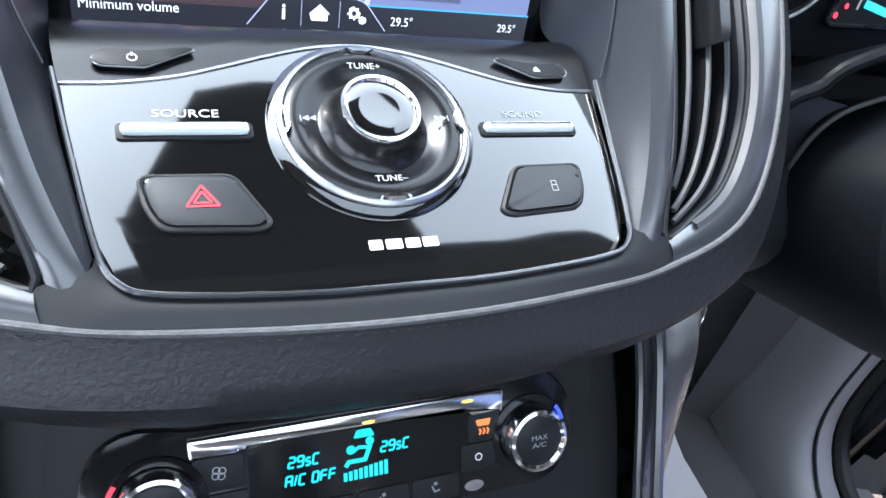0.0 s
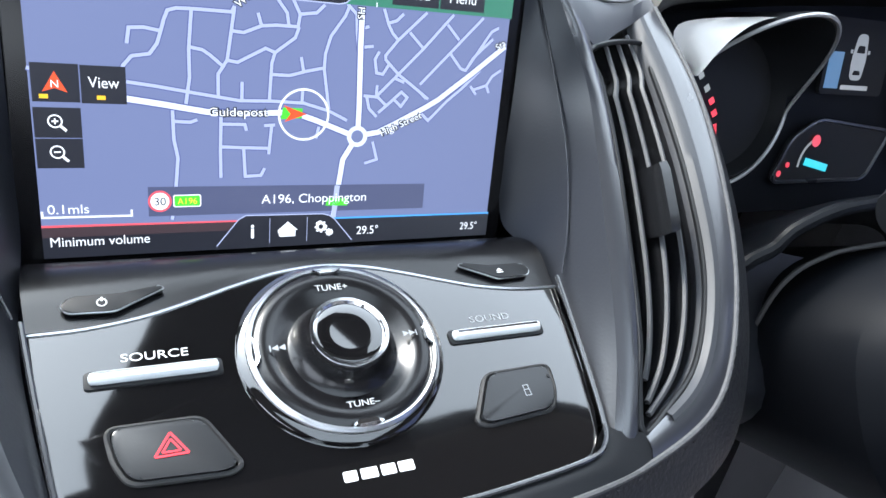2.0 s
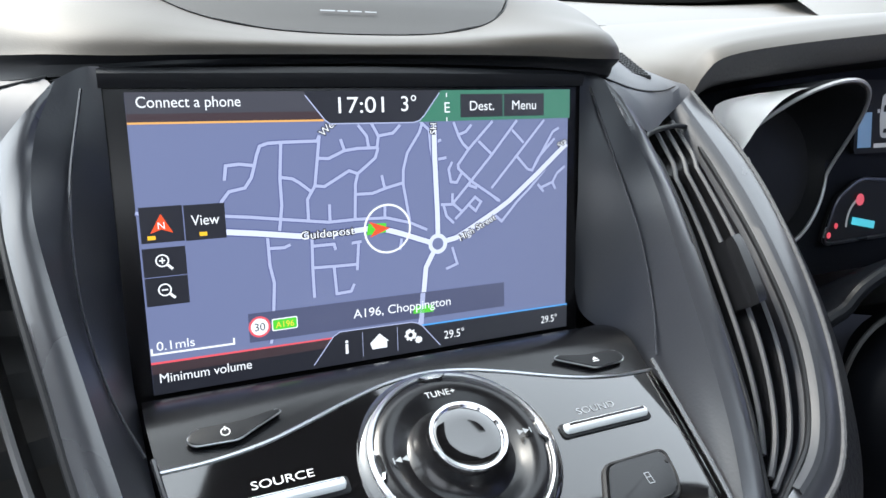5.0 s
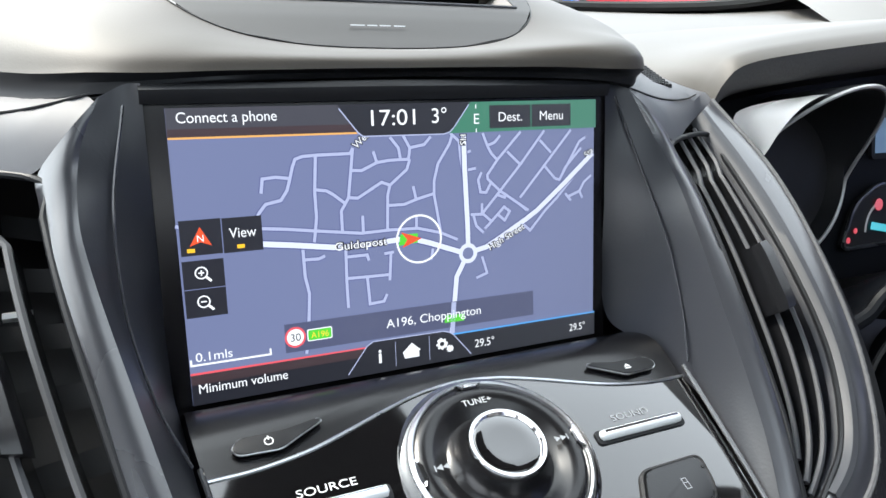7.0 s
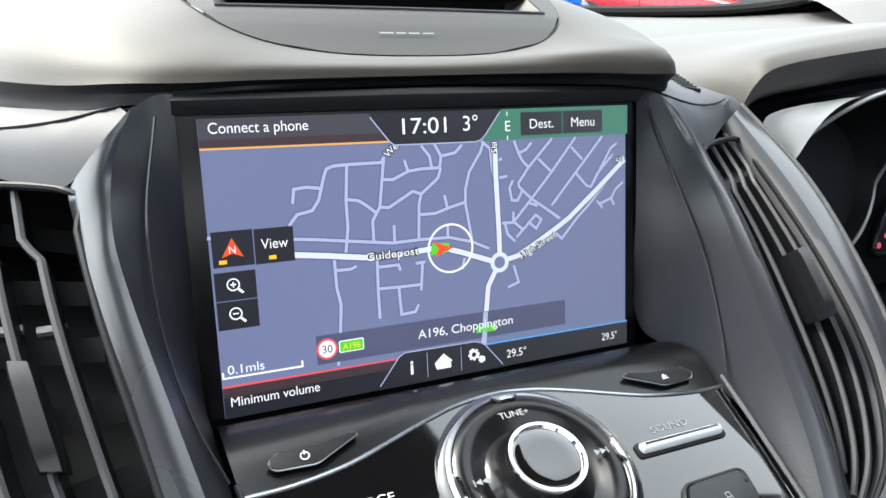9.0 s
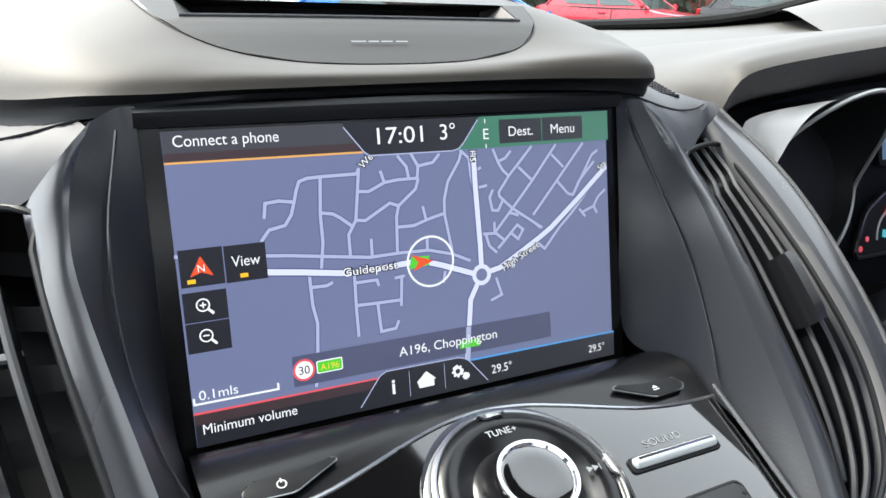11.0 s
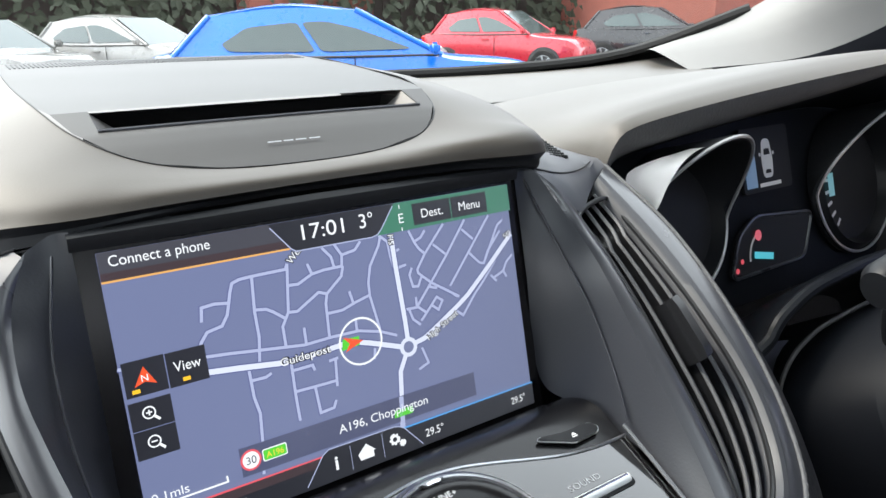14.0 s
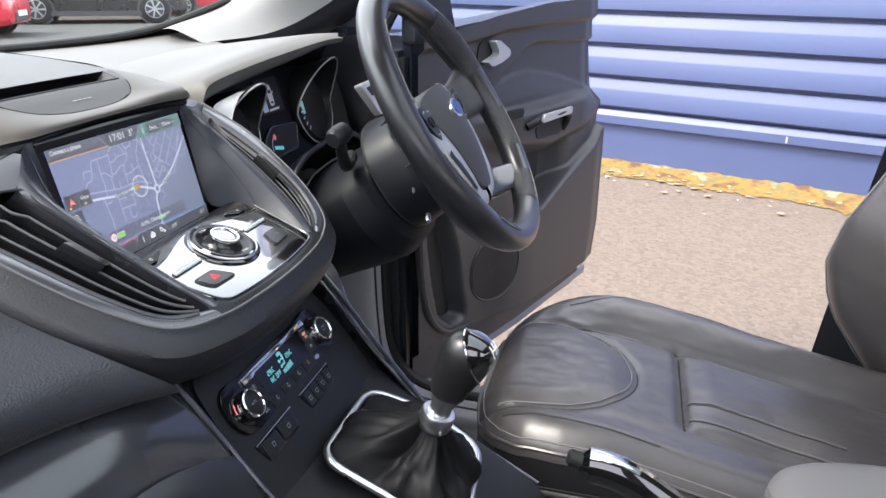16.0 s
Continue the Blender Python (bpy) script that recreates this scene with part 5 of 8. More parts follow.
part("hood_lining", patch([
    hood_drop(HOOD, 0.0235, 0.0229),
    [(0.195, 0.085, 1.09), (0.22, 0.088, 1.105), (0.27, 0.09, 1.115), (0.35, 0.092, 1.124), (0.43, 0.092, 1.130), (0.50, 0.088, 1.130), (0.555, 0.075, 1.115)]], 40, 6), COWLDARK, dash, "black lining under the hood")
part("knee_panel", patch([
    [(0.20, 0.03, 1.035), (0.3, 0.01, 0.995), (0.4, 0.0, 0.985), (0.52, 0.01, 1.0), (0.72, 0.03, 1.03)],
    [(0.18, -0.02, 0.985), (0.3, -0.03, 0.955), (0.4, -0.035, 0.945), (0.52, -0.02, 0.955), (0.72, 0.0, 0.97)],
    [(0.15, -0.06, 0.95), (0.3, -0.05, 0.915), (0.4, -0.05, 0.90), (0.52, -0.04, 0.90), (0.72, -0.01, 0.90)],
    [(0.13, -0.04, 0.86), (0.3, 0.0, 0.84), (0.4, 0.01, 0.83), (0.52, 0.02, 0.83), (0.72, 0.04, 0.83)]], 36, 16), PLAINDARK, dash, "dark knee panel under the steering column")
part("dash_end", patch([
    [(0.58, -0.02, 1.18), (0.62, 0.05, 1.165), (0.66, 0.16, 1.15), (0.70, 0.22, 1.15)],
    [(0.60, -0.02, 1.10), (0.65, 0.02, 1.10), (0.70, 0.10, 1.08), (0.73, 0.18, 1.08)],
    [(0.60, -0.01, 1.0), (0.66, 0.01, 0.98), (0.72, 0.05, 0.95), (0.74, 0.14, 0.95)]], 20, 10), PLAINDARK, dash, "dark end of the dashboard")
sv = part("side_vent", prism(rounded([(-0.048, 0.024), (0.040, 0.026), (0.066, -0.026), (0.006, -0.032)], 0.008), 0.012, plane_frame((0.540, -0.022, 1.080), (0.0, 0.25, 0.97)), 0.004), PALETRIM, dash, "silver-framed side air vent")
part("vent_mouth", prism(rounded([(-0.028, 0.017), (0.034, 0.019), (0.042, 0.004), (-0.012, 0.002)], 0.004), 0.002, plane_frame((0.540, -0.022, 1.080), (0.0, 0.25, 0.97)) @ Matrix.Translation((0, 0, 0.0112))), BLACK, sv)
start = part("start_button", lathe([(0.0145, 0.0), (0.0145, 0.004), (0.0125, 0.006), (0.0105, 0.005), (0.0095, 0.005), (0.0, 0.0055)], plane_frame((0.146, -0.108, 0.955), (0, 0.5, 0.86)), 40), CHROME, dash, "chrome-ringed start button")
part("start_cap", lathe([(0.0095, 0.005), (0.009, 0.0065), (0.0, 0.007)], plane_frame((0.146, -0.108, 0.955), (0, 0.5, 0.86)), 32), GLOSS, start)

# ---- instrument cluster ----
cl = thing("instrument_cluster", "dark instrument cluster with two round gauges and small lit displays", "instruments", (0.385, 0.06, 1.0))
FI = plane_frame((0.377, 0.070, 1.062), (0, 0.26, 0.966))
part("back_panel", prism(rounded([(-0.19, -0.07), (0.19, -0.07), (0.20, 0.03), (0.15, 0.072), (-0.13, 0.072), (-0.19, 0.02)], 0.02), 0.01, FI, base=-0.012), COWLDARK, cl, "black instrument panel")
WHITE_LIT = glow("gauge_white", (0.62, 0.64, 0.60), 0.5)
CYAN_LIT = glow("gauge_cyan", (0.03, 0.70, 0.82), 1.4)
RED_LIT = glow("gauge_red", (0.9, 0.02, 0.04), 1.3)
BLUE_LIT = glow("gauge_blue", (0.03, 0.22, 0.45), 0.7)
for gx, gr in ((-0.090, 0.92), (0.146, 1.08)):
    FG = FI @ Matrix.Translation((gx, 0.004, 0.0)) @ Matrix.Diagonal((gr, gr, 1, 1))
    rows = []
    for i in range(56):
        a = 2 * math.pi * i / 56
        c, s = math.cos(a), math.sin(a)
        lift = 0.005 + 0.048 * max(0.0, s + 0.1) ** 1.3
        rows.append([(r * c, r * s * 1.0, h) for r, h in ((0.046, 0.0), (0.051, 0.010), (0.0555, lift), (0.0575, lift + 0.001), (0.0590, lift - 0.002), (0.058, 0.0))])
    bm = grid_bm(rows, closed_u=True)
    bm.transform(FG)
    g = part("gauge", bm, SATINDARK, cl, "deep round gauge tube")
    rimpts = [FG @ Vector((0.0572 * math.cos(a), 0.0572 * math.sin(a), 0.0065 + 0.048 * max(0.0, math.sin(a) + 0.1) ** 1.3)) for a in np.linspace(0, 2 * math.pi, 72, endpoint=False)]
    part("gauge_rim", tube(rimpts, 0.0013, 6, closed=True), SILVER, g, "thin silver rim")
    part("gauge_face", flat(circle(0, 0, 0.048, 48), 0.0008, FG), BLACK, g)
    if gx < 0:
        for k, (mx, my) in enumerate(((-0.115, 0.0195), (-0.1085, 0.0120), (-0.1030, 0.0045), (-0.0992, -0.0028), (-0.0965, -0.0150))):
            long = 0.011 if k == 4 else 0.0034
            m = line2d([(mx - 0.0012, my + long / 2), (mx + 0.0012, my - long / 2)], 0.0042, 0.006, FI)
            part("dial_mark", m, WHITE_LIT if k < 2 else RED_LIT, g, "pale dial mark" if k < 2 else "red dial mark")
    else:
        for k in range(6):
            a = radians(160 + 13 * k)
            m = line2d([(0.038 * math.cos(a), 0.038 * math.sin(a)), (0.045 * math.cos(a), 0.045 * math.sin(a))], 0.0026, 0.006, FG)
            part("dial_mark", m, WHITE_LIT, g, "pale dial mark")
    if gx > 0:
        part("needle", line2d([(-0.0345, 0.010), (-0.0345, -0.008)], 0.008, 0.006, FG), CYAN_LIT, g, "turquoise needle")
part("cluster_surround", patch([
    [(0.2364, 0.0470, 1.0883), (0.2214, 0.0470, 1.0950), (0.2122, 0.0470, 1.1048), (0.2109, 0.0470, 1.1155), (0.2352, 0.0470, 1.1209), (0.2681, 0.0470, 1.1232), (0.3025, 0.0470, 1.1247)],
    [(0.2298, 0.0465, 1.0896), (0.2240, 0.0465, 1.0952), (0.2216, 0.0465, 1.1039), (0.2243, 0.0465, 1.1135), (0.2412, 0.0465, 1.1201), (0.2647, 0.0465, 1.1239), (0.2931, 0.0465, 1.1253)],
    [(0.2233, 0.0340, 1.0928), (0.2266, 0.0340, 1.0973), (0.2310, 0.0340, 1.1050), (0.2376, 0.0340, 1.1134), (0.2472, 0.0340, 1.1213), (0.2613, 0.0340, 1.1265), (0.2836, 0.0340, 1.1278)]], 40, 10), BRIGHTTRIM, cl, "pale silver surround of the gauges")
mid = part("trip_display", prism(rect(-0.006, 0.012, 0.058, 0.062, 0.004), 0.003, FI), BLACK, cl, "small lit trip display")
part("display_glow", flat(rect(-0.003, 0.016, 0.011, 0.040), 0.0034, FI), BLUE_LIT, mid)
part("car_symbol", join(flat(rounded([(0.0205, 0.022), (0.0325, 0.022), (0.0340, 0.036), (0.0315, 0.0525), (0.0215, 0.0525), (0.0190, 0.036)], 0.004), 0.0034, FI), flat(rect(0.0165, 0.0395, 0.0190, 0.0420), 0.0034, FI), flat(rect(0.0340, 0.0395, 0.0365, 0.0420), 0.0034, FI)), WHITE_LIT, mid, "pale outline of a car from above")
part("car_glazing", join(flat(rounded([(0.0222, 0.0400), (0.0308, 0.0400), (0.0298, 0.0448), (0.0232, 0.0448)], 0.001), 0.0037, FI), flat(rounded([(0.0225, 0.0255), (0.0305, 0.0255), (0.0295, 0.0285), (0.0235, 0.0285)], 0.001), 0.0037, FI)), BLACK, mid)
part("display_line", flat(rect(0.014, 0.0155, 0.042, 0.0185), 0.0034, FI), glow("grey_lit", (0.3, 0.3, 0.28), 1.4), mid)
o = rounded([(-0.036, -0.048), (0.060, -0.047), (0.078, -0.012), (0.000, -0.005), (-0.023, -0.018)], 0.008)
low = part("fuel_display", prism(o, 0.004, FI), BLACK, cl, "small fuel and heat gauge")
part("gauge_frame", tube([FI @ Vector((x, y, 0.004)) for x, y in o], 0.0014, 6, closed=True), SATIN, low)
arc = [(0.004 + 0.017 * math.cos(radians(a)), -0.038 + 0.020 * math.sin(radians(a))) for a in range(95, 190, 12)]
part("heat_scale", line2d(arc, 0.0020, 0.0050, FI), WHITE_LIT, low)
part("warning_dot", flat(circle(0.000, -0.0195, 0.0042, 20), 0.0054, FI), RED_LIT, low)
part("needle", line2d([(-0.008, -0.0335), (0.016, -0.0385)], 0.0052, 0.0056, FI), CYAN_LIT, low, "turquoise needle")
part("fuel_dots", join(flat(circle(-0.030, -0.042, 0.0022, 12), 0.005, FI), flat(circle(-0.023, -0.036, 0.0020, 12), 0.005, FI)), RED_LIT, low)

# ---- steering ----
WC, WT = Vector((0.388, -0.203, 1.087)), 33.0
FW = plane_frame(WC, (0, math.sin(radians(WT)), math.cos(radians(WT))))
wheel = thing("steering_wheel", "black leather steering wheel with silver spokes", "steering wheel", (0.385, -0.2, 0.92))
rp = []
for i in range(96):
    a = 2 * math.pi * i / 96
    rp.append(FW @ Vector((0.178 * math.cos(a), 0.178 * math.sin(a), 0)))
rr = [0.0180 + 0.0034 * max(0.0, math.cos(2 * (2 * math.pi * i / 96 - radians(35)))) ** 4 for i in range(96)]
part("rim", tube(rp, rr, 18, closed=True, flat=1.04), WHEELHIDE, wheel, "smooth black leather rim")
for a in (62, 118, -28, 208, 0, 180, 20, -52):
    ps = []
    for k in range(19):
        t = 2 * math.pi * k / 18
        q = 0.178 + 0.0160 * math.cos(t)
        ps.append(FW @ Vector((q * math.cos(radians(a)), q * math.sin(radians(a)), 0.0165 * math.sin(t))))
    part("rim_seam", tube(ps[:-1], 0.0009, 5, closed=True), RUBBER, wheel)
for a in np.linspace(-24, 58, 42):
    t = radians(a)
    for s in (1, -1):
        p = FW @ Vector((s * 0.1625 * math.cos(t), 0.1625 * math.sin(t), 0.004))
        q = FW @ Vector((s * 0.1635 * math.cos(t + 0.018), 0.1635 * math.sin(t + 0.018), -0.004))
        if s > 0:
            part("stitch", tube([p, q], 0.0008, 4), THREAD, wheel)
for a0, a1 in ((14, 52), (128, 166), (-30, -8), (188, 210), (-66, -46), (226, 246)):
    rows = []
    for a in np.linspace(radians(a0), radians(a1), 26):
        r = 0.0183 + 0.0034 * max(0.0, math.cos(2 * (a - radians(35)))) ** 4
        rows.append([FW @ Vector(((0.178 + r * math.cos(p)) * math.cos(a), (0.178 + r * math.cos(p)) * math.sin(a), 1.04 * r * math.sin(p))) for p in np.linspace(radians(95), radians(235), 14)])
    part("grip_section", grid_bm(rows), PERFHIDE, wheel, "perforated leather grip")
    part("grip_edge", tube([r[0] for r in rows], 0.0009, 5), THREAD, wheel)


def hub_pt(x, y):
    """The crowned face of the airbag cover."""
    return Vector((x, y, 0.006 - 6.0 * x * x - 1.8 * (y + 0.01) ** 2))


HUB = cr([(0.0, 0.049), (0.034, 0.047), (0.056, 0.037), (0.054, 0.014), (0.045, -0.030), (0.035, -0.072), (0.024, -0.094), (0.0, -0.101), (-0.024, -0.094), (-0.035, -0.072), (-0.045, -0.030), (-0.054, 0.014), (-0.056, 0.037), (-0.034, 0.047)], 72, closed=True)
rows = []
for k in np.linspace(0.02, 1.0, 14):
    rows.append([FW @ hub_pt(x * k, -0.025 + (y + 0.025) * k) for x, y in HUB])
for push, drop in ((1.012, 0.004), (1.015, 0.010), (1.0, 0.040)):
    rows.append([FW @ (hub_pt(x * push, -0.025 + (y + 0.025) * push) - Vector((0, 0, drop))) for x, y in HUB])
hub = part("airbag_cover", grid_bm(rows, closed_v=True, cap=True), HUBHIDE, wheel, "dark grained airbag cover")
part("badge", lathe([(0.021, -0.004), (0.021, 0.0008), (0.018, 0.0018), (0.0, 0.0018)], FW @ Matrix.Translation((0, 0.011, 0.0055)) @ Matrix.Diagonal((0.92, 0.66, 1, 1)), 40), CHROME, hub, "plain oval chrome badge")
part("badge_field", prism(circle(0, 0.011, 0.0152, 36, 0.0106), 0.0006, FW, base=0.0074), mat("badge_blue", (0.02, 0.05, 0.2), 0.25), hub)
for s in (-1, 1):
    # upper spoke into the rim
    part("spoke", patch([[FW @ Vector((s * x, y, z)) for x, y, z in r] for r in (
        [(0.050, 0.040, -0.070), (0.095, 0.041, -0.062), (0.130, 0.046, -0.030), (0.166, 0.066, -0.008)],
        [(0.050, 0.038, -0.060), (0.095, 0.038, -0.050), (0.130, 0.042, -0.018), (0.168, 0.058, 0.004)],
        [(0.050, 0.012, -0.058), (0.095, 0.010, -0.050), (0.130, 0.012, -0.016), (0.172, 0.020, 0.006)],
        [(0.050, -0.012, -0.058), (0.095, -0.014, -0.050), (0.130, -0.012, -0.018), (0.173, -0.012, 0.004)],
        [(0.050, -0.016, -0.070), (0.095, -0.018, -0.062), (0.130, -0.016, -0.030), (0.173, -0.018, -0.008)])], 20, 16), DOORTRIM, wheel, "dark upper spoke", 60)
    # silver trim running down beside the cover
    t = part("spoke_trim", patch([[FW @ Vector((s * x, y, z)) for x, y, z in r] for r in (
        [(0.050, 0.046, -0.020), (0.0590, 0.036, -0.019), (0.0545, 0.014, -0.014), (0.0455, -0.030, -0.009), (0.0355, -0.073, -0.010), (0.0245, -0.097, -0.014), (0.006, -0.104, -0.015)],
        [(0.056, 0.051, -0.020), (0.070, 0.042, -0.018), (0.066, 0.013, -0.013), (0.056, -0.032, -0.008), (0.046, -0.078, -0.009), (0.032, -0.105, -0.014), (0.008, -0.113, -0.016)],
        [(0.066, 0.054, -0.024), (0.092, 0.046, -0.022), (0.090, 0.010, -0.016), (0.074, -0.036, -0.011), (0.058, -0.084, -0.012), (0.040, -0.112, -0.018), (0.010, -0.121, -0.021)],
        [(0.070, 0.055, -0.034), (0.104, 0.047, -0.034), (0.101, 0.006, -0.030), (0.082, -0.040, -0.026), (0.063, -0.088, -0.026), (0.043, -0.116, -0.030), (0.010, -0.125, -0.032)])], 48, 14), SPOKESILVER, wheel, "silver spoke trim with buttons")
    pad = part("button_pad", prism(rounded([(s * 0.061, 0.034), (s * 0.090, 0.036), (s * 0.087, 0.004), (s * 0.070, -0.018), (s * 0.058, 0.004)], 0.009), 0.008, FW, 0.002, base=-0.0175), BUTTON, t, "black control buttons")
    part("button_cap", lathe([(0.0075, 0.0), (0.0072, 0.0022), (0.0050, 0.0026), (0.0045, 0.0016), (0.0, 0.0016)], FW @ Matrix.Translation((s * 0.0735, 0.012, -0.0096)), 24), SATINDARK, pad)
    for bx, by, a in ((0.066, 0.026, 0.3), (0.082, 0.027, -0.3), (0.070, -0.006, 0.0)):
        part("button_mark", prism(rect(-0.0035, -0.0011, 0.0035, 0.0011, 0.0008), 0.0010, FW @ Matrix.Translation((s * bx, by, -0.0096)) @ Matrix.Rotation(a * s, 4, "Z")), GREYINK, pad)
    # dark inlay low on the trim
    part("trim_inlay", patch([[FW @ Vector((s * x, y, z)) for x, y, z in r] for r in (
        [(0.064, -0.030, -0.0085), (0.056, -0.060, -0.0080), (0.047, -0.090, -0.0095)],
        [(0.076, -0.034, -0.0090), (0.065, -0.065, -0.0085), (0.053, -0.094, -0.0110)])], 16, 4), SATINDARK, t, "dark inlay of the trim")
    # lower spoke
    part("lower_spoke", patch([[FW @ Vector((s * x, y, z)) for x, y, z in r] for r in (
        [(0.034, -0.070, -0.036), (0.075, -0.088, -0.026), (0.130, -0.104, -0.010)],
        [(0.034, -0.074, -0.034), (0.075, -0.092, -0.022), (0.132, -0.106, 0.004)],
        [(0.030, -0.095, -0.032), (0.066, -0.112, -0.020), (0.120, -0.124, 0.006)],
        [(0.026, -0.115, -0.034), (0.060, -0.128, -0.022), (0.110, -0.136, 0.002)],
        [(0.026, -0.118, -0.040), (0.060, -0.130, -0.028), (0.108, -0.137, -0.010)])], 16, 14), GREYGLOSS, wheel, "smooth dark lower spoke", 60)

column = thing("steering_column", "dark steering column cowl with an indicator stalk", "steering column", (0.385, -0.1, 0.95))
rows = []
for d, r in ((0.040, 0.045), (0.042, 0.062), (0.047, 0.070), (0.060, 0.074), (0.085, 0.078), (0.108, 0.080), (0.112, 0.077), (0.114, 0.064)):
    c = WC - FW.to_3x3() @ Vector((0, 0, 1)) * d
    rows.append([c + FW.to_3x3() @ Vector((1.16 * r * math.copysign(abs(math.cos(a)) ** 0.85, math.cos(a)), -0.026 + r * math.copysign(abs(math.sin(a)) ** 0.9, math.sin(a)), 0)) for a in np.linspace(0, 2 * math.pi, 48, endpoint=False)])
part("cowl", grid_bm(rows, closed_v=True, cap=True), COWL, column, "smooth dark collar behind the wheel")
part("cowl_seam", tube(rows[5], 0.0016, 6, closed=True), BLACK, column)
rows = []
for d, r, drop in ((0.108, 0.074, 0.0), (0.112, 0.084, -0.004), (0.122, 0.092, -0.008), (0.15, 0.101, -0.010), (0.19, 0.099, -0.008), (0.24, 0.094, -0.004), (0.30, 0.088, 0.0)):
    c = WC - FW.to_3x3() @ Vector((0, 0, 1)) * d
    rows.append([c + FW.to_3x3() @ Vector((1.14 * r * math.copysign(abs(math.cos(a)) ** 0.85, math.cos(a)), -0.020 + drop + (r if math.sin(a) < 0 else r * 0.62) * math.copysign(abs(math.sin(a)) ** 0.9, math.sin(a)), 0)) for a in np.linspace(0, 2 * math.pi, 48, endpoint=False)])
part("lower_cowl", grid_bm(rows, closed_v=True, cap=True), COWLDARK, column, "rounded dark column shroud")
ARCH = [(0.240, -0.020, 0.985), (0.254, -0.020, 1.006), (0.270, -0.020, 1.014), (0.280, -0.020, 1.026), (0.306, -0.020, 1.037), (0.335, -0.020, 1.041), (0.388, -0.020, 1.044)]
ARCH += [(0.776 - x, y, z) for x, y, z in ARCH[-2::-1]]
part("shroud_edge", tube(cr(ARCH, 60), 0.0042, 10), COWL, column, "rounded edge of the column shroud")
part("shroud_top", patch([ARCH, [(x, y + 0.012, z - 0.003) for x, y, z in ARCH], [(x, y + 0.07, z - 0.060) for x, y, z in ARCH]], 50, 8), COWLDARK, column, "dark top of the column shroud")
INNER = [(0.281, -0.024, 0.960), (0.284, -0.024, 0.985), (0.294, -0.024, 1.000), (0.311, -0.024, 1.008), (0.330, -0.024, 1.012), (0.388, -0.024, 1.015)]
INNER += [(0.776 - x, y, z) for x, y, z in INNER[-2::-1]]
part("shroud_seam", tube(cr(INNER, 50), 0.0016, 6), HOODFACE, column, "pale seam line on the shroud")
part("stalk", tube(cr([(0.305, -0.085, 1.044), (0.278, -0.090, 1.040), (0.260, -0.094, 1.047), (0.244, -0.098, 1.063), (0.234, -0.101, 1.080)], 24), np.r_[np.full(8, 0.0085), np.linspace(0.0085, 0.0066, 16)], 14), SATINDARK, column, "black indicator stalk")
part("stalk_knob", lathe([(0.0, -0.015), (0.009, -0.0145), (0.0120, -0.010), (0.0125, 0.003), (0.0110, 0.012), (0.0, 0.015)], Matrix.Translation((0.226, -0.103, 1.088)) @ Matrix.Rotation(radians(75), 4, "Y") @ Matrix.Rotation(radians(10), 4, "X"), 28), SATINDARK, column, "fat dark stalk knob")
part("cowl_screw", lathe([(0.004, 0.0), (0.003, 0.002), (0.0, 0.0022)], plane_frame((0.290, -0.172, 1.010), (0.3, 0.3, 0.9)), 14), SATINCHROME, column)
part("cowl_ring", lathe([(0.007, 0.0), (0.006, 0.003), (0.0035, 0.003)], plane_frame((0.300, -0.188, 0.972), (0.3, 0.3, 0.9)), 16), SATINCHROME, column)

# ---- centre console ----
con = thing("centre_console", "dark centre console with chrome-edged gear gaiter", "centre console", (0, -0.35, 0.55))
for s in (-1, 1):
    part("side_wall", patch([
        [(s * 0.118, -0.085, 0.965), (s * 0.120, -0.13, 0.915), (s * 0.118, -0.19, 0.850), (s * 0.100, -0.30, 0.796), (s * 0.088, -0.44, 0.715), (s * 0.088, -0.75, 0.70)],
        [(s * 0.128, -0.08, 0.955), (s * 0.132, -0.12, 0.90), (s * 0.130, -0.18, 0.83), (s * 0.108, -0.30, 0.765), (s * 0.096, -0.44, 0.69), (s * 0.096, -0.75, 0.68)],
        [(s * 0.135, -0.04, 0.80), (s * 0.138, -0.1, 0.75), (s * 0.135, -0.18, 0.68), (s * 0.116, -0.30, 0.60), (s * 0.104, -0.44, 0.56), (s * 0.104, -0.75, 0.56)],
        [(s * 0.14, -0.0, 0.5), (s * 0.14, -0.1, 0.45), (s * 0.14, -0.18, 0.42), (s * 0.13, -0.30, 0.42), (s * 0.125, -0.5, 0.42), (s * 0.125, -0.75, 0.42)]], 40, 14), PLAINDARK, con, "dark console side")
    part("edge_strip", tube(cr([(s * 0.122, -0.098, 0.972), (s * 0.123, -0.130, 0.935), (s * 0.122, -0.172, 0.880), (s * 0.121, -0.205, 0.845), (s * 0.117, -0.240, 0.812), (s * 0.108, -0.30, 0.785), (s * 0.094, -0.37, 0.758)], 40), 0.0022, 8), GREYGLOSS, con, "glossy edge strip")
part("flank_strip", tube(cr([(0.128, -0.100, 0.975), (0.129, -0.127, 0.947), (0.129, -0.168, 0.892), (0.128, -0.2005, 0.853), (0.124, -0.236, 0.814), (0.116, -0.285, 0.770), (0.106, -0.35, 0.735)], 40), 0.0030, 8), GREYGLOSS, con, "glossy flank strip")
FLANK_TOP = [(0.122, -0.098, 0.972), (0.123, -0.130, 0.935), (0.122, -0.172, 0.880), (0.121, -0.205, 0.845), (0.117, -0.240, 0.812), (0.108, -0.30, 0.785)]
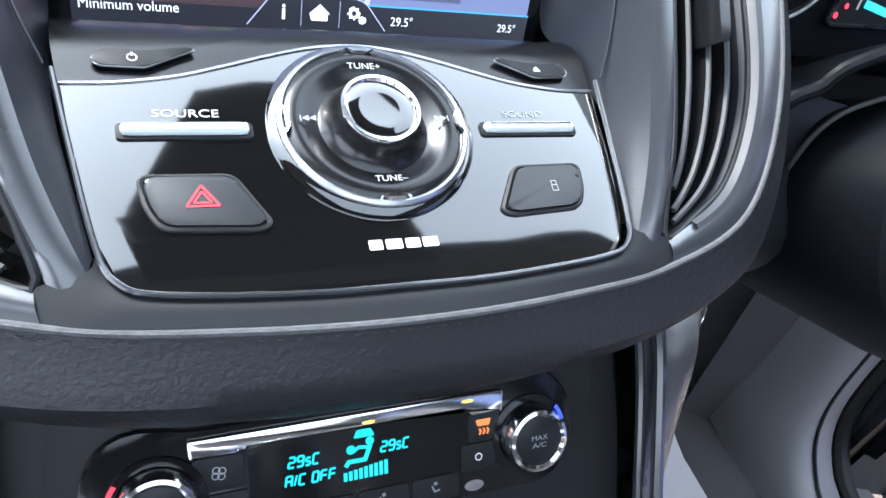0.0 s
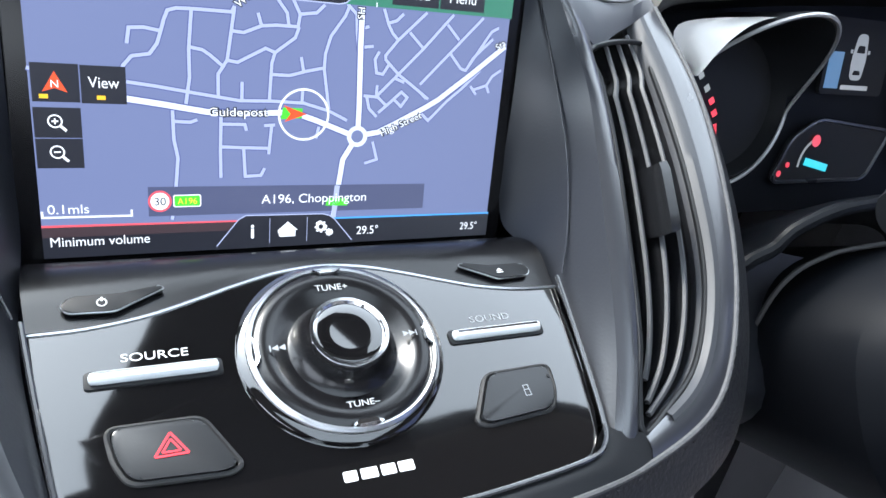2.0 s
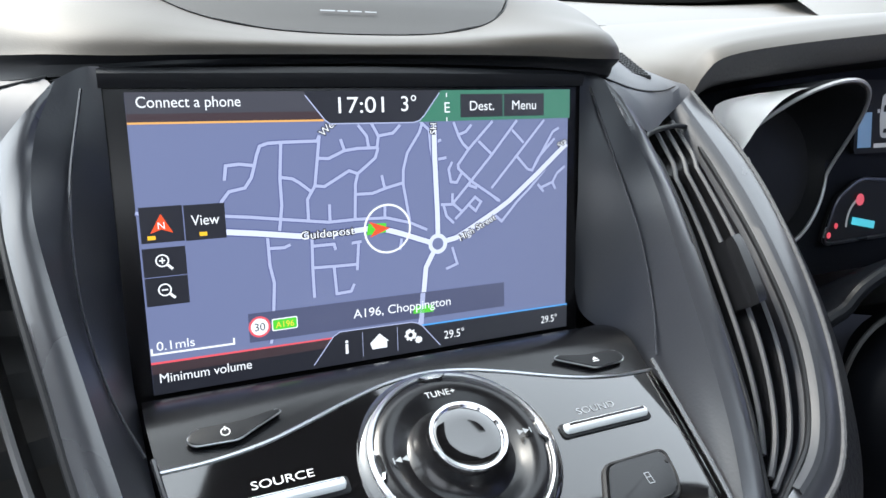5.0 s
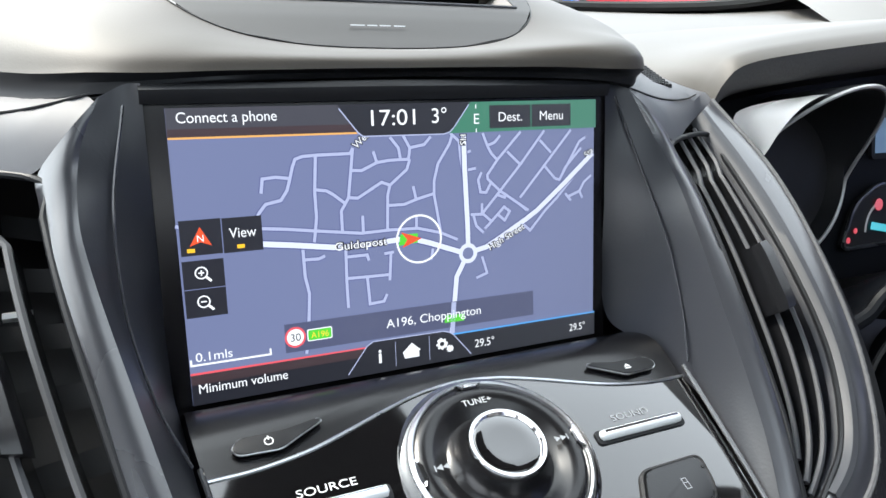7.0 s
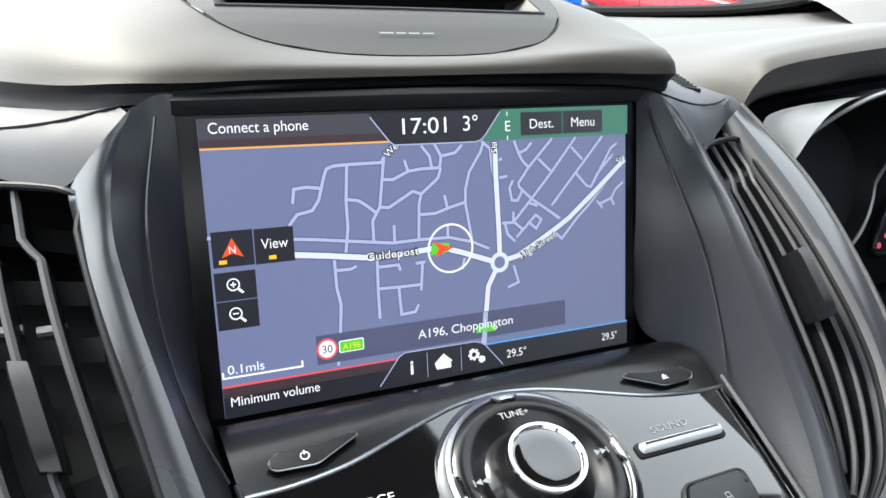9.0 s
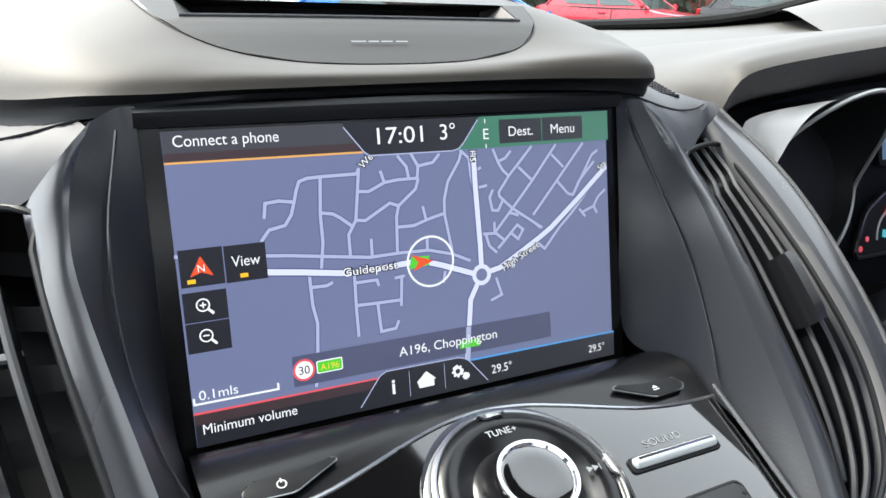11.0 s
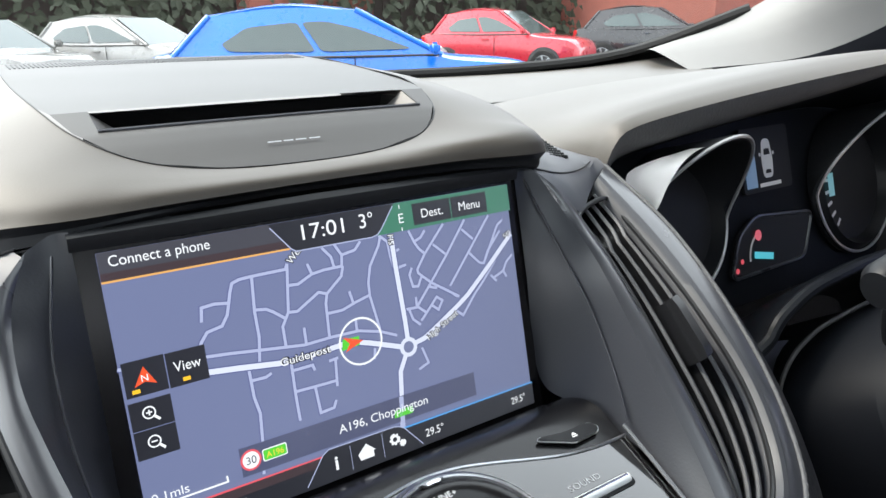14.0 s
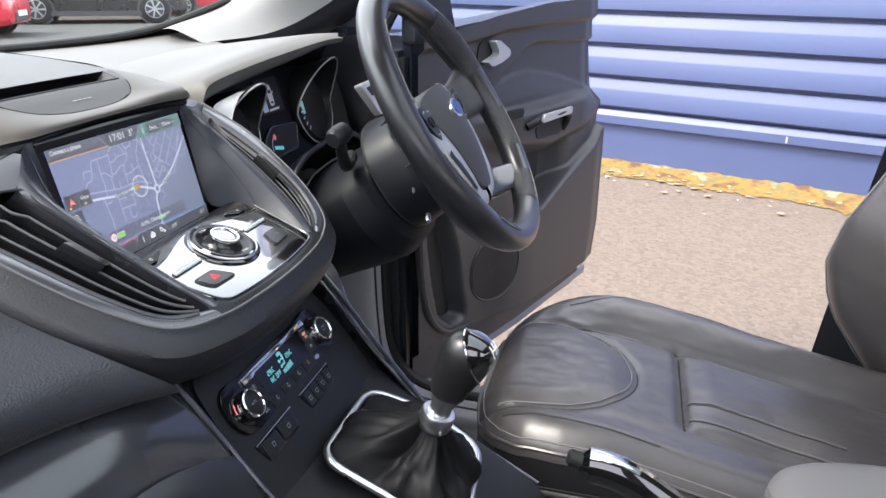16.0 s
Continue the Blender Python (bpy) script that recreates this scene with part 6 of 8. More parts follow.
part("flank_panel", patch([FLANK_TOP,
    [(x + 0.006, y - 0.001, z - 0.001) for x, y, z in FLANK_TOP],
    [(0.150, -0.112, 0.985), (0.150, -0.130, 0.938), (0.150, -0.150, 0.880), (0.146, -0.178, 0.830), (0.138, -0.215, 0.780), (0.126, -0.28, 0.735)],
    [(0.156, -0.060, 0.965), (0.158, -0.085, 0.900), (0.156, -0.110, 0.840), (0.150, -0.140, 0.780), (0.142, -0.18, 0.720), (0.130, -0.26, 0.66)],
    [(0.150, 0.00, 0.93), (0.150, -0.02, 0.84), (0.148, -0.04, 0.76), (0.145, -0.08, 0.68), (0.140, -0.14, 0.60), (0.130, -0.24, 0.52)]], 40, 20), SATIN, con, "smooth console flank below the start button")
part("climate_surround", patch([
    [(-0.119, -0.083, 0.962), (-0.06, -0.083, 0.965), (0.06, -0.083, 0.965), (0.119, -0.083, 0.962)],
    [(-0.121, -0.132, 0.910), (-0.06, -0.138, 0.905), (0.06, -0.138, 0.905), (0.121, -0.132, 0.910)],
    [(-0.119, -0.178, 0.852), (-0.06, -0.182, 0.847), (0.06, -0.182, 0.847), (0.119, -0.178, 0.852)]], 24, 8), SATINDARK, con, "satin black surround")
part("top_deck", patch([
    [(-0.119, -0.176, 0.854), (0.0, -0.181, 0.848), (0.119, -0.176, 0.854)],
    [(-0.117, -0.21, 0.836), (0.0, -0.215, 0.832), (0.117, -0.21, 0.836)],
    [(-0.108, -0.30, 0.798), (0.0, -0.305, 0.794), (0.100, -0.30, 0.796)],
    [(-0.106, -0.36, 0.768), (0.0, -0.36, 0.764), (0.092, -0.36, 0.764)],
    [(-0.106, -0.44, 0.735), (0.0, -0.44, 0.72), (0.088, -0.44, 0.715)],
    [(-0.106, -0.75, 0.73), (0.0, -0.75, 0.715), (0.088, -0.75, 0.70)]], 24, 30), SATINDARK, con, "satin black console deck")

gearlever = thing("gear_lever", "manual gear lever with a black knob and leather gaiter", "gear lever", (0.01, -0.27, 0.8))
FR = plane_frame((0.008, -0.262, 0.824), (0, 0.92, 0.39))
ro = rounded([(-0.058, 0.0805), (0.061, 0.0785), (0.0755, 0.012), (0.061, -0.051), (-0.062, -0.064)], 0.022, 8)
part("gaiter_ring", tube([FR @ Vector((x, y, 0.004)) for x, y in ro], 0.0042, 10, closed=True), SATINCHROME, gearlever, "satin chrome gaiter ring")
ro = [(p[0], p[1]) for p in cr([(x, y, 0.0) for x, y in ro], 132, closed=True)]
SHAFT_LO, SHAFT_HI = Vector((-0.006, -0.283, 0.886)), Vector((-0.006, -0.2965, 0.9245))
rows = []
for k, (sc, up) in enumerate(((1.0, 0.0), (0.94, 0.012), (0.80, 0.020), (0.66, 0.022), (0.52, 0.026), (0.38, 0.034), (0.27, 0.044), (0.20, 0.052))):
    row = []
    f = k / 7
    for j, (x, y) in enumerate(ro):
        base = FR @ Vector((x * sc, y * sc, up))
        axis = FR.translation.lerp(SHAFT_LO, f)
        q = base * (1 - f) + (axis + (FR.to_3x3() @ Vector((x * sc * 0.95, y * sc * 0.95, 0)))) * f
        th = math.atan2(y, x)
        wr = (0.0060 * math.sin(4 * th + 0.6 + 0.5 * f) + 0.0028 * math.sin(9 * th + 1.1 * f) + 0.0030 * noise.noise((x * 45, y * 45, 4 * f)) + 0.0012 * math.sin(13 * th + 5 * f) + 0.0006 * math.sin(27 * th + 2.0 * math.sin(6 * f))) * math.sin(math.pi * min(1, f * 0.9 + 0.08))
        row.append(q + FR.to_3x3() @ Vector((0, 0, wr)) + (FR.to_3x3() @ Vector((x, y, 0))).normalized() * wr)
    rows.append(row)
part("gaiter", grid_bm([cr([r[j] for r in rows], 30) for j in range(len(ro))], closed_u=True), BOOTHIDE, gearlever, "creased black leather gaiter", 60)
part("gaiter_seam", tube([cr([r[28] for r in rows], 22)[i] for i in range(22)], 0.0009, 5), THREAD, gearlever)
sd = (SHAFT_HI - SHAFT_LO).normalized()
FSH = Matrix.Translation(SHAFT_LO) @ sd.to_track_quat("Z", "Y").to_matrix().to_4x4()
part("collar", lathe([(0.0140, -0.006), (0.0158, -0.003), (0.0160, 0.009), (0.0148, 0.0115), (0.0105, 0.012), (0.0100, 0.024), (0.0125, 0.025), (0.0135, 0.036)], FSH, 36), SATINCHROME, gearlever, "satin chrome reverse collar")
rows = []
for h, rx, ry, oy in ((0.030, 0.012, 0.013, 0.0), (0.034, 0.0155, 0.017, 0.0), (0.044, 0.0175, 0.0195, 0.0), (0.058, 0.0195, 0.0225, -0.001), (0.070, 0.0210, 0.0245, -0.002), (0.081, 0.0205, 0.0245, -0.003), (0.090, 0.0175, 0.0215, -0.004), (0.096, 0.012, 0.015, -0.004), (0.0985, 0.006, 0.0075, -0.004), (0.099, 0.0004, 0.0005, -0.004)):
    rows.append([(0.98 * rx * math.cos(t), 0.94 * ry * math.sin(t) + oy, h) for t in np.linspace(0, 2 * math.pi, 48, endpoint=False)])
cols = [cr([r[j] for r in rows], 40) for j in range(48)]
KG = [[np.array(cc[i]) for cc in cols] for i in range(40)]
knob = part("knob", grid_bm([[FSH @ Vector(p) for p in r] for r in KG], closed_v=True, cap=True), mat("knob_leather", (0.009, 0.009, 0.010), 0.33, grain=0.15, scale=900, kind="voronoi"), gearlever, "smooth dark gear knob", 60)
# gloss cap over the top and the side towards the seats
KC, KD = np.array((0.0, -0.002, 0.064)), np.array((0.12, -0.80, 0.60))
bm = grid_bm([[FSH @ Vector(KC + (p - KC) * 1.03) for p in r] for r in KG], closed_v=True, cap=True)
inv = FSH.inverted()
dead = [v for v in bm.verts if float((np.array(inv @ v.co) - KC) @ KD) < 0.0115]
bmesh.ops.delete(bm, geom=dead, context="VERTS")
part("knob_plate", bm, GLOSS, knob, "gloss black shift pattern cap", 60)
ring = []
for t in np.linspace(0, 2 * math.pi, 48, endpoint=False):
    ax = np.cross(KD, (1, 0, 0))
    ax /= np.linalg.norm(ax)
    bx = np.cross(KD, ax)
    ring.append((t, ax, bx))
edge = []
for t, ax, bx in ring:
    w = math.cos(t) * ax + math.sin(t) * bx
    best = min((p for r in KG for p in r), key=lambda p: abs(float((p - KC) @ KD) - 0.0118) * 3 + np.linalg.norm(np.cross(p - KC - KD * float((p - KC) @ KD), w)) + (1.0 if float((p - KC) @ w) < 0 else 0.0))
    edge.append(FSH @ Vector(KC + (best - KC) * 1.03))
part("knob_trim", tube(cr([tuple(p) for p in edge[::3]], 60, closed=True), 0.0009, 6, closed=True), CHROME, knob)
KTOP = np.array((0.02, -0.62, 0.785))
KEX = np.array((1.0, 0.0, 0.0)) - KTOP * KTOP[0]
KEX /= np.linalg.norm(KEX)
KEY = np.cross(KTOP, KEX)
KALL = np.array([p for r in KG for p in r]) - KC


def on_knob(u, v):
    """A point on the cap, u across and v up it."""
    d = KTOP * 0.030 + (KEX * u + KEY * v) * 0.62
    d /= np.linalg.norm(d)
    near = KALL[np.argmax(KALL @ d / np.linalg.norm(KALL, axis=1))]
    return FSH @ Vector(KC + d * np.linalg.norm(near) * 1.045)


for a, b in [((x, -0.008), (x, 0.008)) for x in (-0.010, -0.003, 0.004)] + [((-0.010, 0.0), (0.010, 0.0)), ((0.010, 0.0), (0.010, -0.008))]:
    part("shift_pattern", tube([on_knob(a[0] + (b[0] - a[0]) * k, 0.004 + a[1] + (b[1] - a[1]) * k) for k in np.linspace(0, 1, 7)], 0.0004, 5), INK, knob, "white shift pattern line")

hb = thing("handbrake", "handbrake lever with a chrome-topped black grip", "handbrake", (0.07, -0.5, 0.77))
hp = cr([(0.066, -0.412, 0.813), (0.066, -0.436, 0.812), (0.066, -0.462, 0.803), (0.066, -0.50, 0.780), (0.066, -0.54, 0.753), (0.066, -0.60, 0.712)], 24)
part("grip", tube(hp, np.r_[0.008, np.full(22, 0.0155), 0.014], 18, flat=1.15), GLOSS, hb, "gloss black grip")
part("grip_top", patch([[(0.056, y, z + 0.0115) for _, y, z in hp[1:]], [(0.061, y, z + 0.0178) for _, y, z in hp[1:]], [(0.071, y, z + 0.0178) for _, y, z in hp[1:]], [(0.076, y, z + 0.0115) for _, y, z in hp[1:]]], 24, 8), SATINCHROME, hb, "satin chrome top of the lever")
part("button", lathe([(0.0085, 0.0), (0.0085, 0.012), (0.006, 0.015), (0.0, 0.0155)], Matrix.Translation((0.066, -0.414, 0.816)) @ Matrix.Rotation(radians(-80), 4, "X"), 24), RUBBER, hb, "ribbed black button")

arm = thing("armrest_box", "grey leather centre armrest", "armrest", (0.03, -0.68, 0.76))
rows = []
for y, k, kh in ((-0.586, 0.10, 0.25), (-0.590, 0.30, 0.62), (-0.600, 0.50, 0.84), (-0.614, 0.66, 0.94), (-0.644, 0.83, 1.0), (-0.70, 0.97, 1.0), (-0.80, 1.0, 1.0), (-0.90, 0.97, 1.0)):
    rows.append([(0.074 + 0.082 * k * math.copysign(abs(math.cos(t)) ** 0.55, math.cos(t)), y, 0.780 + 0.040 * kh * math.copysign(abs(math.sin(t)) ** 0.5, math.sin(t))) for t in np.linspace(0, 2 * math.pi, 48, endpoint=False)])
cols = [cr([r[j] for r in rows], 40) for j in range(48)]
part("cushion", grid_bm([[c[i] for c in cols] for i in range(40)], closed_v=True, cap=True), ARMHIDE, arm, "padded leather lid", 60)
part("stem", box(0.05, -0.88, 0.70, 0.16, -0.64, 0.775, 0.008), PLAINDARK, arm)

# ---- driver seat ----
seat = thing("driver_seat", "black leather driver seat with stitched bolsters", "car seat", (0.385, -0.55, 0.5))
SX = 0.395


def sstep(a, b, x):
    t = min(1.0, max(0.0, (x - a) / (b - a)))
    return t * t * (3 - 2 * t)


# plan of the cushion's edge: half widths about SX at each distance back
EDGE_Y = [-0.262, -0.264, -0.270, -0.282, -0.30, -0.33, -0.38, -0.45, -0.60, -0.87]
EDGE_L = [0.08, 0.105, 0.130, 0.152, 0.170, 0.186, 0.196, 0.200, 0.207, 0.21]
EDGE_R = [0.06, 0.100, 0.135, 0.165, 0.185, 0.205, 0.222, 0.230, 0.232, 0.20]


def edge_at(y, side):
    return float(np.interp(-y, [-v for v in EDGE_Y], EDGE_R if side > 0 else EDGE_L))


RIM_LINE = np.array([(SX - edge_at(y, -1), y) for y in np.r_[np.linspace(-0.87, -0.30, 90), np.linspace(-0.299, -0.262, 40)]] + [(x, -0.262) for x in np.linspace(SX - 0.08, SX + 0.06, 30)] + [(SX + edge_at(y, 1), y) for y in np.r_[np.linspace(-0.262, -0.299, 40), np.linspace(-0.30, -0.87, 90)]])


RIM = np.array([[np.interp(i / 8, range(len(RIM_LINE)), RIM_LINE[:, k]) for k in (0, 1)] for i in range(8 * len(RIM_LINE) - 7)])


def cushion_z(x, y):
    d = float(np.sqrt(((RIM - (x, y)) ** 2).sum(1).min()))
    u = (x - SX) / (edge_at(y, 1) if x > SX else edge_at(y, -1))
    z = float(np.interp(-y, [0.26, 0.30, 0.35, 0.44, 0.54, 0.65, 0.80, 0.87], [0.737, 0.742, 0.745, 0.740, 0.722, 0.700, 0.676, 0.668]))
    back = sstep(0.27, 0.44, -y)
    if x > SX:
        z += 0.031 * sstep(0.42, 0.78, u) * back
        z -= 0.014 * sstep(0.82, 1.0, u) * back
    else:
        z += 0.014 * sstep(0.62, 0.88, -u) * back
    # rounded shoulder down to the piping
    z -= 0.032 * (1 - min(1.0, d / 0.050)) ** 2.2
    # groove across, sunk seams beside the insert, and the insert's padding
    inside = 1 - sstep(0.42, 0.52, abs(u))
    z -= 0.011 * math.exp(-((y + 0.533) / 0.0065) ** 2) * inside
    z += 0.009 * sstep(0.535, 0.575, -y) * inside * math.cos(min(1.5, abs(u) * 2.6))
    z -= 0.007 * math.exp(-((u - 0.47) / 0.035) ** 2) * sstep(0.32, 0.5, -y)
    z -= 0.006 * math.exp(-((u + 0.50) / 0.035) ** 2) * sstep(0.52, 0.56, -y)
    # horseshoe pad
    hx, hy = (x - SX + 0.012) / 0.118, (y + 0.325) / 0.142
    rr = math.hypot(hx, min(0.0, hy)) if hy < 0 else abs(hx)
    z += 0.007 * (1 - sstep(0.72, 1.0, rr)) - 0.004 * math.exp(-((rr - 1.04) / 0.045) ** 2)
    # creases pressed by use
    flatz = z
    z += 0.0026 * noise.noise((x * 11, y * 11, 1.0)) + 0.0014 * noise.noise((x * 34, y * 18, 5.0)) + 0.0007 * noise.noise((x * 90, y * 60, 9.0))
    ang = math.atan2(y + 0.29, x - SX - 0.05)
    z += 0.0004 * math.sin(17 * ang) * math.exp(-((math.hypot(x - SX - 0.05, y + 0.29) - 0.10) / 0.05) ** 2)
    z += 0.0014 * math.sin(70 * (x - SX) + 12 * y + 2 * noise.noise((x * 20, y * 9, 2.0))) * math.exp(-((u + 0.78) / 0.16) ** 2)
    return flatz + (z - flatz) * min(1.0, d / 0.045) ** 1.5


ys = np.r_[np.linspace(0, 1, 30) ** 1.6 * -0.04 - 0.262, np.linspace(-0.307, -0.87, 110)]
rows = []
for y in ys:
    l, r = SX - edge_at(y, -1), SX + edge_at(y, 1)
    top = [(x, y, cushion_z(x, y)) for x in np.linspace(l, r, 104)]
    zl, zr = top[0][2], top[-1][2]
    rows.append([(l + 0.012, y, 0.52), (l + 0.003, y, 0.60), (l - 0.003, y, 0.665), (l - 0.003, y, zl - 0.012)] + top + [(r + 0.003, y, zr - 0.012), (r + 0.003, y, 0.665), (r - 0.003, y, 0.60), (r - 0.012, y, 0.52)])
skirt = [[(x, -0.262 + o, min(z, lim)) for x, y, z in rows[0]] for o, lim in ((-0.012, 0.52), (-0.002, 0.60), (0.003, 0.67), (0.003, 0.693))]
part("cushion", grid_bm([r[3:-3] for r in rows]), SEATHIDE, seat, "creased leather seat cushion", 75)
# A darker copy of the leather carries the shade on the cushion's sides.
SEATSHADE = mat("seat_leather_shade", (0.014, 0.014, 0.016), 0.5, spec=0.3, grain=0.14, scale=800, kind="voronoi", vary=0.2)
part("cushion_side", grid_bm([r[:4] for r in rows]), SEATSHADE, seat, "cushion side, darker leather put in for its shade", 75)
part("cushion_side", grid_bm([r[-4:] for r in rows]), SEATSHADE, seat, "cushion side, darker leather put in for its shade", 75)
part("cushion_front", grid_bm(skirt + [rows[0]]), SEATSHADE, seat, "cushion front, darker leather put in for its shade", 75)


def seam_on_seat(name, pts, r=0.0011, lift=0.0006, m=None):
    p = cr([(x, y, 0) for x, y in pts], 70)
    return part(name, tube([(x, y, cushion_z(x, y) + lift) for x, y, _ in p], r, 6), m or THREAD, seat)


def horseshoe(k):
    pts = [(SX - 0.012 - k * 0.118, -0.295), (SX - 0.012 - k * 0.118, -0.325)]
    pts += [(SX - 0.012 + k * 0.118 * math.cos(a), -0.325 + k * 0.142 * math.sin(a)) for a in np.linspace(math.pi * 1.06, math.pi * 1.94, 12)]
    return pts + [(SX - 0.012 + k * 0.118, -0.325), (SX - 0.012 + k * 0.115, -0.285)]


seam_on_seat("horseshoe_seam", horseshoe(0.985), 0.0012)
seam_on_seat("horseshoe_groove", horseshoe(1.04), 0.0014, -0.0004, RUBBER)
seam_on_seat("cross_seam", [(SX - 0.105, -0.533), (SX, -0.533), (SX + 0.105, -0.533)], 0.0020, 0.0, RUBBER)
for dx in (-0.075, -0.035):
    seam_on_seat("insert_seam", [(SX + dx, -0.54), (SX + dx - 0.002, -0.62), (SX + dx - 0.010, -0.74)])
    seam_on_seat("insert_groove", [(SX + dx - 0.004, -0.54), (SX + dx - 0.006, -0.62), (SX + dx - 0.014, -0.74)], 0.0012, -0.0004, RUBBER)
seam_on_seat("bolster_seam", [(SX + 0.103, -0.36), (SX + 0.107, -0.45), (SX + 0.109, -0.60), (SX + 0.10, -0.75)], 0.0012, -0.0004, RUBBER)
seam_on_seat("crest_seam", [(SX + 0.150, -0.36), (SX + 0.186, -0.45), (SX + 0.192, -0.55), (SX + 0.185, -0.65), (SX + 0.16, -0.76)], 0.0014)
seam_on_seat("fold_seam", [(SX - 0.150, -0.305), (SX - 0.155, -0.34), (SX - 0.166, -0.42), (SX - 0.172, -0.50)], 0.0012, 0.0, RUBBER)
rim = [(x, y, cushion_z(x, y)) for x, y in RIM_LINE[40:-60:2]]
part("edge_piping", tube(cr(rim, 220), 0.0023, 6), SEATHIDE, seat, "raised leather piping")
part("edge_stitching", tube(cr([(SX + (x - SX) * 0.965, y - 0.006 * sstep(-0.34, -0.27, y), cushion_z(SX + (x - SX) * 0.965, y - 0.006 * sstep(-0.34, -0.27, y)) + 0.0006) for x, y, _ in rim], 220), 0.0009, 5), THREAD, seat)


def back_pt(u, v):
    """A point of the backrest: u across, v upwards."""
    x = SX + u * 0.245 * (1 - 0.10 * v * v)
    z = 0.64 + 0.68 * v
    edge = float(np.interp(z, [0.64, 0.70, 0.76, 0.80, 0.857, 0.92, 1.0, 1.1, 1.32], [-0.868, -0.815, -0.772, -0.754, -0.742, -0.757, -0.796, -0.842, -0.935]))
    a = abs(u)
    y = edge - 0.075 * (1 - sstep(0.50, 0.86, a)) - 0.05 * sstep(0.93, 1.04, a)
    y -= 0.006 * math.exp(-((a - 0.52) / 0.03) ** 2)
    return (x, y, z)


rows = []
for v in np.linspace(0, 1, 40):
    row = [back_pt(u, v) for u in np.linspace(-1.0, 1.0, 50)]
    l, r = row[0], row[-1]
    row = [(l[0] + 0.02, l[1] - 0.12, l[2]), (l[0] - 0.006, l[1] - 0.06, l[2])] + row + [(r[0] + 0.006, r[1] - 0.06, r[2]), (r[0] - 0.02, r[1] - 0.12, r[2])]
    rows.append(row)
part("backrest", grid_bm(rows), SEATHIDE, seat, "leather backrest with deep side bolsters", 70)
for s in (-1, 1):
    part("backrest_seam", tube([tuple(np.array(back_pt(s * 0.90, v)) + (0, 0.002, 0)) for v in np.linspace(0.02, 0.98, 40)], 0.0014, 6), THREAD, seat)
    # Black, and taller at left, in place of shade on the leather.
    part("side_shield", box(SX + s * 0.222 - 0.007, -0.80, 0.48, SX + s * 0.222 + 0.007, -0.315, 0.690 if s < 0 else 0.615, 0.006, 3), BLACK, seat, "plastic seat side")
part("seat_base", box(SX - 0.18, -0.74, 0.48, SX + 0.18, -0.34, 0.60, 0.02), CARPET, seat)

# ---- driver door, standing open ----
DX = Vector((math.cos(radians(21)), -math.sin(radians(21)), 0))
DO = Vector((1.626, -0.335, 0)) - 0.90 * DX
DN = Vector((-DX.y, DX.x, 0)) * -1
FDR = Matrix.Translation(DO) @ Matrix((DX, Vector((0, 0, 1)), DN)).transposed().to_4x4()
door = thing("driver_door", "dark grey car door standing wide open", "car door", tuple(DO + Vector((0, 0, 0.4))))


def door_top(s):
    return float(np.interp(s, [-0.05, 0.08, 0.26, 0.47, 0.75], [1.141, 1.163, 1.187, 1.206, 1.214]))


def door_rear(z):
    return float(np.interp(z, [0.40, 0.45, 0.50, 0.60, 0.80, 0.90, 0.945, 0.975, 1.08, 1.20], [0.780, 0.775, 0.770, 0.790, 0.788, 0.786, 0.794, 0.752, 0.735, 0.720]))


def belt_z(s):
    return float(np.interp(s, [-0.05, 0.122, 0.257, 0.442, 0.75], [1.128, 1.135, 1.151, 1.157, 1.162]))


def shoulder_z(s):
    return float(np.interp(s, [0.15, 0.233, 0.305, 0.375, 0.41, 0.559, 0.75], [0.99, 1.044, 1.082, 1.114, 1.121, 1.118, 1.110]))


def sweep_z(s):
    return float(np.interp(s, [0.14, 0.218, 0.27, 0.316, 0.36, 0.397, 0.47, 0.553, 0.679, 0.75], [0.995, 1.038, 1.053, 1.061, 1.064, 1.063, 1.052, 1.036, 1.004, 0.985]))


def arm_low_z(s):
    return float(np.interp(s, [0.0, 0.146, 0.296, 0.441, 0.672, 0.78], [0.955, 0.938, 0.905, 0.886, 0.905, 0.93]))


def bin_z(s):
    return float(np.interp(s, [0.0, 0.30, 0.38, 0.44, 0.54, 0.71, 0.80], [0.735, 0.722, 0.724, 0.738, 0.780, 0.842, 0.885]))


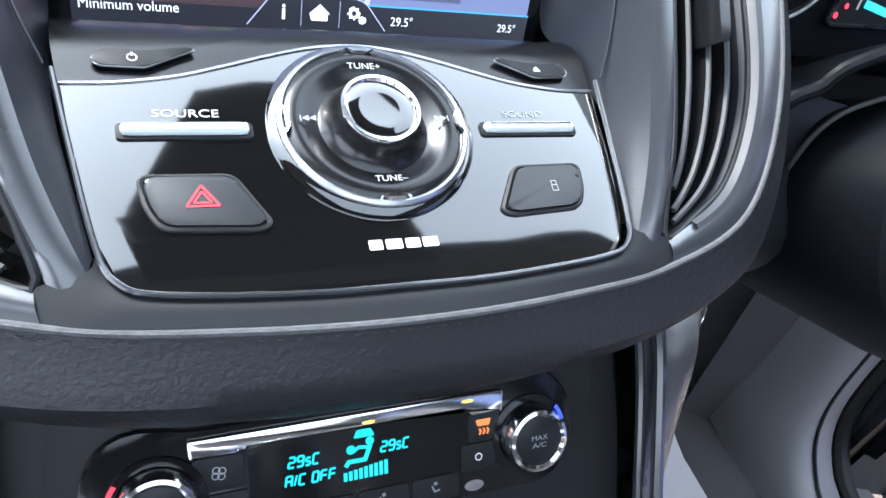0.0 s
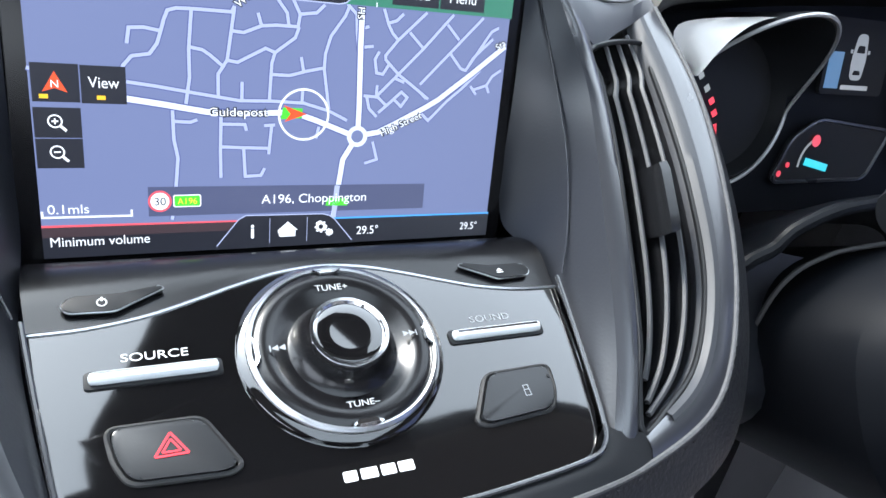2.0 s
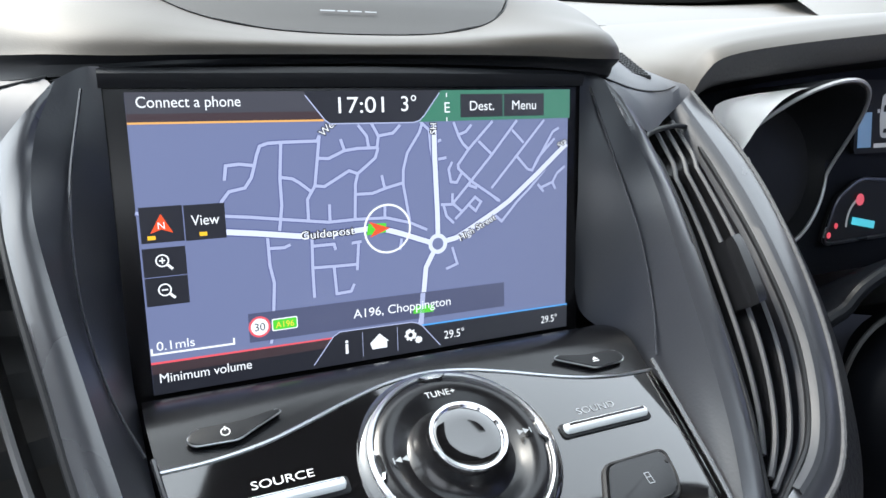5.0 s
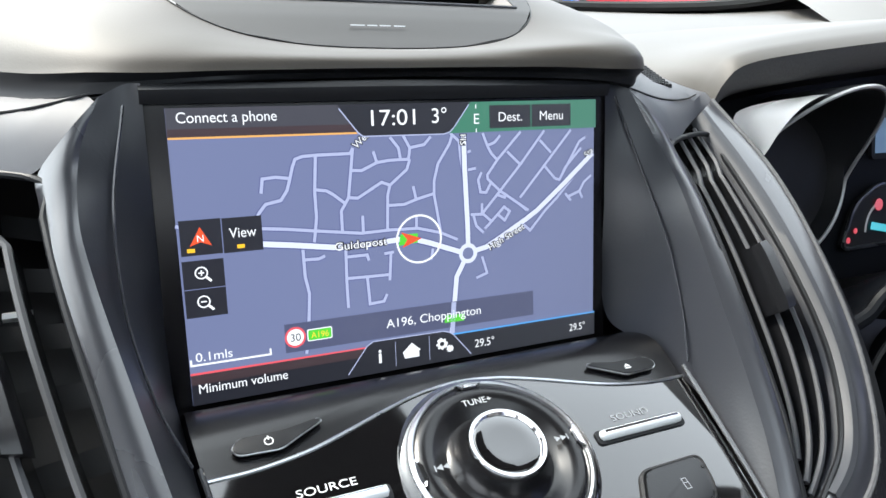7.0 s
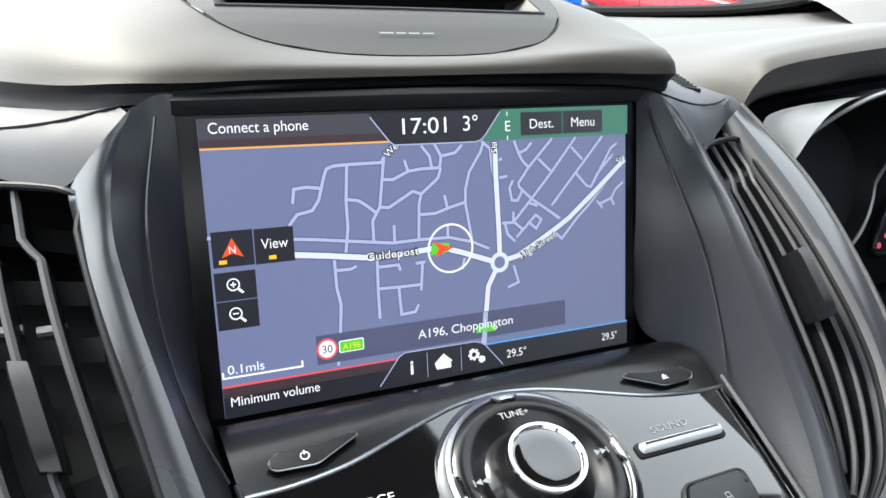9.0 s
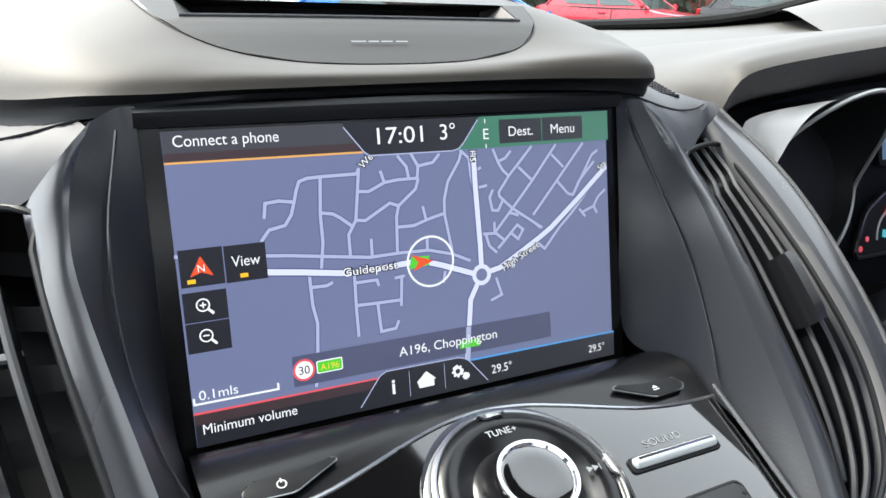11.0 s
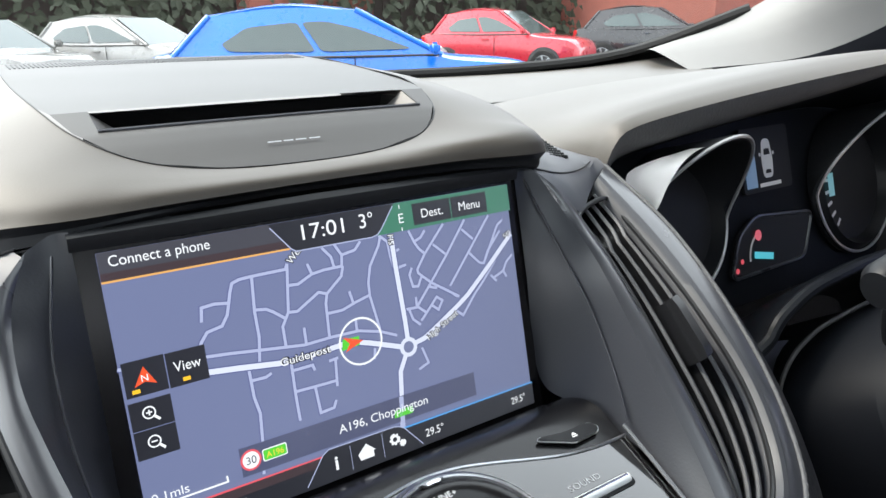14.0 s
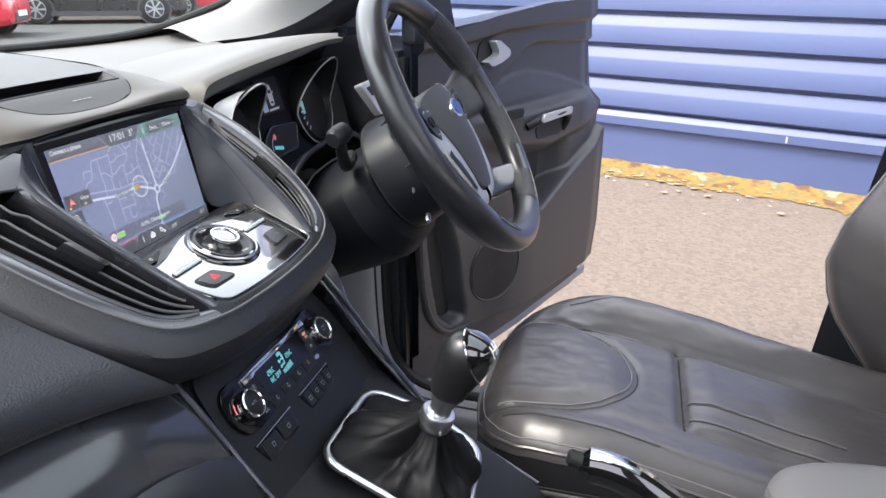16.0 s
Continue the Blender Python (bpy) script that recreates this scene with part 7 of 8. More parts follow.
def door_h(s, z):
    h = 0.045
    # padded band along the window
    h += 0.014 * sstep(belt_z(s) - 0.006, belt_z(s) + 0.010, z)
    on = sstep(0.20, 0.30, s)
    # recessed field under the shoulder, then the sweep swelling into the armrest
    h -= 0.011 * on * (1 - sstep(shoulder_z(s) - 0.007, shoulder_z(s) + 0.003, z))
    h += 0.007 * on * (1 - sstep(sweep_z(s) - 0.010, sweep_z(s) + 0.001, z))
    h += 0.012 * on * (1 - sstep(sweep_z(s) - 0.060, sweep_z(s) - 0.004, z))
    h += 0.036 * sstep(arm_low_z(s) - 0.028, arm_low_z(s) + 0.016, z) * (1 - sstep(0.972, 0.992, z)) * sstep(0.10, 0.30, s) * (1 - 0.80 * sstep(0.58, 0.76, s))
    # hollow of the door bin under the armrest, and the bin's own wall
    lo = bin_z(s)
    h -= 0.050 * sstep(0.355, 0.392, s) * (1 - sstep(0.50, 0.60, s)) * sstep(lo - 0.004, lo + 0.008, z) * (1 - sstep(arm_low_z(s) - 0.034, arm_low_z(s) - 0.020, z))
    h += 0.026 * (1 - sstep(lo - 0.008, lo + 0.004, z)) * sstep(0.10, 0.40, s) * sstep(0.478, 0.500, z)
    h -= 0.012 * sstep(0.90, 1.0, s / max(0.2, door_rear(z)))
    h -= 0.016 * (1 - sstep(0.482, 0.496, z - 0.035 * max(0.0, 0.45 - s)))
    # bottle pocket at the hinge end
    lo = float(np.interp(z, [0.53, 0.575, 0.665, 0.745, 0.82], [0.10, 0.045, 0.022, 0.008, 0.005]))
    hi = float(np.interp(z, [0.53, 0.56, 0.60, 0.70, 0.80], [0.135, 0.138, 0.124, 0.106, 0.068]))
    h -= 0.040 * sstep(lo - 0.010, lo + 0.014, s) * (1 - sstep(hi - 0.016, hi + 0.010, s)) * sstep(0.528, 0.545, z) * (1 - sstep(0.80, 0.83, z))
    return h


rows = []
for i in range(130):
    f = i / 129
    row = []
    for j in range(200):
        g = j / 199
        z = 0.418 + g * (door_top(0.75 * f) - 0.418)
        s = -0.03 + f * (door_rear(z) + 0.03)
        row.append(FDR @ Vector((s, z, door_h(s, z))))
    rows.append(row)
part("trim_panel", grid_bm(rows), DOORTRIM, door, "grained dark grey inner trim", 60)
shell = [(0.0, 0.40), (0.3, 0.39), (0.785, 0.405), (0.80, 0.445), (0.775, 0.5), (0.79, 0.6), (0.81, 0.8), (0.82, 0.95), (0.79, 1.0), (0.772, 1.1), (0.75, 1.21), (0.4, 1.185), (0.0, 1.155)]
part("outer_skin", prism(shell, 0.06, FDR, 0.006, base=-0.055), DOORPAINT, door, "dark painted outer skin")
part("handle_cup", prism(rounded([(0.160, 1.090), (0.240, 1.092), (0.246, 1.136), (0.168, 1.138)], 0.018), 0.004, FDR, base=0.044), BLACK, door, "dark cup behind the handle")
part("handle", prism(rounded([(0.172, 1.098), (0.190, 1.088), (0.228, 1.094), (0.262, 1.106), (0.256, 1.118), (0.214, 1.139), (0.198, 1.137), (0.216, 1.114), (0.206, 1.107)], 0.005), 0.018, FDR, 0.004, base=0.050), SILVER, door, "silver inner door handle")
part("grab_handle", tube(cr([FDR @ Vector(p) for p in ((0.305, 0.950, 0.090), (0.330, 0.962, 0.106), (0.395, 0.968, 0.112), (0.450, 0.968, 0.110), (0.486, 0.950, 0.100), (0.488, 0.918, 0.084))], 24), 0.0105, 12), SATINDARK, door, "curved grab handle")
part("grab_insert", prism(rounded([(0.320, 0.960), (0.462, 0.962), (0.464, 0.978), (0.326, 0.977)], 0.005), 0.006, FDR, 0.002, base=0.116), SPOKESILVER, door, "silver insert of the grab handle")
part("grab_pocket", prism(rounded([(0.350, 0.914), (0.470, 0.910), (0.478, 0.950), (0.345, 0.950)], 0.016), 0.003, FDR, base=0.088), BLACK, door, "pocket under the grab handle")
part("window_switches", prism(rounded([(0.195, 0.975), (0.29, 0.975), (0.29, 0.993), (0.20, 0.995)], 0.006), 0.010, FDR, 0.003, base=0.080), SATINDARK, door, "window switch panel")
part("speaker", grid_bm([[FDR @ Vector((0.240 + k * 0.080 * math.cos(a), 0.628 + k * 0.078 * math.sin(a), door_h(0.240 + k * 0.08 * math.cos(a), 0.628 + k * 0.078 * math.sin(a)) + lift)) for a in np.linspace(0, 2 * math.pi, 48, endpoint=False)] for k, lift in ((0.02, 0.0015), (0.5, 0.0015), (0.93, 0.0015), (0.97, 0.0015), (1.0, -0.002))], closed_v=True), SPEAKER, door, "oval speaker cover")
part("speaker_ring", tube([FDR @ Vector((0.240 + 0.083 * math.cos(a), 0.628 + 0.081 * math.sin(a), door_h(0.240 + 0.083 * math.cos(a), 0.628 + 0.081 * math.sin(a)) + 0.0008)) for a in np.linspace(0, 2 * math.pi, 48, endpoint=False)], 0.0022, 6, closed=True), DOORTRIM, door)
# Black plate added at the pocket's floor in place of its shade.
part("pocket_shade", prism([(0.012, 0.82), (0.066, 0.80), (0.107, 0.70), (0.120, 0.60), (0.145, 0.545), (0.118, 0.533), (0.050, 0.572), (0.024, 0.665)], 0.003, FDR, base=0.0065), BLACK, door, "black plate for the shade in the bottle pocket")
part("pocket_frame", tube(cr([FDR @ Vector(p) for p in ((-0.030, 0.80, 0.045), (-0.022, 0.68, 0.046), (0.004, 0.590, 0.048), (0.060, 0.532, 0.048), (0.130, 0.516, 0.047), (0.21, 0.512, 0.046))], 30), np.r_[np.linspace(0.009, 0.007, 20), np.linspace(0.007, 0.001, 10)], 8), DOORTRIM, door, "rounded frame of the bottle pocket")
part("painted_edge", prism([(0.05, 0.418), (0.40, 0.411), (0.795, 0.424), (0.802, 0.447), (0.40, 0.432), (0.05, 0.437)], 0.008, FDR, 0.002, base=0.030), mat("door_lower_paint", (0.16, 0.18, 0.23), 0.35, coat=0.3), door, "painted lower door edge")
# A black sheet lies in the bin's hollow to darken it as shade would.
part("bin_shade", prism(rounded([(0.392, 0.742), (0.44, 0.752), (0.50, 0.772), (0.51, 0.858), (0.40, 0.862)], 0.020), 0.002, FDR, base=0.012), BLACK, door, "black sheet for the shade in the door bin")
part("mirror_sail", prism(rounded([(-0.02, 1.14), (0.11, 1.155), (0.08, 1.25), (-0.02, 1.34)], 0.01), 0.03, FDR, 0.006, base=0.0), PLAINDARK, door, "dark mirror corner trim")
part("window_frame", tube(cr([FDR @ Vector(p) for p in ((0.0, 1.28, 0.0), (0.13, 1.45, 0.0), (0.30, 1.60, -0.03), (0.52, 1.655, -0.05), (0.72, 1.655, -0.05), (0.77, 1.62, -0.05), (0.755, 1.4, -0.02), (0.74, 1.19, 0.0))], 50), 0.024, 10), PLAINDARK, door, "dark window frame")
pane = part("pane", grid_bm([[FDR @ Vector(p) for p in ((0.08, 1.165, 0.005), (0.10, 1.30, 0.0), (0.12, 1.43, 0.0))], [FDR @ Vector(p) for p in ((0.35, 1.18, 0.005), (0.35, 1.40, 0.0), (0.35, 1.60, -0.03))], [FDR @ Vector(p) for p in ((0.73, 1.20, 0.005), (0.74, 1.40, -0.01), (0.74, 1.64, -0.045))]]), GLASS, door, "clear window pane")
pane.visible_shadow = False
part("door_mirror", box(-0.09, 1.14, -0.20, 0.05, 1.30, -0.07, 0.03, 4, FDR), DOORPAINT, door, "dark door mirror")


# ---- the car's shell ----
shell_thing = thing("car_shell", "car cabin shell with pale roof lining and windscreen", "car body", (0, -0.5, 0.3), kind="structure")
GLASS_EDGE = [(-0.70, 0.30, 1.216), (-0.62, 0.42, 1.165), (-0.5, 0.53, 1.146), (-0.3, 0.64, 1.139), (0.0, 0.70, 1.134), (0.3, 0.64, 1.139), (0.5, 0.53, 1.146), (0.62, 0.42, 1.165), (0.70, 0.30, 1.216)]
HEADER = [(-0.58, -0.22, 1.50), (-0.53, -0.19, 1.512), (-0.42, -0.165, 1.523), (-0.25, -0.145, 1.532), (0.0, -0.135, 1.536), (0.25, -0.145, 1.532), (0.42, -0.165, 1.523), (0.53, -0.19, 1.512), (0.58, -0.22, 1.50)]
ws = part("windscreen", patch([GLASS_EDGE, [tuple((np.array(a) + np.array(b)) / 2 + np.array((0, 0.03, 0.03))) for a, b in zip(GLASS_EDGE, HEADER)], HEADER], 40, 14), GLASS, shell_thing, "clear windscreen")
ws.visible_shadow = False
part("windscreen_seal", tube(cr(GLASS_EDGE, 80), 0.0065, 8), RUBBER, shell_thing, "black windscreen seal")
part("scuttle", patch([[(x, y + 0.005, z - 0.004) for x, y, z in GLASS_EDGE], [(x * 1.02, y + 0.10, z - 0.05) for x, y, z in GLASS_EDGE], [(x * 1.02, y + 0.12, 0.95) for x, y, z in GLASS_EDGE]], 40, 8), RUBBER, shell_thing)
for s in (-1, 1):
    edge = [(s * 0.635, 0.405, 1.166), (s * 0.70, 0.30, 1.216), (s * 0.672, 0.10, 1.32), (s * 0.63, -0.06, 1.42), (s * 0.585, -0.21, 1.498)]
    inner = [(s * 0.575, 0.285, 1.150), (s * 0.685, 0.185, 1.172), (s * 0.70, 0.02, 1.27), (s * 0.665, -0.13, 1.385), (s * 0.615, -0.27, 1.48)]
    midp = [tuple((np.array(a) + np.array(b)) / 2 + np.array((-s * 0.02, 0, 0.012))) for a, b in zip(edge, inner)]
    part("pillar_trim", patch([edge, midp, inner], 40, 8), PILLAR, shell_thing, "pale windscreen pillar trim")
    outer = [(s * 0.72, 0.26, 1.10), (s * 0.745, 0.15, 1.15), (s * 0.755, -0.02, 1.25), (s * 0.72, -0.17, 1.37), (s * 0.665, -0.31, 1.47)]
    part("pillar_seal", patch([inner, [tuple((np.array(a) + np.array(b)) / 2 + np.array((-s * 0.004, -0.012, 0))) for a, b in zip(inner, outer)], outer], 40, 6), PLAINDARK, shell_thing, "dark door seal along the pillar")
    part("scuttle_side", box(s * 0.70 - 0.03, 0.16, 0.40, s * 0.70 + 0.05, 0.62, 1.14, 0.01), PLAINDARK, shell_thing)
# roof lining with a glass panel


def roof_z(x, y):
    return 1.545 + 0.055 * sstep(-0.14, -0.7, y) - 0.09 * (x / 0.6) ** 2 - 0.03 * sstep(-1.6, -2.5, y)


def roof_piece(x0, x1, y0, y1, up=0.0, kx=14, ky=14):
    return grid_bm([[(x, y, roof_z(x, y) + up) for x in np.linspace(x0, x1, kx)] for y in np.linspace(y0, y1, ky)])


SRX0, SRX1, SRY0, SRY1 = -0.40, 0.40, -0.32, -1.30
part("roof_lining", join(roof_piece(-0.60, 0.60, -0.14, SRY0), roof_piece(-0.60, 0.60, SRY1, -2.5), roof_piece(-0.60, SRX0, SRY0, SRY1), roof_piece(SRX1, 0.60, SRY0, SRY1)), LINING, shell_thing, "pale cloth roof lining")
part("roof_skin", join(roof_piece(-0.66, 0.66, -0.12, SRY0, 0.05), roof_piece(-0.66, 0.66, SRY1, -2.55, 0.05), roof_piece(-0.66, SRX0, SRY0, SRY1, 0.05), roof_piece(SRX1, 0.66, SRY0, SRY1, 0.05)), DOORPAINT, shell_thing)
rg = part("roof_glass", roof_piece(SRX0, SRX1, SRY0, SRY1, 0.045), TINT, shell_thing, "tinted glass roof panel")
rg.visible_shadow = False
SILLTRIM = mat("sill_plastic", (0.17, 0.16, 0.165), 0.5, grain=0.2, scale=900, vary=0.15)
part("floor_pan", box(-0.74, -2.5, 0.36, 0.74, 0.55, 0.42), CARPET, shell_thing, "dark carpeted floor")
part("paper_mat", grid_bm([[(x, y, 0.4245 + 0.003 * noise.noise((x * 9, y * 9, 0)) + max(0.0, y - 0.06) * 0.5) for y in np.linspace(-0.22, 0.10, 14)] for x in np.linspace(0.20, 0.555, 16)]), mat("mat_paper", (0.62, 0.61, 0.62), 0.8, vary=0.06), shell_thing, "pale paper mat on the floor")
part("bulkhead", box(-0.74, 0.50, 0.40, 0.74, 0.55, 1.10), PLAINDARK, shell_thing)
part("footwell_liner", patch([[(0.14, 0.12, 0.85), (0.45, 0.14, 0.85), (0.74, 0.12, 0.85)], [(0.14, 0.30, 0.65), (0.45, 0.33, 0.65), (0.74, 0.30, 0.65)], [(0.14, 0.22, 0.42), (0.45, 0.2, 0.42), (0.74, 0.2, 0.42)]], 12, 10), CARPET, shell_thing)
for s in (-1, 1):
    part("sill", box(s * 0.765 - 0.05, -2.5, 0.30, s * 0.765 + 0.05, 0.30, 0.425, 0.015), SILLTRIM, shell_thing, "dark door sill")
    part("roof_rail", tube(cr([(s * 0.60, -0.24, 1.485), (s * 0.61, -0.6, 1.53), (s * 0.61, -1.2, 1.54), (s * 0.60, -2.0, 1.51), (s * 0.58, -2.5, 1.45)], 30), 0.03, 10), LINING, shell_thing)
    part("rear_pillar", patch([[(s * 0.62, -0.90, 1.52), (s * 0.73, -0.835, 1.1), (s * 0.76, -0.770, 0.45)], [(s * 0.64, -0.95, 1.50), (s * 0.715, -0.90, 1.1), (s * 0.73, -0.86, 0.45)], [(s * 0.62, -1.14, 1.52), (s * 0.73, -1.16, 1.1), (s * 0.76, -1.16, 0.45)]], 14, 4), PILLAR if s < 0 else PLAINDARK, shell_thing)
    part("rear_side", patch([[(s * 0.73, -1.15, 1.08), (s * 0.72, -1.8, 1.10), (s * 0.68, -2.5, 1.14)], [(s * 0.75, -1.15, 0.75), (s * 0.75, -1.8, 0.75), (s * 0.72, -2.5, 0.75)], [(s * 0.75, -1.15, 0.4), (s * 0.75, -1.8, 0.4), (s * 0.74, -2.5, 0.4)]], 12, 8), DOORTRIM, shell_thing)
part("near_door", patch([[(-0.74, 0.18, 1.12), (-0.745, -0.4, 1.11), (-0.73, -1.02, 1.10)], [(-0.71, 0.18, 0.95), (-0.70, -0.4, 0.95), (-0.70, -1.02, 0.95)], [(-0.75, 0.18, 0.75), (-0.74, -0.4, 0.75), (-0.75, -1.02, 0.75)], [(-0.76, 0.18, 0.42), (-0.75, -0.4, 0.42), (-0.76, -1.02, 0.42)]], 20, 14), DOORTRIM, shell_thing, "dark inner trim of the closed door")
part("tailgate", patch([[(-0.70, -2.48, 1.10), (0, -2.55, 1.12), (0.70, -2.48, 1.10)], [(-0.72, -2.5, 0.4), (0, -2.55, 0.4), (0.72, -2.5, 0.4)]], 10, 6), DOORTRIM, shell_thing)
for s in (-0.36, 0.36):
    part("rear_bench", box(s - 0.34, -1.75, 0.45, s + 0.34, -1.25, 0.72, 0.06, 4), SEATHIDE, shell_thing)
    part("rear_back", box(s - 0.34, -1.92, 0.60, s + 0.34, -1.74, 1.25, 0.06, 4), SEATHIDE, shell_thing)
KICKTRIM = mat("kick_plastic", (0.22, 0.215, 0.225), 0.5, grain=0.2, scale=900, vary=0.15)
OPENING = [(0.735, 0.036, 0.93), (0.735, 0.032, 0.80), (0.735, 0.028, 0.62), (0.735, 0.016, 0.525), (0.735, -0.016, 0.470), (0.735, -0.070, 0.440), (0.735, -0.20, 0.430), (0.735, -0.50, 0.430), (0.735, -0.90, 0.430)]
part("kick_panel", patch([
    [(x - 0.010, y, z) for x, y, z in OPENING],
    [(0.708, 0.034, 0.93), (0.708, 0.030, 0.80), (0.708, 0.024, 0.62), (0.706, 0.012, 0.53), (0.702, -0.020, 0.478), (0.698, -0.074, 0.450), (0.696, -0.20, 0.442), (0.696, -0.50, 0.442), (0.696, -0.90, 0.442)],
    [(0.672, 0.052, 0.93), (0.670, 0.048, 0.80), (0.668, 0.042, 0.62), (0.664, 0.026, 0.53), (0.660, -0.012, 0.478), (0.656, -0.072, 0.448), (0.654, -0.20, 0.440), (0.654, -0.50, 0.440), (0.654, -0.90, 0.440)],
    [(0.654, 0.16, 0.93), (0.650, 0.15, 0.80), (0.646, 0.14, 0.62), (0.642, 0.12, 0.52), (0.640, 0.04, 0.455), (0.638, -0.05, 0.424), (0.638, -0.20, 0.418), (0.638, -0.50, 0.418), (0.638, -0.90, 0.418)],
    [(0.650, 0.30, 0.93), (0.646, 0.30, 0.80), (0.642, 0.30, 0.62), (0.638, 0.28, 0.50), (0.634, 0.12, 0.43), (0.630, -0.03, 0.415), (0.630, -0.20, 0.412), (0.630, -0.50, 0.412), (0.630, -0.90, 0.412)]], 70, 26), KICKTRIM, shell_thing, "grey kick panel curving into the sill trim")
part("kick_groove", tube(cr([(0.690, 0.0345, 0.95), (0.689, 0.031, 0.80), (0.688, 0.026, 0.62), (0.685, 0.012, 0.532), (0.681, -0.023, 0.481), (0.677, -0.078, 0.4525), (0.675, -0.20, 0.4445), (0.675, -0.60, 0.4445)], 60), 0.0022, 6), BLACK, shell_thing)
part("door_rubber", tube(cr([(0.755, -0.02, 1.25), (0.745, 0.05, 1.10)] + [(x + 0.004, y, z) for x, y, z in OPENING], 80), 0.012, 10), RUBBER, shell_thing, "door opening seal")
part("hinge_post", patch([[(0.60, 0.16, 1.12), (0.60, 0.14, 0.75), (0.60, 0.12, 0.40)], [(0.70, 0.10, 1.13), (0.70, 0.08, 0.75), (0.70, 0.06, 0.40)], [(0.78, 0.09, 1.13), (0.78, 0.07, 0.75), (0.78, 0.05, 0.40)], [(0.84, 0.16, 1.13), (0.84, 0.14, 0.75), (0.84, 0.12, 0.36)]], 20, 14), CARPET, shell_thing, "dark grey trim of the hinge post")

part("hinge_face", box(0.745, -0.012, 0.37, 0.83, 0.10, 1.13, 0.012), PLAINDARK, shell_thing, "dark hinge face of the door opening")

# rear-view mirror and its sensor housing on the glass
rvm = thing("rear_view_mirror", "black interior mirror on a sensor housing at the windscreen top", "mirror", (0.03, -0.02, 1.45))
part("sensor_housing", patch([
    [(-0.11, -0.150, 1.522), (0.05, -0.155, 1.512), (0.23, -0.150, 1.522)],
    [(-0.097, -0.060, 1.492), (0.05, -0.065, 1.468), (0.195, -0.060, 1.492)],
    [(-0.055, 0.020, 1.457), (0.05, 0.012, 1.434), (0.145, 0.020, 1.457)],
    [(-0.020, 0.085, 1.427), (0.045, 0.085, 1.415), (0.105, 0.085, 1.427)]], 16, 16), PLAINDARK, rvm, "black sensor housing")
part("stem", tube([(0.03, -0.03, 1.475), (0.03, -0.045, 1.445), (0.03, -0.055, 1.425)], 0.012, 12), SATINDARK, rvm)
FMR = Matrix.Translation((0.03, -0.062, 1.418)) @ Matrix.Rotation(radians(12), 4, "Z") @ Matrix.Rotation(radians(82), 4, "X")
part("mirror_head", prism(rounded([(-0.125, -0.030), (0.125, -0.030), (0.120, 0.034), (-0.120, 0.034)], 0.022, 6), 0.034, FMR, 0.006, base=-0.030), SATINDARK, rvm, "black mirror shell")
part("mirror_glass", flat(rounded([(-0.119, -0.026), (0.119, -0.026), (0.114, 0.030), (-0.114, 0.030)], 0.02, 6), 0.0046, FMR), CHROME, rvm, "mirror glass")


# ---- outside: yard, wall, parked cars ----
def ground_mat():
    m = mat("worn_tarmac", (0.150, 0.112, 0.085), 0.9, grain=0.5, scale=60, vary=0.10, vscale=0.8)
    n, l = m.node_tree.nodes, m.node_tree.links
    b = n["Principled BSDF"]
    src = b.inputs["Base Color"].links[0].from_socket
    tc = n.new("ShaderNodeTexCoord")
    sp = n.new("ShaderNodeTexVoronoi")
    sp.inputs["Scale"].default_value = 55
    l.new(tc.outputs["Object"], sp.inputs["Vector"])
    mul = n.new("ShaderNodeMix")
    mul.data_type, mul.blend_type = "RGBA", "OVERLAY"
    mul.inputs[0].default_value = 0.22
    l.new(src, mul.inputs[6])
    bw = n.new("ShaderNodeRGBToBW")
    l.new(sp.outputs["Color"], bw.inputs[0])
    l.new(bw.outputs[0], mul.inputs[7])
    hs = n.new("ShaderNodeHueSaturation")
    hs.inputs["Saturation"].default_value = 0.8
    l.new(mul.outputs[2], hs.inputs["Color"])
    l.new(hs.outputs[0], b.inputs["Base Color"])
    return m


bm = bmesh.new()
bmesh.ops.create_grid(bm, x_segments=60, y_segments=60, size=400)
ground = solo("ground", bm, ground_mat(), "pale worn tarmac of a yard", "ground", kind="structure")

ASPHALT = mat("asphalt", (0.055, 0.056, 0.055), 0.85, grain=0.5, scale=80, vary=0.25, vscale=0.7)
solo("car_park", grid_bm([[(x, y, 0.006) for y in np.linspace(3.2 + 0.25 * max(0.0, x), 22.5, 12)] for x in np.linspace(-20, 24, 24)]), ASPHALT, "dark asphalt where the cars are parked", "road", kind="structure")
WALL = mat("blue_sheet", (0.062, 0.083, 0.180), 0.42, grain=0.1, scale=40, vary=0.07, vscale=1.5, spec=0.5)
W0, WD = Vector((4.455, -0.955, 0)), Vector((-0.314, -0.9494, 0)).normalized()
WNRM = Vector((WD.y, -WD.x, 0))
if WNRM.dot(Vector((0, 0, 0)) - W0) < 0:
    WNRM = -WNRM
WS0 = -4.2
# plain plinth, then lapped boards: a shadow gap, a sloping shoulder, a ridge and an upright face
prof = [(0.0, 0.0), (0.292, 0.0), (0.294, 0.038), (0.300, 0.041), (0.352, 0.041), (0.362, 0.036), (0.392, 0.012), (0.396, -0.020), (0.414, -0.020)]
z = 0.414
for k in range(18):
    prof += [(z + 0.002, 0.034), (z + 0.008, 0.039), (z + 0.112, 0.041), (z + 0.124, 0.036), (z + 0.186, 0.008), (z + 0.190, -0.020), (z + 0.212, -0.020)]
    z += 0.212
rows = []
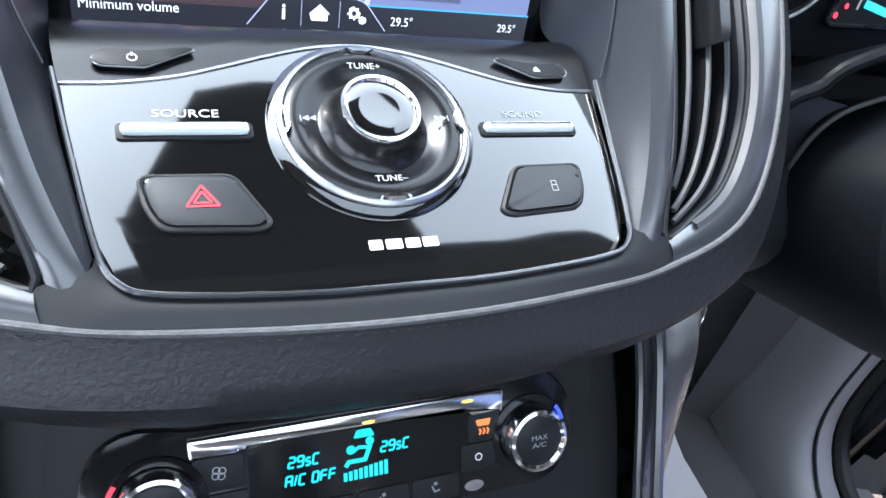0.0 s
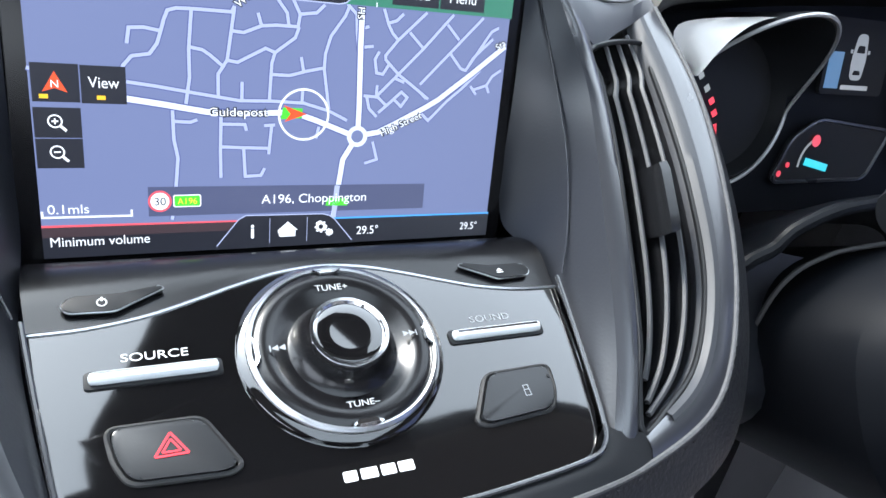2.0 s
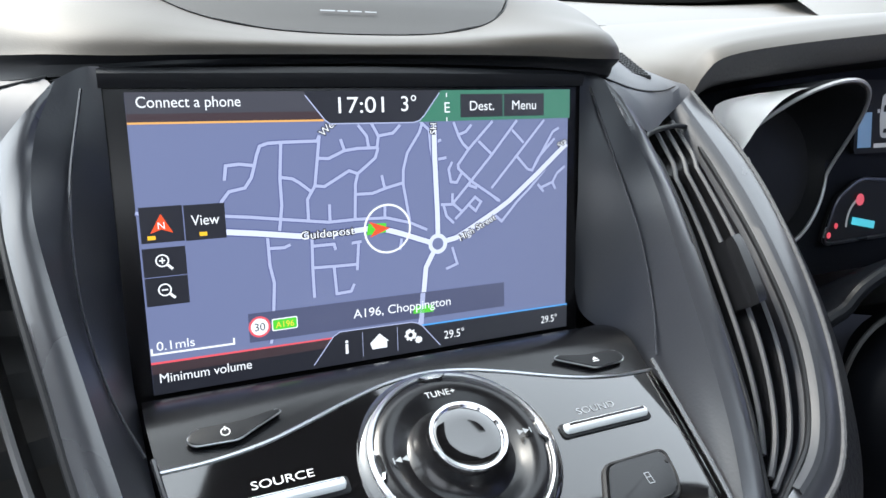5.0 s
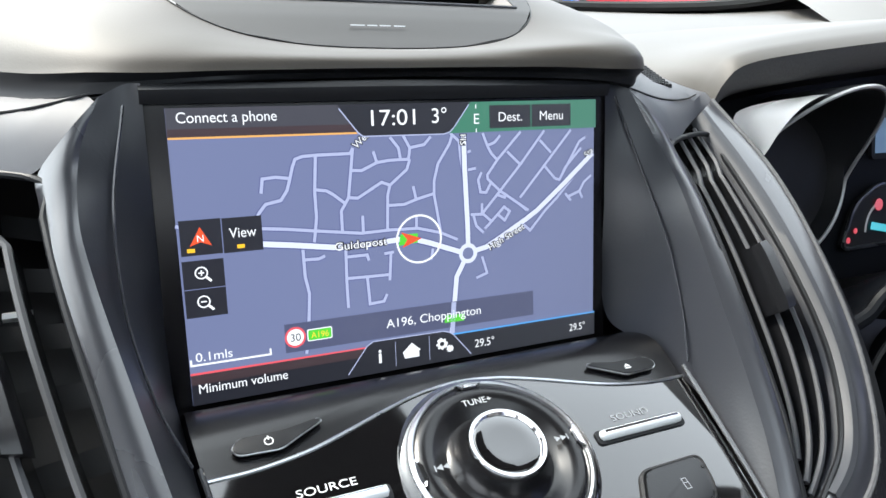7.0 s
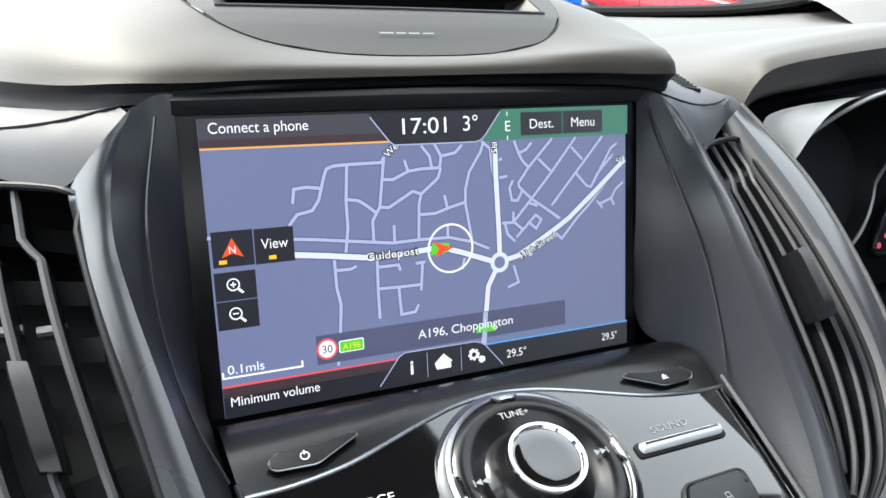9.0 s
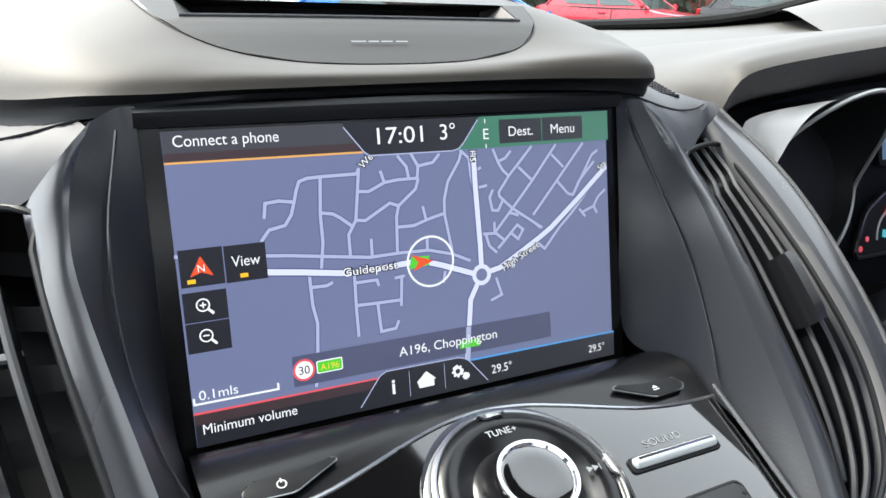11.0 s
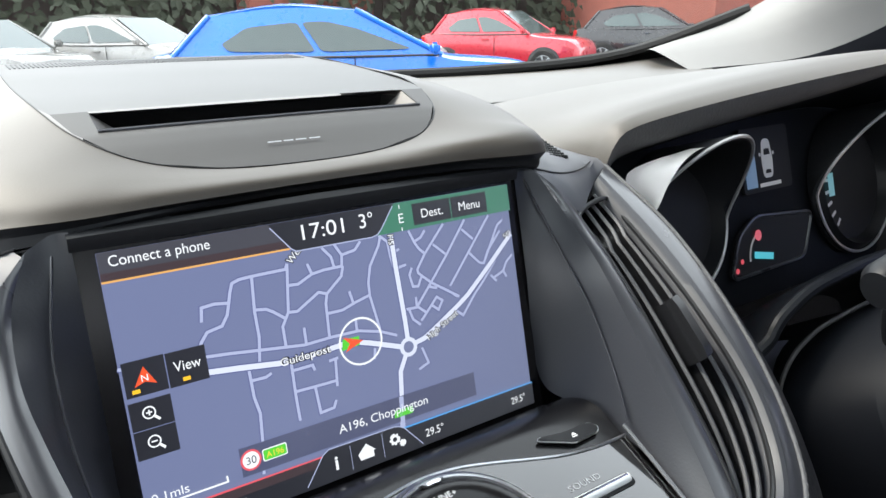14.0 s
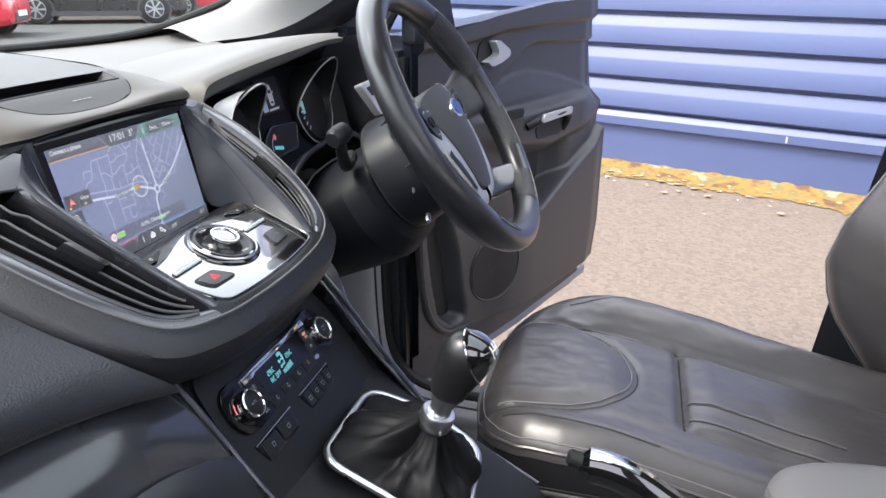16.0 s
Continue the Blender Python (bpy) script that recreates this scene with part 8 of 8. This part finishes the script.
for s in np.linspace(WS0, 16, 31):
    rows.append([W0 + WD * s + WNRM * d + Vector((0, 0, h)) for h, d in prof])
bwall = thing("building_wall", "blue ribbed metal building wall", "wall", tuple(W0), kind="structure")
part("ribbed_sheet", grid_bm(rows), WALL, bwall, "blue profiled sheet", 25)
for s in (-2.1, 0.45, 2.6):
    part("sheet_joint", grid_bm([[W0 + WD * (s + d) + WNRM * (0.049) + Vector((0, 0, h)) for h in (0.305, 0.345)] for d in (0, 0.012)]), SILVER, bwall)
part("wall_back", prism([(WS0, 0.0), (16, 0.0), (16, 4.3), (WS0, 4.3)], 0.2, Matrix.Translation(W0 - WNRM * 0.25) @ Matrix((WD, Vector((0, 0, 1)), WD.cross(Vector((0, 0, 1))))).transposed().to_4x4()), WALL, bwall)


def moss_mat():
    m = bpy.data.materials.new("moss")
    m.use_nodes = True
    n, l = m.node_tree.nodes, m.node_tree.links
    b = n["Principled BSDF"]
    b.inputs["Roughness"].default_value = 0.95
    tc = n.new("ShaderNodeTexCoord")
    nz = n.new("ShaderNodeTexNoise")
    nz.inputs["Scale"].default_value = 7
    nz.inputs["Detail"].default_value = 10
    l.new(tc.outputs["Object"], nz.inputs["Vector"])
    r = n.new("ShaderNodeValToRGB")
    r.color_ramp.elements[0].position, r.color_ramp.elements[0].color = 0.34, (0.10, 0.060, 0.034, 1)
    r.color_ramp.elements[1].position, r.color_ramp.elements[1].color = 0.66, (0.30, 0.235, 0.150, 1)
    e = r.color_ramp.elements.new(0.47)
    e.color = (0.27, 0.155, 0.035, 1)
    e = r.color_ramp.elements.new(0.56)
    e.color = (0.135, 0.12, 0.045, 1)
    l.new(nz.outputs[0], r.inputs[0])
    l.new(r.outputs[0], b.inputs["Base Color"])
    bp = n.new("ShaderNodeBump")
    bp.inputs["Distance"].default_value = 0.02
    l.new(nz.outputs[0], bp.inputs["Height"])
    l.new(bp.outputs[0], b.inputs["Normal"])
    return m


rng = random.Random(4)
MOSS = moss_mat()
rows = []
for i in range(1100):
    s = -4.1 + 15 * i / 1099
    w = 0.30 + 0.14 * noise.noise((s * 1.3, 2.0, 0)) + 0.09 * noise.noise((s * 5.1, 7.0, 0)) + 0.08 * noise.noise((s * 17, 1.0, 0)) + 0.07 * noise.noise((s * 43, 3.0, 0))
    rows.append([W0 + WD * s + WNRM * (w * f) + Vector((0, 0, 0.006 + 0.05 * (1 - f) ** 2 * (0.6 + 0.6 * abs(noise.noise((s * 9, f * 4, 3)))))) for f in np.linspace(0, 1, 9)])
solo("moss_strip", grid_bm(rows), MOSS, "yellow moss and weeds along the wall foot", "moss", kind="stuff")
bm = bmesh.new()
for i in range(700):
    s = rng.uniform(-5, 8)
    d = abs(rng.gauss(0, 0.24)) + 0.02
    c = W0 + WD * s + WNRM * d + Vector((0, 0, 0.012))
    r = rng.uniform(0.006, 0.028)
    vs = [bm.verts.new(c + Vector((r * math.cos(a + i), r * math.sin(a + i), rng.uniform(0.0, 0.006)))) for a in (0, 1.6, 3.1, 4.7)]
    bm.faces.new(vs)
solo("wall_foot_litter", bm, mat("leaf_litter", (0.34, 0.25, 0.15), 0.9, vary=0.5, vscale=3), "scattered dry leaves and grit", "litter", kind="stuff")
bm = bmesh.new()
for i in range(34):
    s = rng.uniform(-5, 8)
    c = W0 + WD * s + WNRM * rng.uniform(0.03, 0.5) + Vector((0, 0, 0.012))
    bmesh.ops.create_icosphere(bm, subdivisions=1, radius=rng.uniform(0.004, 0.012), matrix=Matrix.Translation(c))
solo("pale_pebbles", bm, mat("pale_stone", (0.62, 0.60, 0.56), 0.8), "pale pebbles by the wall", "pebbles", kind="stuff")

# parked cars
TYRE = mat("tyre", (0.012, 0.012, 0.012), 0.8)
ALLOY = mat("alloy", (0.45, 0.46, 0.47), 0.3, metal=0.8)
CARGLASS = mat("car_window", (0.045, 0.068, 0.066), 0.06, spec=0.8, coat=0.5)
LAMP = mat("car_lamp", (0.62, 0.64, 0.66), 0.1, spec=0.8, coat=0.6)
TAIL = mat("tail_lamp", (0.5, 0.02, 0.02), 0.15, coat=0.6)
CLAD = mat("grey_cladding", (0.05, 0.05, 0.055), 0.6)


def wheel_parts(parent, x, y, r, w):
    side = 1 if y > 0 else -1
    m = Matrix.Translation((x, y, r)) @ Matrix.Rotation(radians(-90 * side), 4, "X")
    t = part("wheel", lathe([(r * 0.64, -w / 2), (r * 0.9, -w / 2), (r, -w * 0.36), (r, w * 0.36), (r * 0.9, w / 2), (r * 0.64, w / 2)], m, 36), TYRE, parent, "black tyre on an alloy rim")
    part("rim_barrel", lathe([(r * 0.66, w * 0.42), (r * 0.60, w * 0.30), (r * 0.58, -w * 0.2), (0.0, -w * 0.2)], m, 30), CLAD, t)
    sp = []
    for k in range(7):
        a = 2 * math.pi * k / 7
        sp.append(prism([(r * 0.10, -r * 0.05), (r * 0.62, -r * 0.07), (r * 0.62, r * 0.07), (r * 0.10, r * 0.05)], 0.02, m @ Matrix.Translation((0, 0, w * 0.30)) @ Matrix.Rotation(a, 4, "Z"), 0.006))
    sp.append(lathe([(r * 0.66, w * 0.42), (r * 0.60, w * 0.44), (r * 0.585, w * 0.34)], m, 30))
    sp.append(lathe([(r * 0.16, w * 0.30), (r * 0.14, w * 0.44), (0.0, w * 0.45)], m, 20))
    part("rim", join(*sp), ALLOY, t, "silver alloy rim")


def parked_car(name, label, paint, L, Wd, H, at, heading, style="hatch"):
    """Front points along local +x."""
    th = thing(name, label, "car", (0, 0, 0), "parked cars")
    hw = Wd / 2
    belt = H * 0.64
    hoodz = {"hatch": 0.60, "suv": 0.62, "saloon": 0.585}[style] * H
    fx, rx = L / 2, -L / 2
    cowl = fx - L * 0.27
    rw = {"hatch": rx + L * 0.055, "suv": rx + L * 0.05, "saloon": rx + L * 0.13}[style]
    st = [  # x, half width, sill z, shoulder z
        (rx, 0.78, 0.42, belt * 0.86), (rx + 0.06, 0.90, 0.30, belt * 0.98), (rx + 0.25, 0.97, 0.24, belt * 1.02), (rx + L * 0.2, 1.0, 0.22, belt * 1.02), (0.0, 1.0, 0.21, belt), (cowl - 0.1, 1.0, 0.21, belt * 0.98),
        (cowl + 0.1, 0.99, 0.22, hoodz), (fx - L * 0.1, 0.96, 0.22, hoodz * 0.94), (fx - 0.14, 0.88, 0.24, hoodz * 0.86), (fx - 0.03, 0.76, 0.28, hoodz * 0.72), (fx, 0.66, 0.34, hoodz * 0.60)]
    rows = []
    for x, w, z0, z1 in st:
        y = hw * w
        half = [(0, z0), (y * 0.86, z0), (y * 0.97, z0 + 0.10), (y, z0 + 0.45 * (z1 - z0)), (y * 0.985, z0 + 0.8 * (z1 - z0)), (y * 0.93, z1 - 0.015), (y * 0.80, z1 + 0.012), (0, z1 + 0.03)]
        full = [(-a, b) for a, b in half[::-1]] + half[1:]
        rows.append([(x, a, b) for a, b in full])
    rows = [list(r) for r in rows]
    cols = [cr([r[j] for r in rows], 36) for j in range(len(rows[0]))]
    bm = grid_bm([[c[i] for c in cols] for i in range(36)], closed_v=True, cap=True)
    part("body", bm, paint, th, "painted body", 50)
    # cabin
    a0, a1 = cowl, rw
    roof_f, roof_r = cowl - L * 0.205, rw + L * (0.10 if style != "saloon" else 0.17)
    def cab(x, z, w):
        return [(x, s * hw * w, z) for s in (-1, 1)]
    bz = belt * 0.985
    secs = [(a0, hoodz + 0.01, 0.86), (roof_f, H * 0.955, 0.68), ((roof_f + roof_r) / 2, H * 1.005, 0.68), (roof_r, H * 0.935, 0.67), (a1, bz, 0.82)]
    gl = []
    top = cr([(x, z, w) for x, z, w in secs[1:4]], 14)
    rows = [[(x, hw * w * k, z - 0.035 * abs(k) ** 3) for k in np.linspace(-1, 1, 11)] for x, z, w in top]
    part("roof", thicken_bm(grid_bm(rows), 0.02), paint, th, "roof panel", 60)
    part("windscreen", grid_bm([[(a0, k * hw * 0.84, hoodz + 0.012) for k in np.linspace(-1, 1, 5)], [(roof_f, k * hw * 0.66, H * 0.955) for k in np.linspace(-1, 1, 5)]]), CARGLASS, th, "dark windscreen")
    part("rear_window", grid_bm([[(a1, k * hw * 0.80, bz) for k in np.linspace(-1, 1, 5)], [(roof_r, k * hw * 0.65, H * 0.925) for k in np.linspace(-1, 1, 5)]]), CARGLASS, th)
    for s in (-1, 1):
        lo = [(a0 - 0.06, s * hw * 0.915, bz), ((a0 + a1) / 2, s * hw * 0.945, bz), (a1 + 0.10, s * hw * 0.90, bz + 0.02)]
        hi = [(roof_f - 0.06, s * hw * 0.70, H * 0.945), ((roof_f + roof_r) / 2, s * hw * 0.70, H * 0.965), (roof_r + 0.03, s * hw * 0.69, H * 0.915)]
        part("cabin_side", patch([lo, hi], 16, 4), paint, th, "painted pillars and window surround")
        cl_, ch_ = np.array(cr(lo, 60)), np.array(cr(hi, 60))
        for shape in ([(0.07, 0.13), (0.44, 0.10), (0.44, 0.70), (0.30, 0.72), (0.18, 0.58)], [(0.465, 0.10), (0.80, 0.12), (0.84, 0.30), (0.74, 0.64), (0.465, 0.70)]):
            win = bmesh.new()
            ring = []
            for u, v in rounded(shape, 0.05, 4):
                k = u * 59
                i = int(k)
                p = cl_[i] * (1 - k + i) + cl_[i + 1] * (k - i)
                q = ch_[i] * (1 - k + i) + ch_[i + 1] * (k - i)
                ring.append(win.verts.new(Vector(p * (1 - v) + q * v) + Vector((0, s * 0.014, 0.003))))
            win.faces.new(ring)
            bmesh.ops.triangulate(win, faces=win.faces)
            part("side_window", win, CARGLASS, th, "dark side window")
        for u in (0.0, 1.0):
            p, q = cr(lo, 40)[int(39 * u)], cr(hi, 40)[int(39 * u)]
            part("window_pillar", tube([p + (0, s * 0.004, 0), q + (0, s * 0.004, 0)], 0.028 if u in (0.0, 1.0) else 0.022, 8), paint if u in (0.0, 1.0) else CLAD, th)
        part("window_trim", tube(cr([(x, y + s * 0.006, z) for x, y, z in lo], 16), 0.012, 6), CLAD, th)
        for x in (fx - L * 0.19, rx + L * 0.19):
            part("wheel_arch", lathe([(H * 0.245, -0.01), (H * 0.245, 0.03), (H * 0.22, 0.032), (H * 0.0, 0.02)], Matrix.Translation((x, s * hw * 0.965, H * 0.215)) @ Matrix.Rotation(radians(-90 * s), 4, "X"), 36), CLAD, th)
            wheel_parts(th, x, s * (hw - 0.06), H * 0.215, 0.20)
        part("mirror", box(cowl - 0.20, s * (hw + 0.09) - 0.08, bz + 0.01, cowl - 0.10, s * (hw + 0.09) + 0.08, bz + 0.13, 0.03, 3), paint if style != "suv" else CLAD, th, "door mirror")
        part("headlamp", lathe([(0.0, 0.06), (0.10, 0.04), (0.13, 0.0), (0.12, -0.04)], Matrix.Translation((fx - 0.20, s * hw * 0.72, hoodz * 0.80)) @ Matrix.Rotation(radians(72), 4, "Y") @ Matrix.Rotation(radians(-22 * s), 4, "X") @ Matrix.Diagonal((0.8, 1.25, 1, 1)), 28), LAMP, th, "clear headlamp")
        part("tail_lamp", box(rx + 0.02, s * hw * 0.80 - 0.09, belt * 0.78, rx + 0.16, s * hw * 0.80 + 0.09, belt * 0.98, 0.03, 3), TAIL, th, "red tail lamp")
        part("sill_cladding", box(rx + L * 0.26, s * hw - 0.03, 0.20, fx - L * 0.26, s * hw + 0.012, 0.32, 0.01), CLAD, th)
        part("door_gap", tube([(0.02, s * hw * 0.992, belt * 0.97), (0.02, s * hw * 1.004, 0.32)], 0.006, 5), RUBBER, th)
        part("door_handle", box(-0.30, s * hw - 0.015, belt * 0.86, -0.12, s * hw + 0.03, belt * 0.89, 0.01), paint, th)
    part("grille", box(fx - 0.06, -hw * 0.5, 0.30, fx + 0.012, hw * 0.5, 0.50, 0.03, 3), CLAD, th, "dark grille")
    part("number_plate", box(fx + 0.006, -0.26, 0.40, fx + 0.022, 0.26, 0.51, 0.004), mat("plate", (0.7, 0.7, 0.68), 0.4), th, "blank pale number plate")
    d = Vector(heading).to_2d().normalized()
    th.matrix_world = Matrix.Translation((*at, 0)) @ Matrix.Rotation(math.atan2(d.y, d.x), 4, "Z")
    return th


def thicken_bm(bm, t):
    bmesh.ops.recalc_face_normals(bm, faces=bm.faces)
    bmesh.ops.solidify(bm, geom=bm.faces[:], thickness=t)
    return bm


def paint(name, c, metal=0.2, rough=0.28):
    return mat(name, c, rough, metal=metal, coat=0.9, vary=0.03)


WHITE_P, SILVER_P = paint("white_paint", (0.34, 0.33, 0.315), 0.0), paint("silver_car_paint", (0.22, 0.215, 0.205), 0.5)
parked_car("blue_hatchback", "bright blue hatchback parked side-on", paint("blue_paint", (0.008, 0.17, 0.72), 0.0), 4.30, 1.80, 1.46, (3.85, 7.35), (3.62, -1.95))
parked_car("red_hatchback", "red small hatchback with round headlamps", paint("red_paint", (0.52, 0.02, 0.04), 0.1), 3.95, 1.75, 1.60, (11.2, 13.5), (0.45, -0.89))
parked_car("black_suv", "dark grey sport utility car", paint("dark_paint", (0.03, 0.028, 0.03), 0.2), 4.40, 1.85, 1.68, (16.4, 13.4), (0.58, -0.81), "suv")
parked_car("red_hatchback", "red car parked in the far row", paint("far_red_paint", (0.50, 0.03, 0.05), 0.1), 4.1, 1.78, 1.55, (20.8, 12.3), (0.58, -0.81))
parked_car("silver_hatchback", "pale silver car parked nose out", SILVER_P, 4.1, 1.75, 1.50, (0.55, 15.0), (0.55, -0.84))
parked_car("white_hatchback", "white car parked behind the blue one", WHITE_P, 4.1, 1.75, 1.52, (3.2, 15.2), (0.62, -0.78))
parked_car("white_van", "white car roof showing behind the blue one", WHITE_P, 4.2, 1.78, 1.55, (6.6, 13.2), (0.6, -0.8))
parked_car("grey_saloon", "dark grey saloon parked alongside", paint("slate_paint", (0.06, 0.07, 0.085), 0.3), 4.6, 1.82, 1.52, (-1.15, 4.75), (1.0, -0.05), "saloon")

# hedge and fence closing the yard
HEDGE = mat("hedge_leaves", (0.045, 0.055, 0.035), 0.8, vary=0.45, vscale=1.2)
bm = bmesh.new()
for i in range(9000):
    t = rng.uniform(-1, 1)
    x, y = 4.5 + 24 * t, 25 - 12 * max(0.0, t) ** 1.3 * 0.9
    z = rng.uniform(0.0, 4.4) + 0.5 * noise.noise((x * 0.4, 0, 0))
    c = Vector((x, y + rng.uniform(-0.5, 0.5), max(0.1, z)))
    r = rng.uniform(0.10, 0.26)
    a = rng.uniform(0, 6.3)
    e1, e2 = Vector((math.cos(a), 0.4 * math.sin(a), math.sin(a))), Vector((-math.sin(a), rng.uniform(-0.6, 0.6), math.cos(a)))
    bm.faces.new([bm.verts.new(c + e1 * r * p + e2 * r * q) for p, q in ((-1, 0), (0, -0.55), (1, 0), (0, 0.55))])
solo("hedge", bm, HEDGE, "dark hedge behind the parked cars", "hedge", kind="stuff")
fence = mat("fence_boards", (0.055, 0.042, 0.038), 0.85, grain=0.4, scale=20, vary=0.25, vscale=2)
fr = thing("yard_fence", "dark timber fence behind the parked cars", "fence", (4, 26, 0), kind="structure")
for i in range(90):
    t = -1 + 2 * i / 89
    x, y = 4.5 + 25 * t, 26 - 12 * max(0.0, t) ** 1.3 * 0.9
    part("board", box(x - 0.46, y - 0.02 + 0.03 * (i % 2), 0.0, x + 0.46, y + 0.02 + 0.03 * (i % 2), 6.0 + 0.03 * rng.random()), fence, fr)
brick = mat("red_brick", (0.24, 0.075, 0.055), 0.85, grain=0.5, scale=14, vary=0.2, vscale=3)
hs = thing("brick_building", "low red brick building beyond the yard", "building", (14, 22, 0), kind="structure")
part("wall", box(8.5, 23.2, 0, 13.0, 24.4, 3.6), brick, hs)
part("roof", box(8.2, 22.9, 3.6, 13.3, 24.7, 3.9, 0.05), CLAD, hs)
part("wall", box(19.0, 13.5, 0, 25.0, 20.0, 4.2), brick, hs)
part("roof", box(18.7, 13.2, 4.2, 25.3, 20.3, 4.5, 0.05), CLAD, hs)
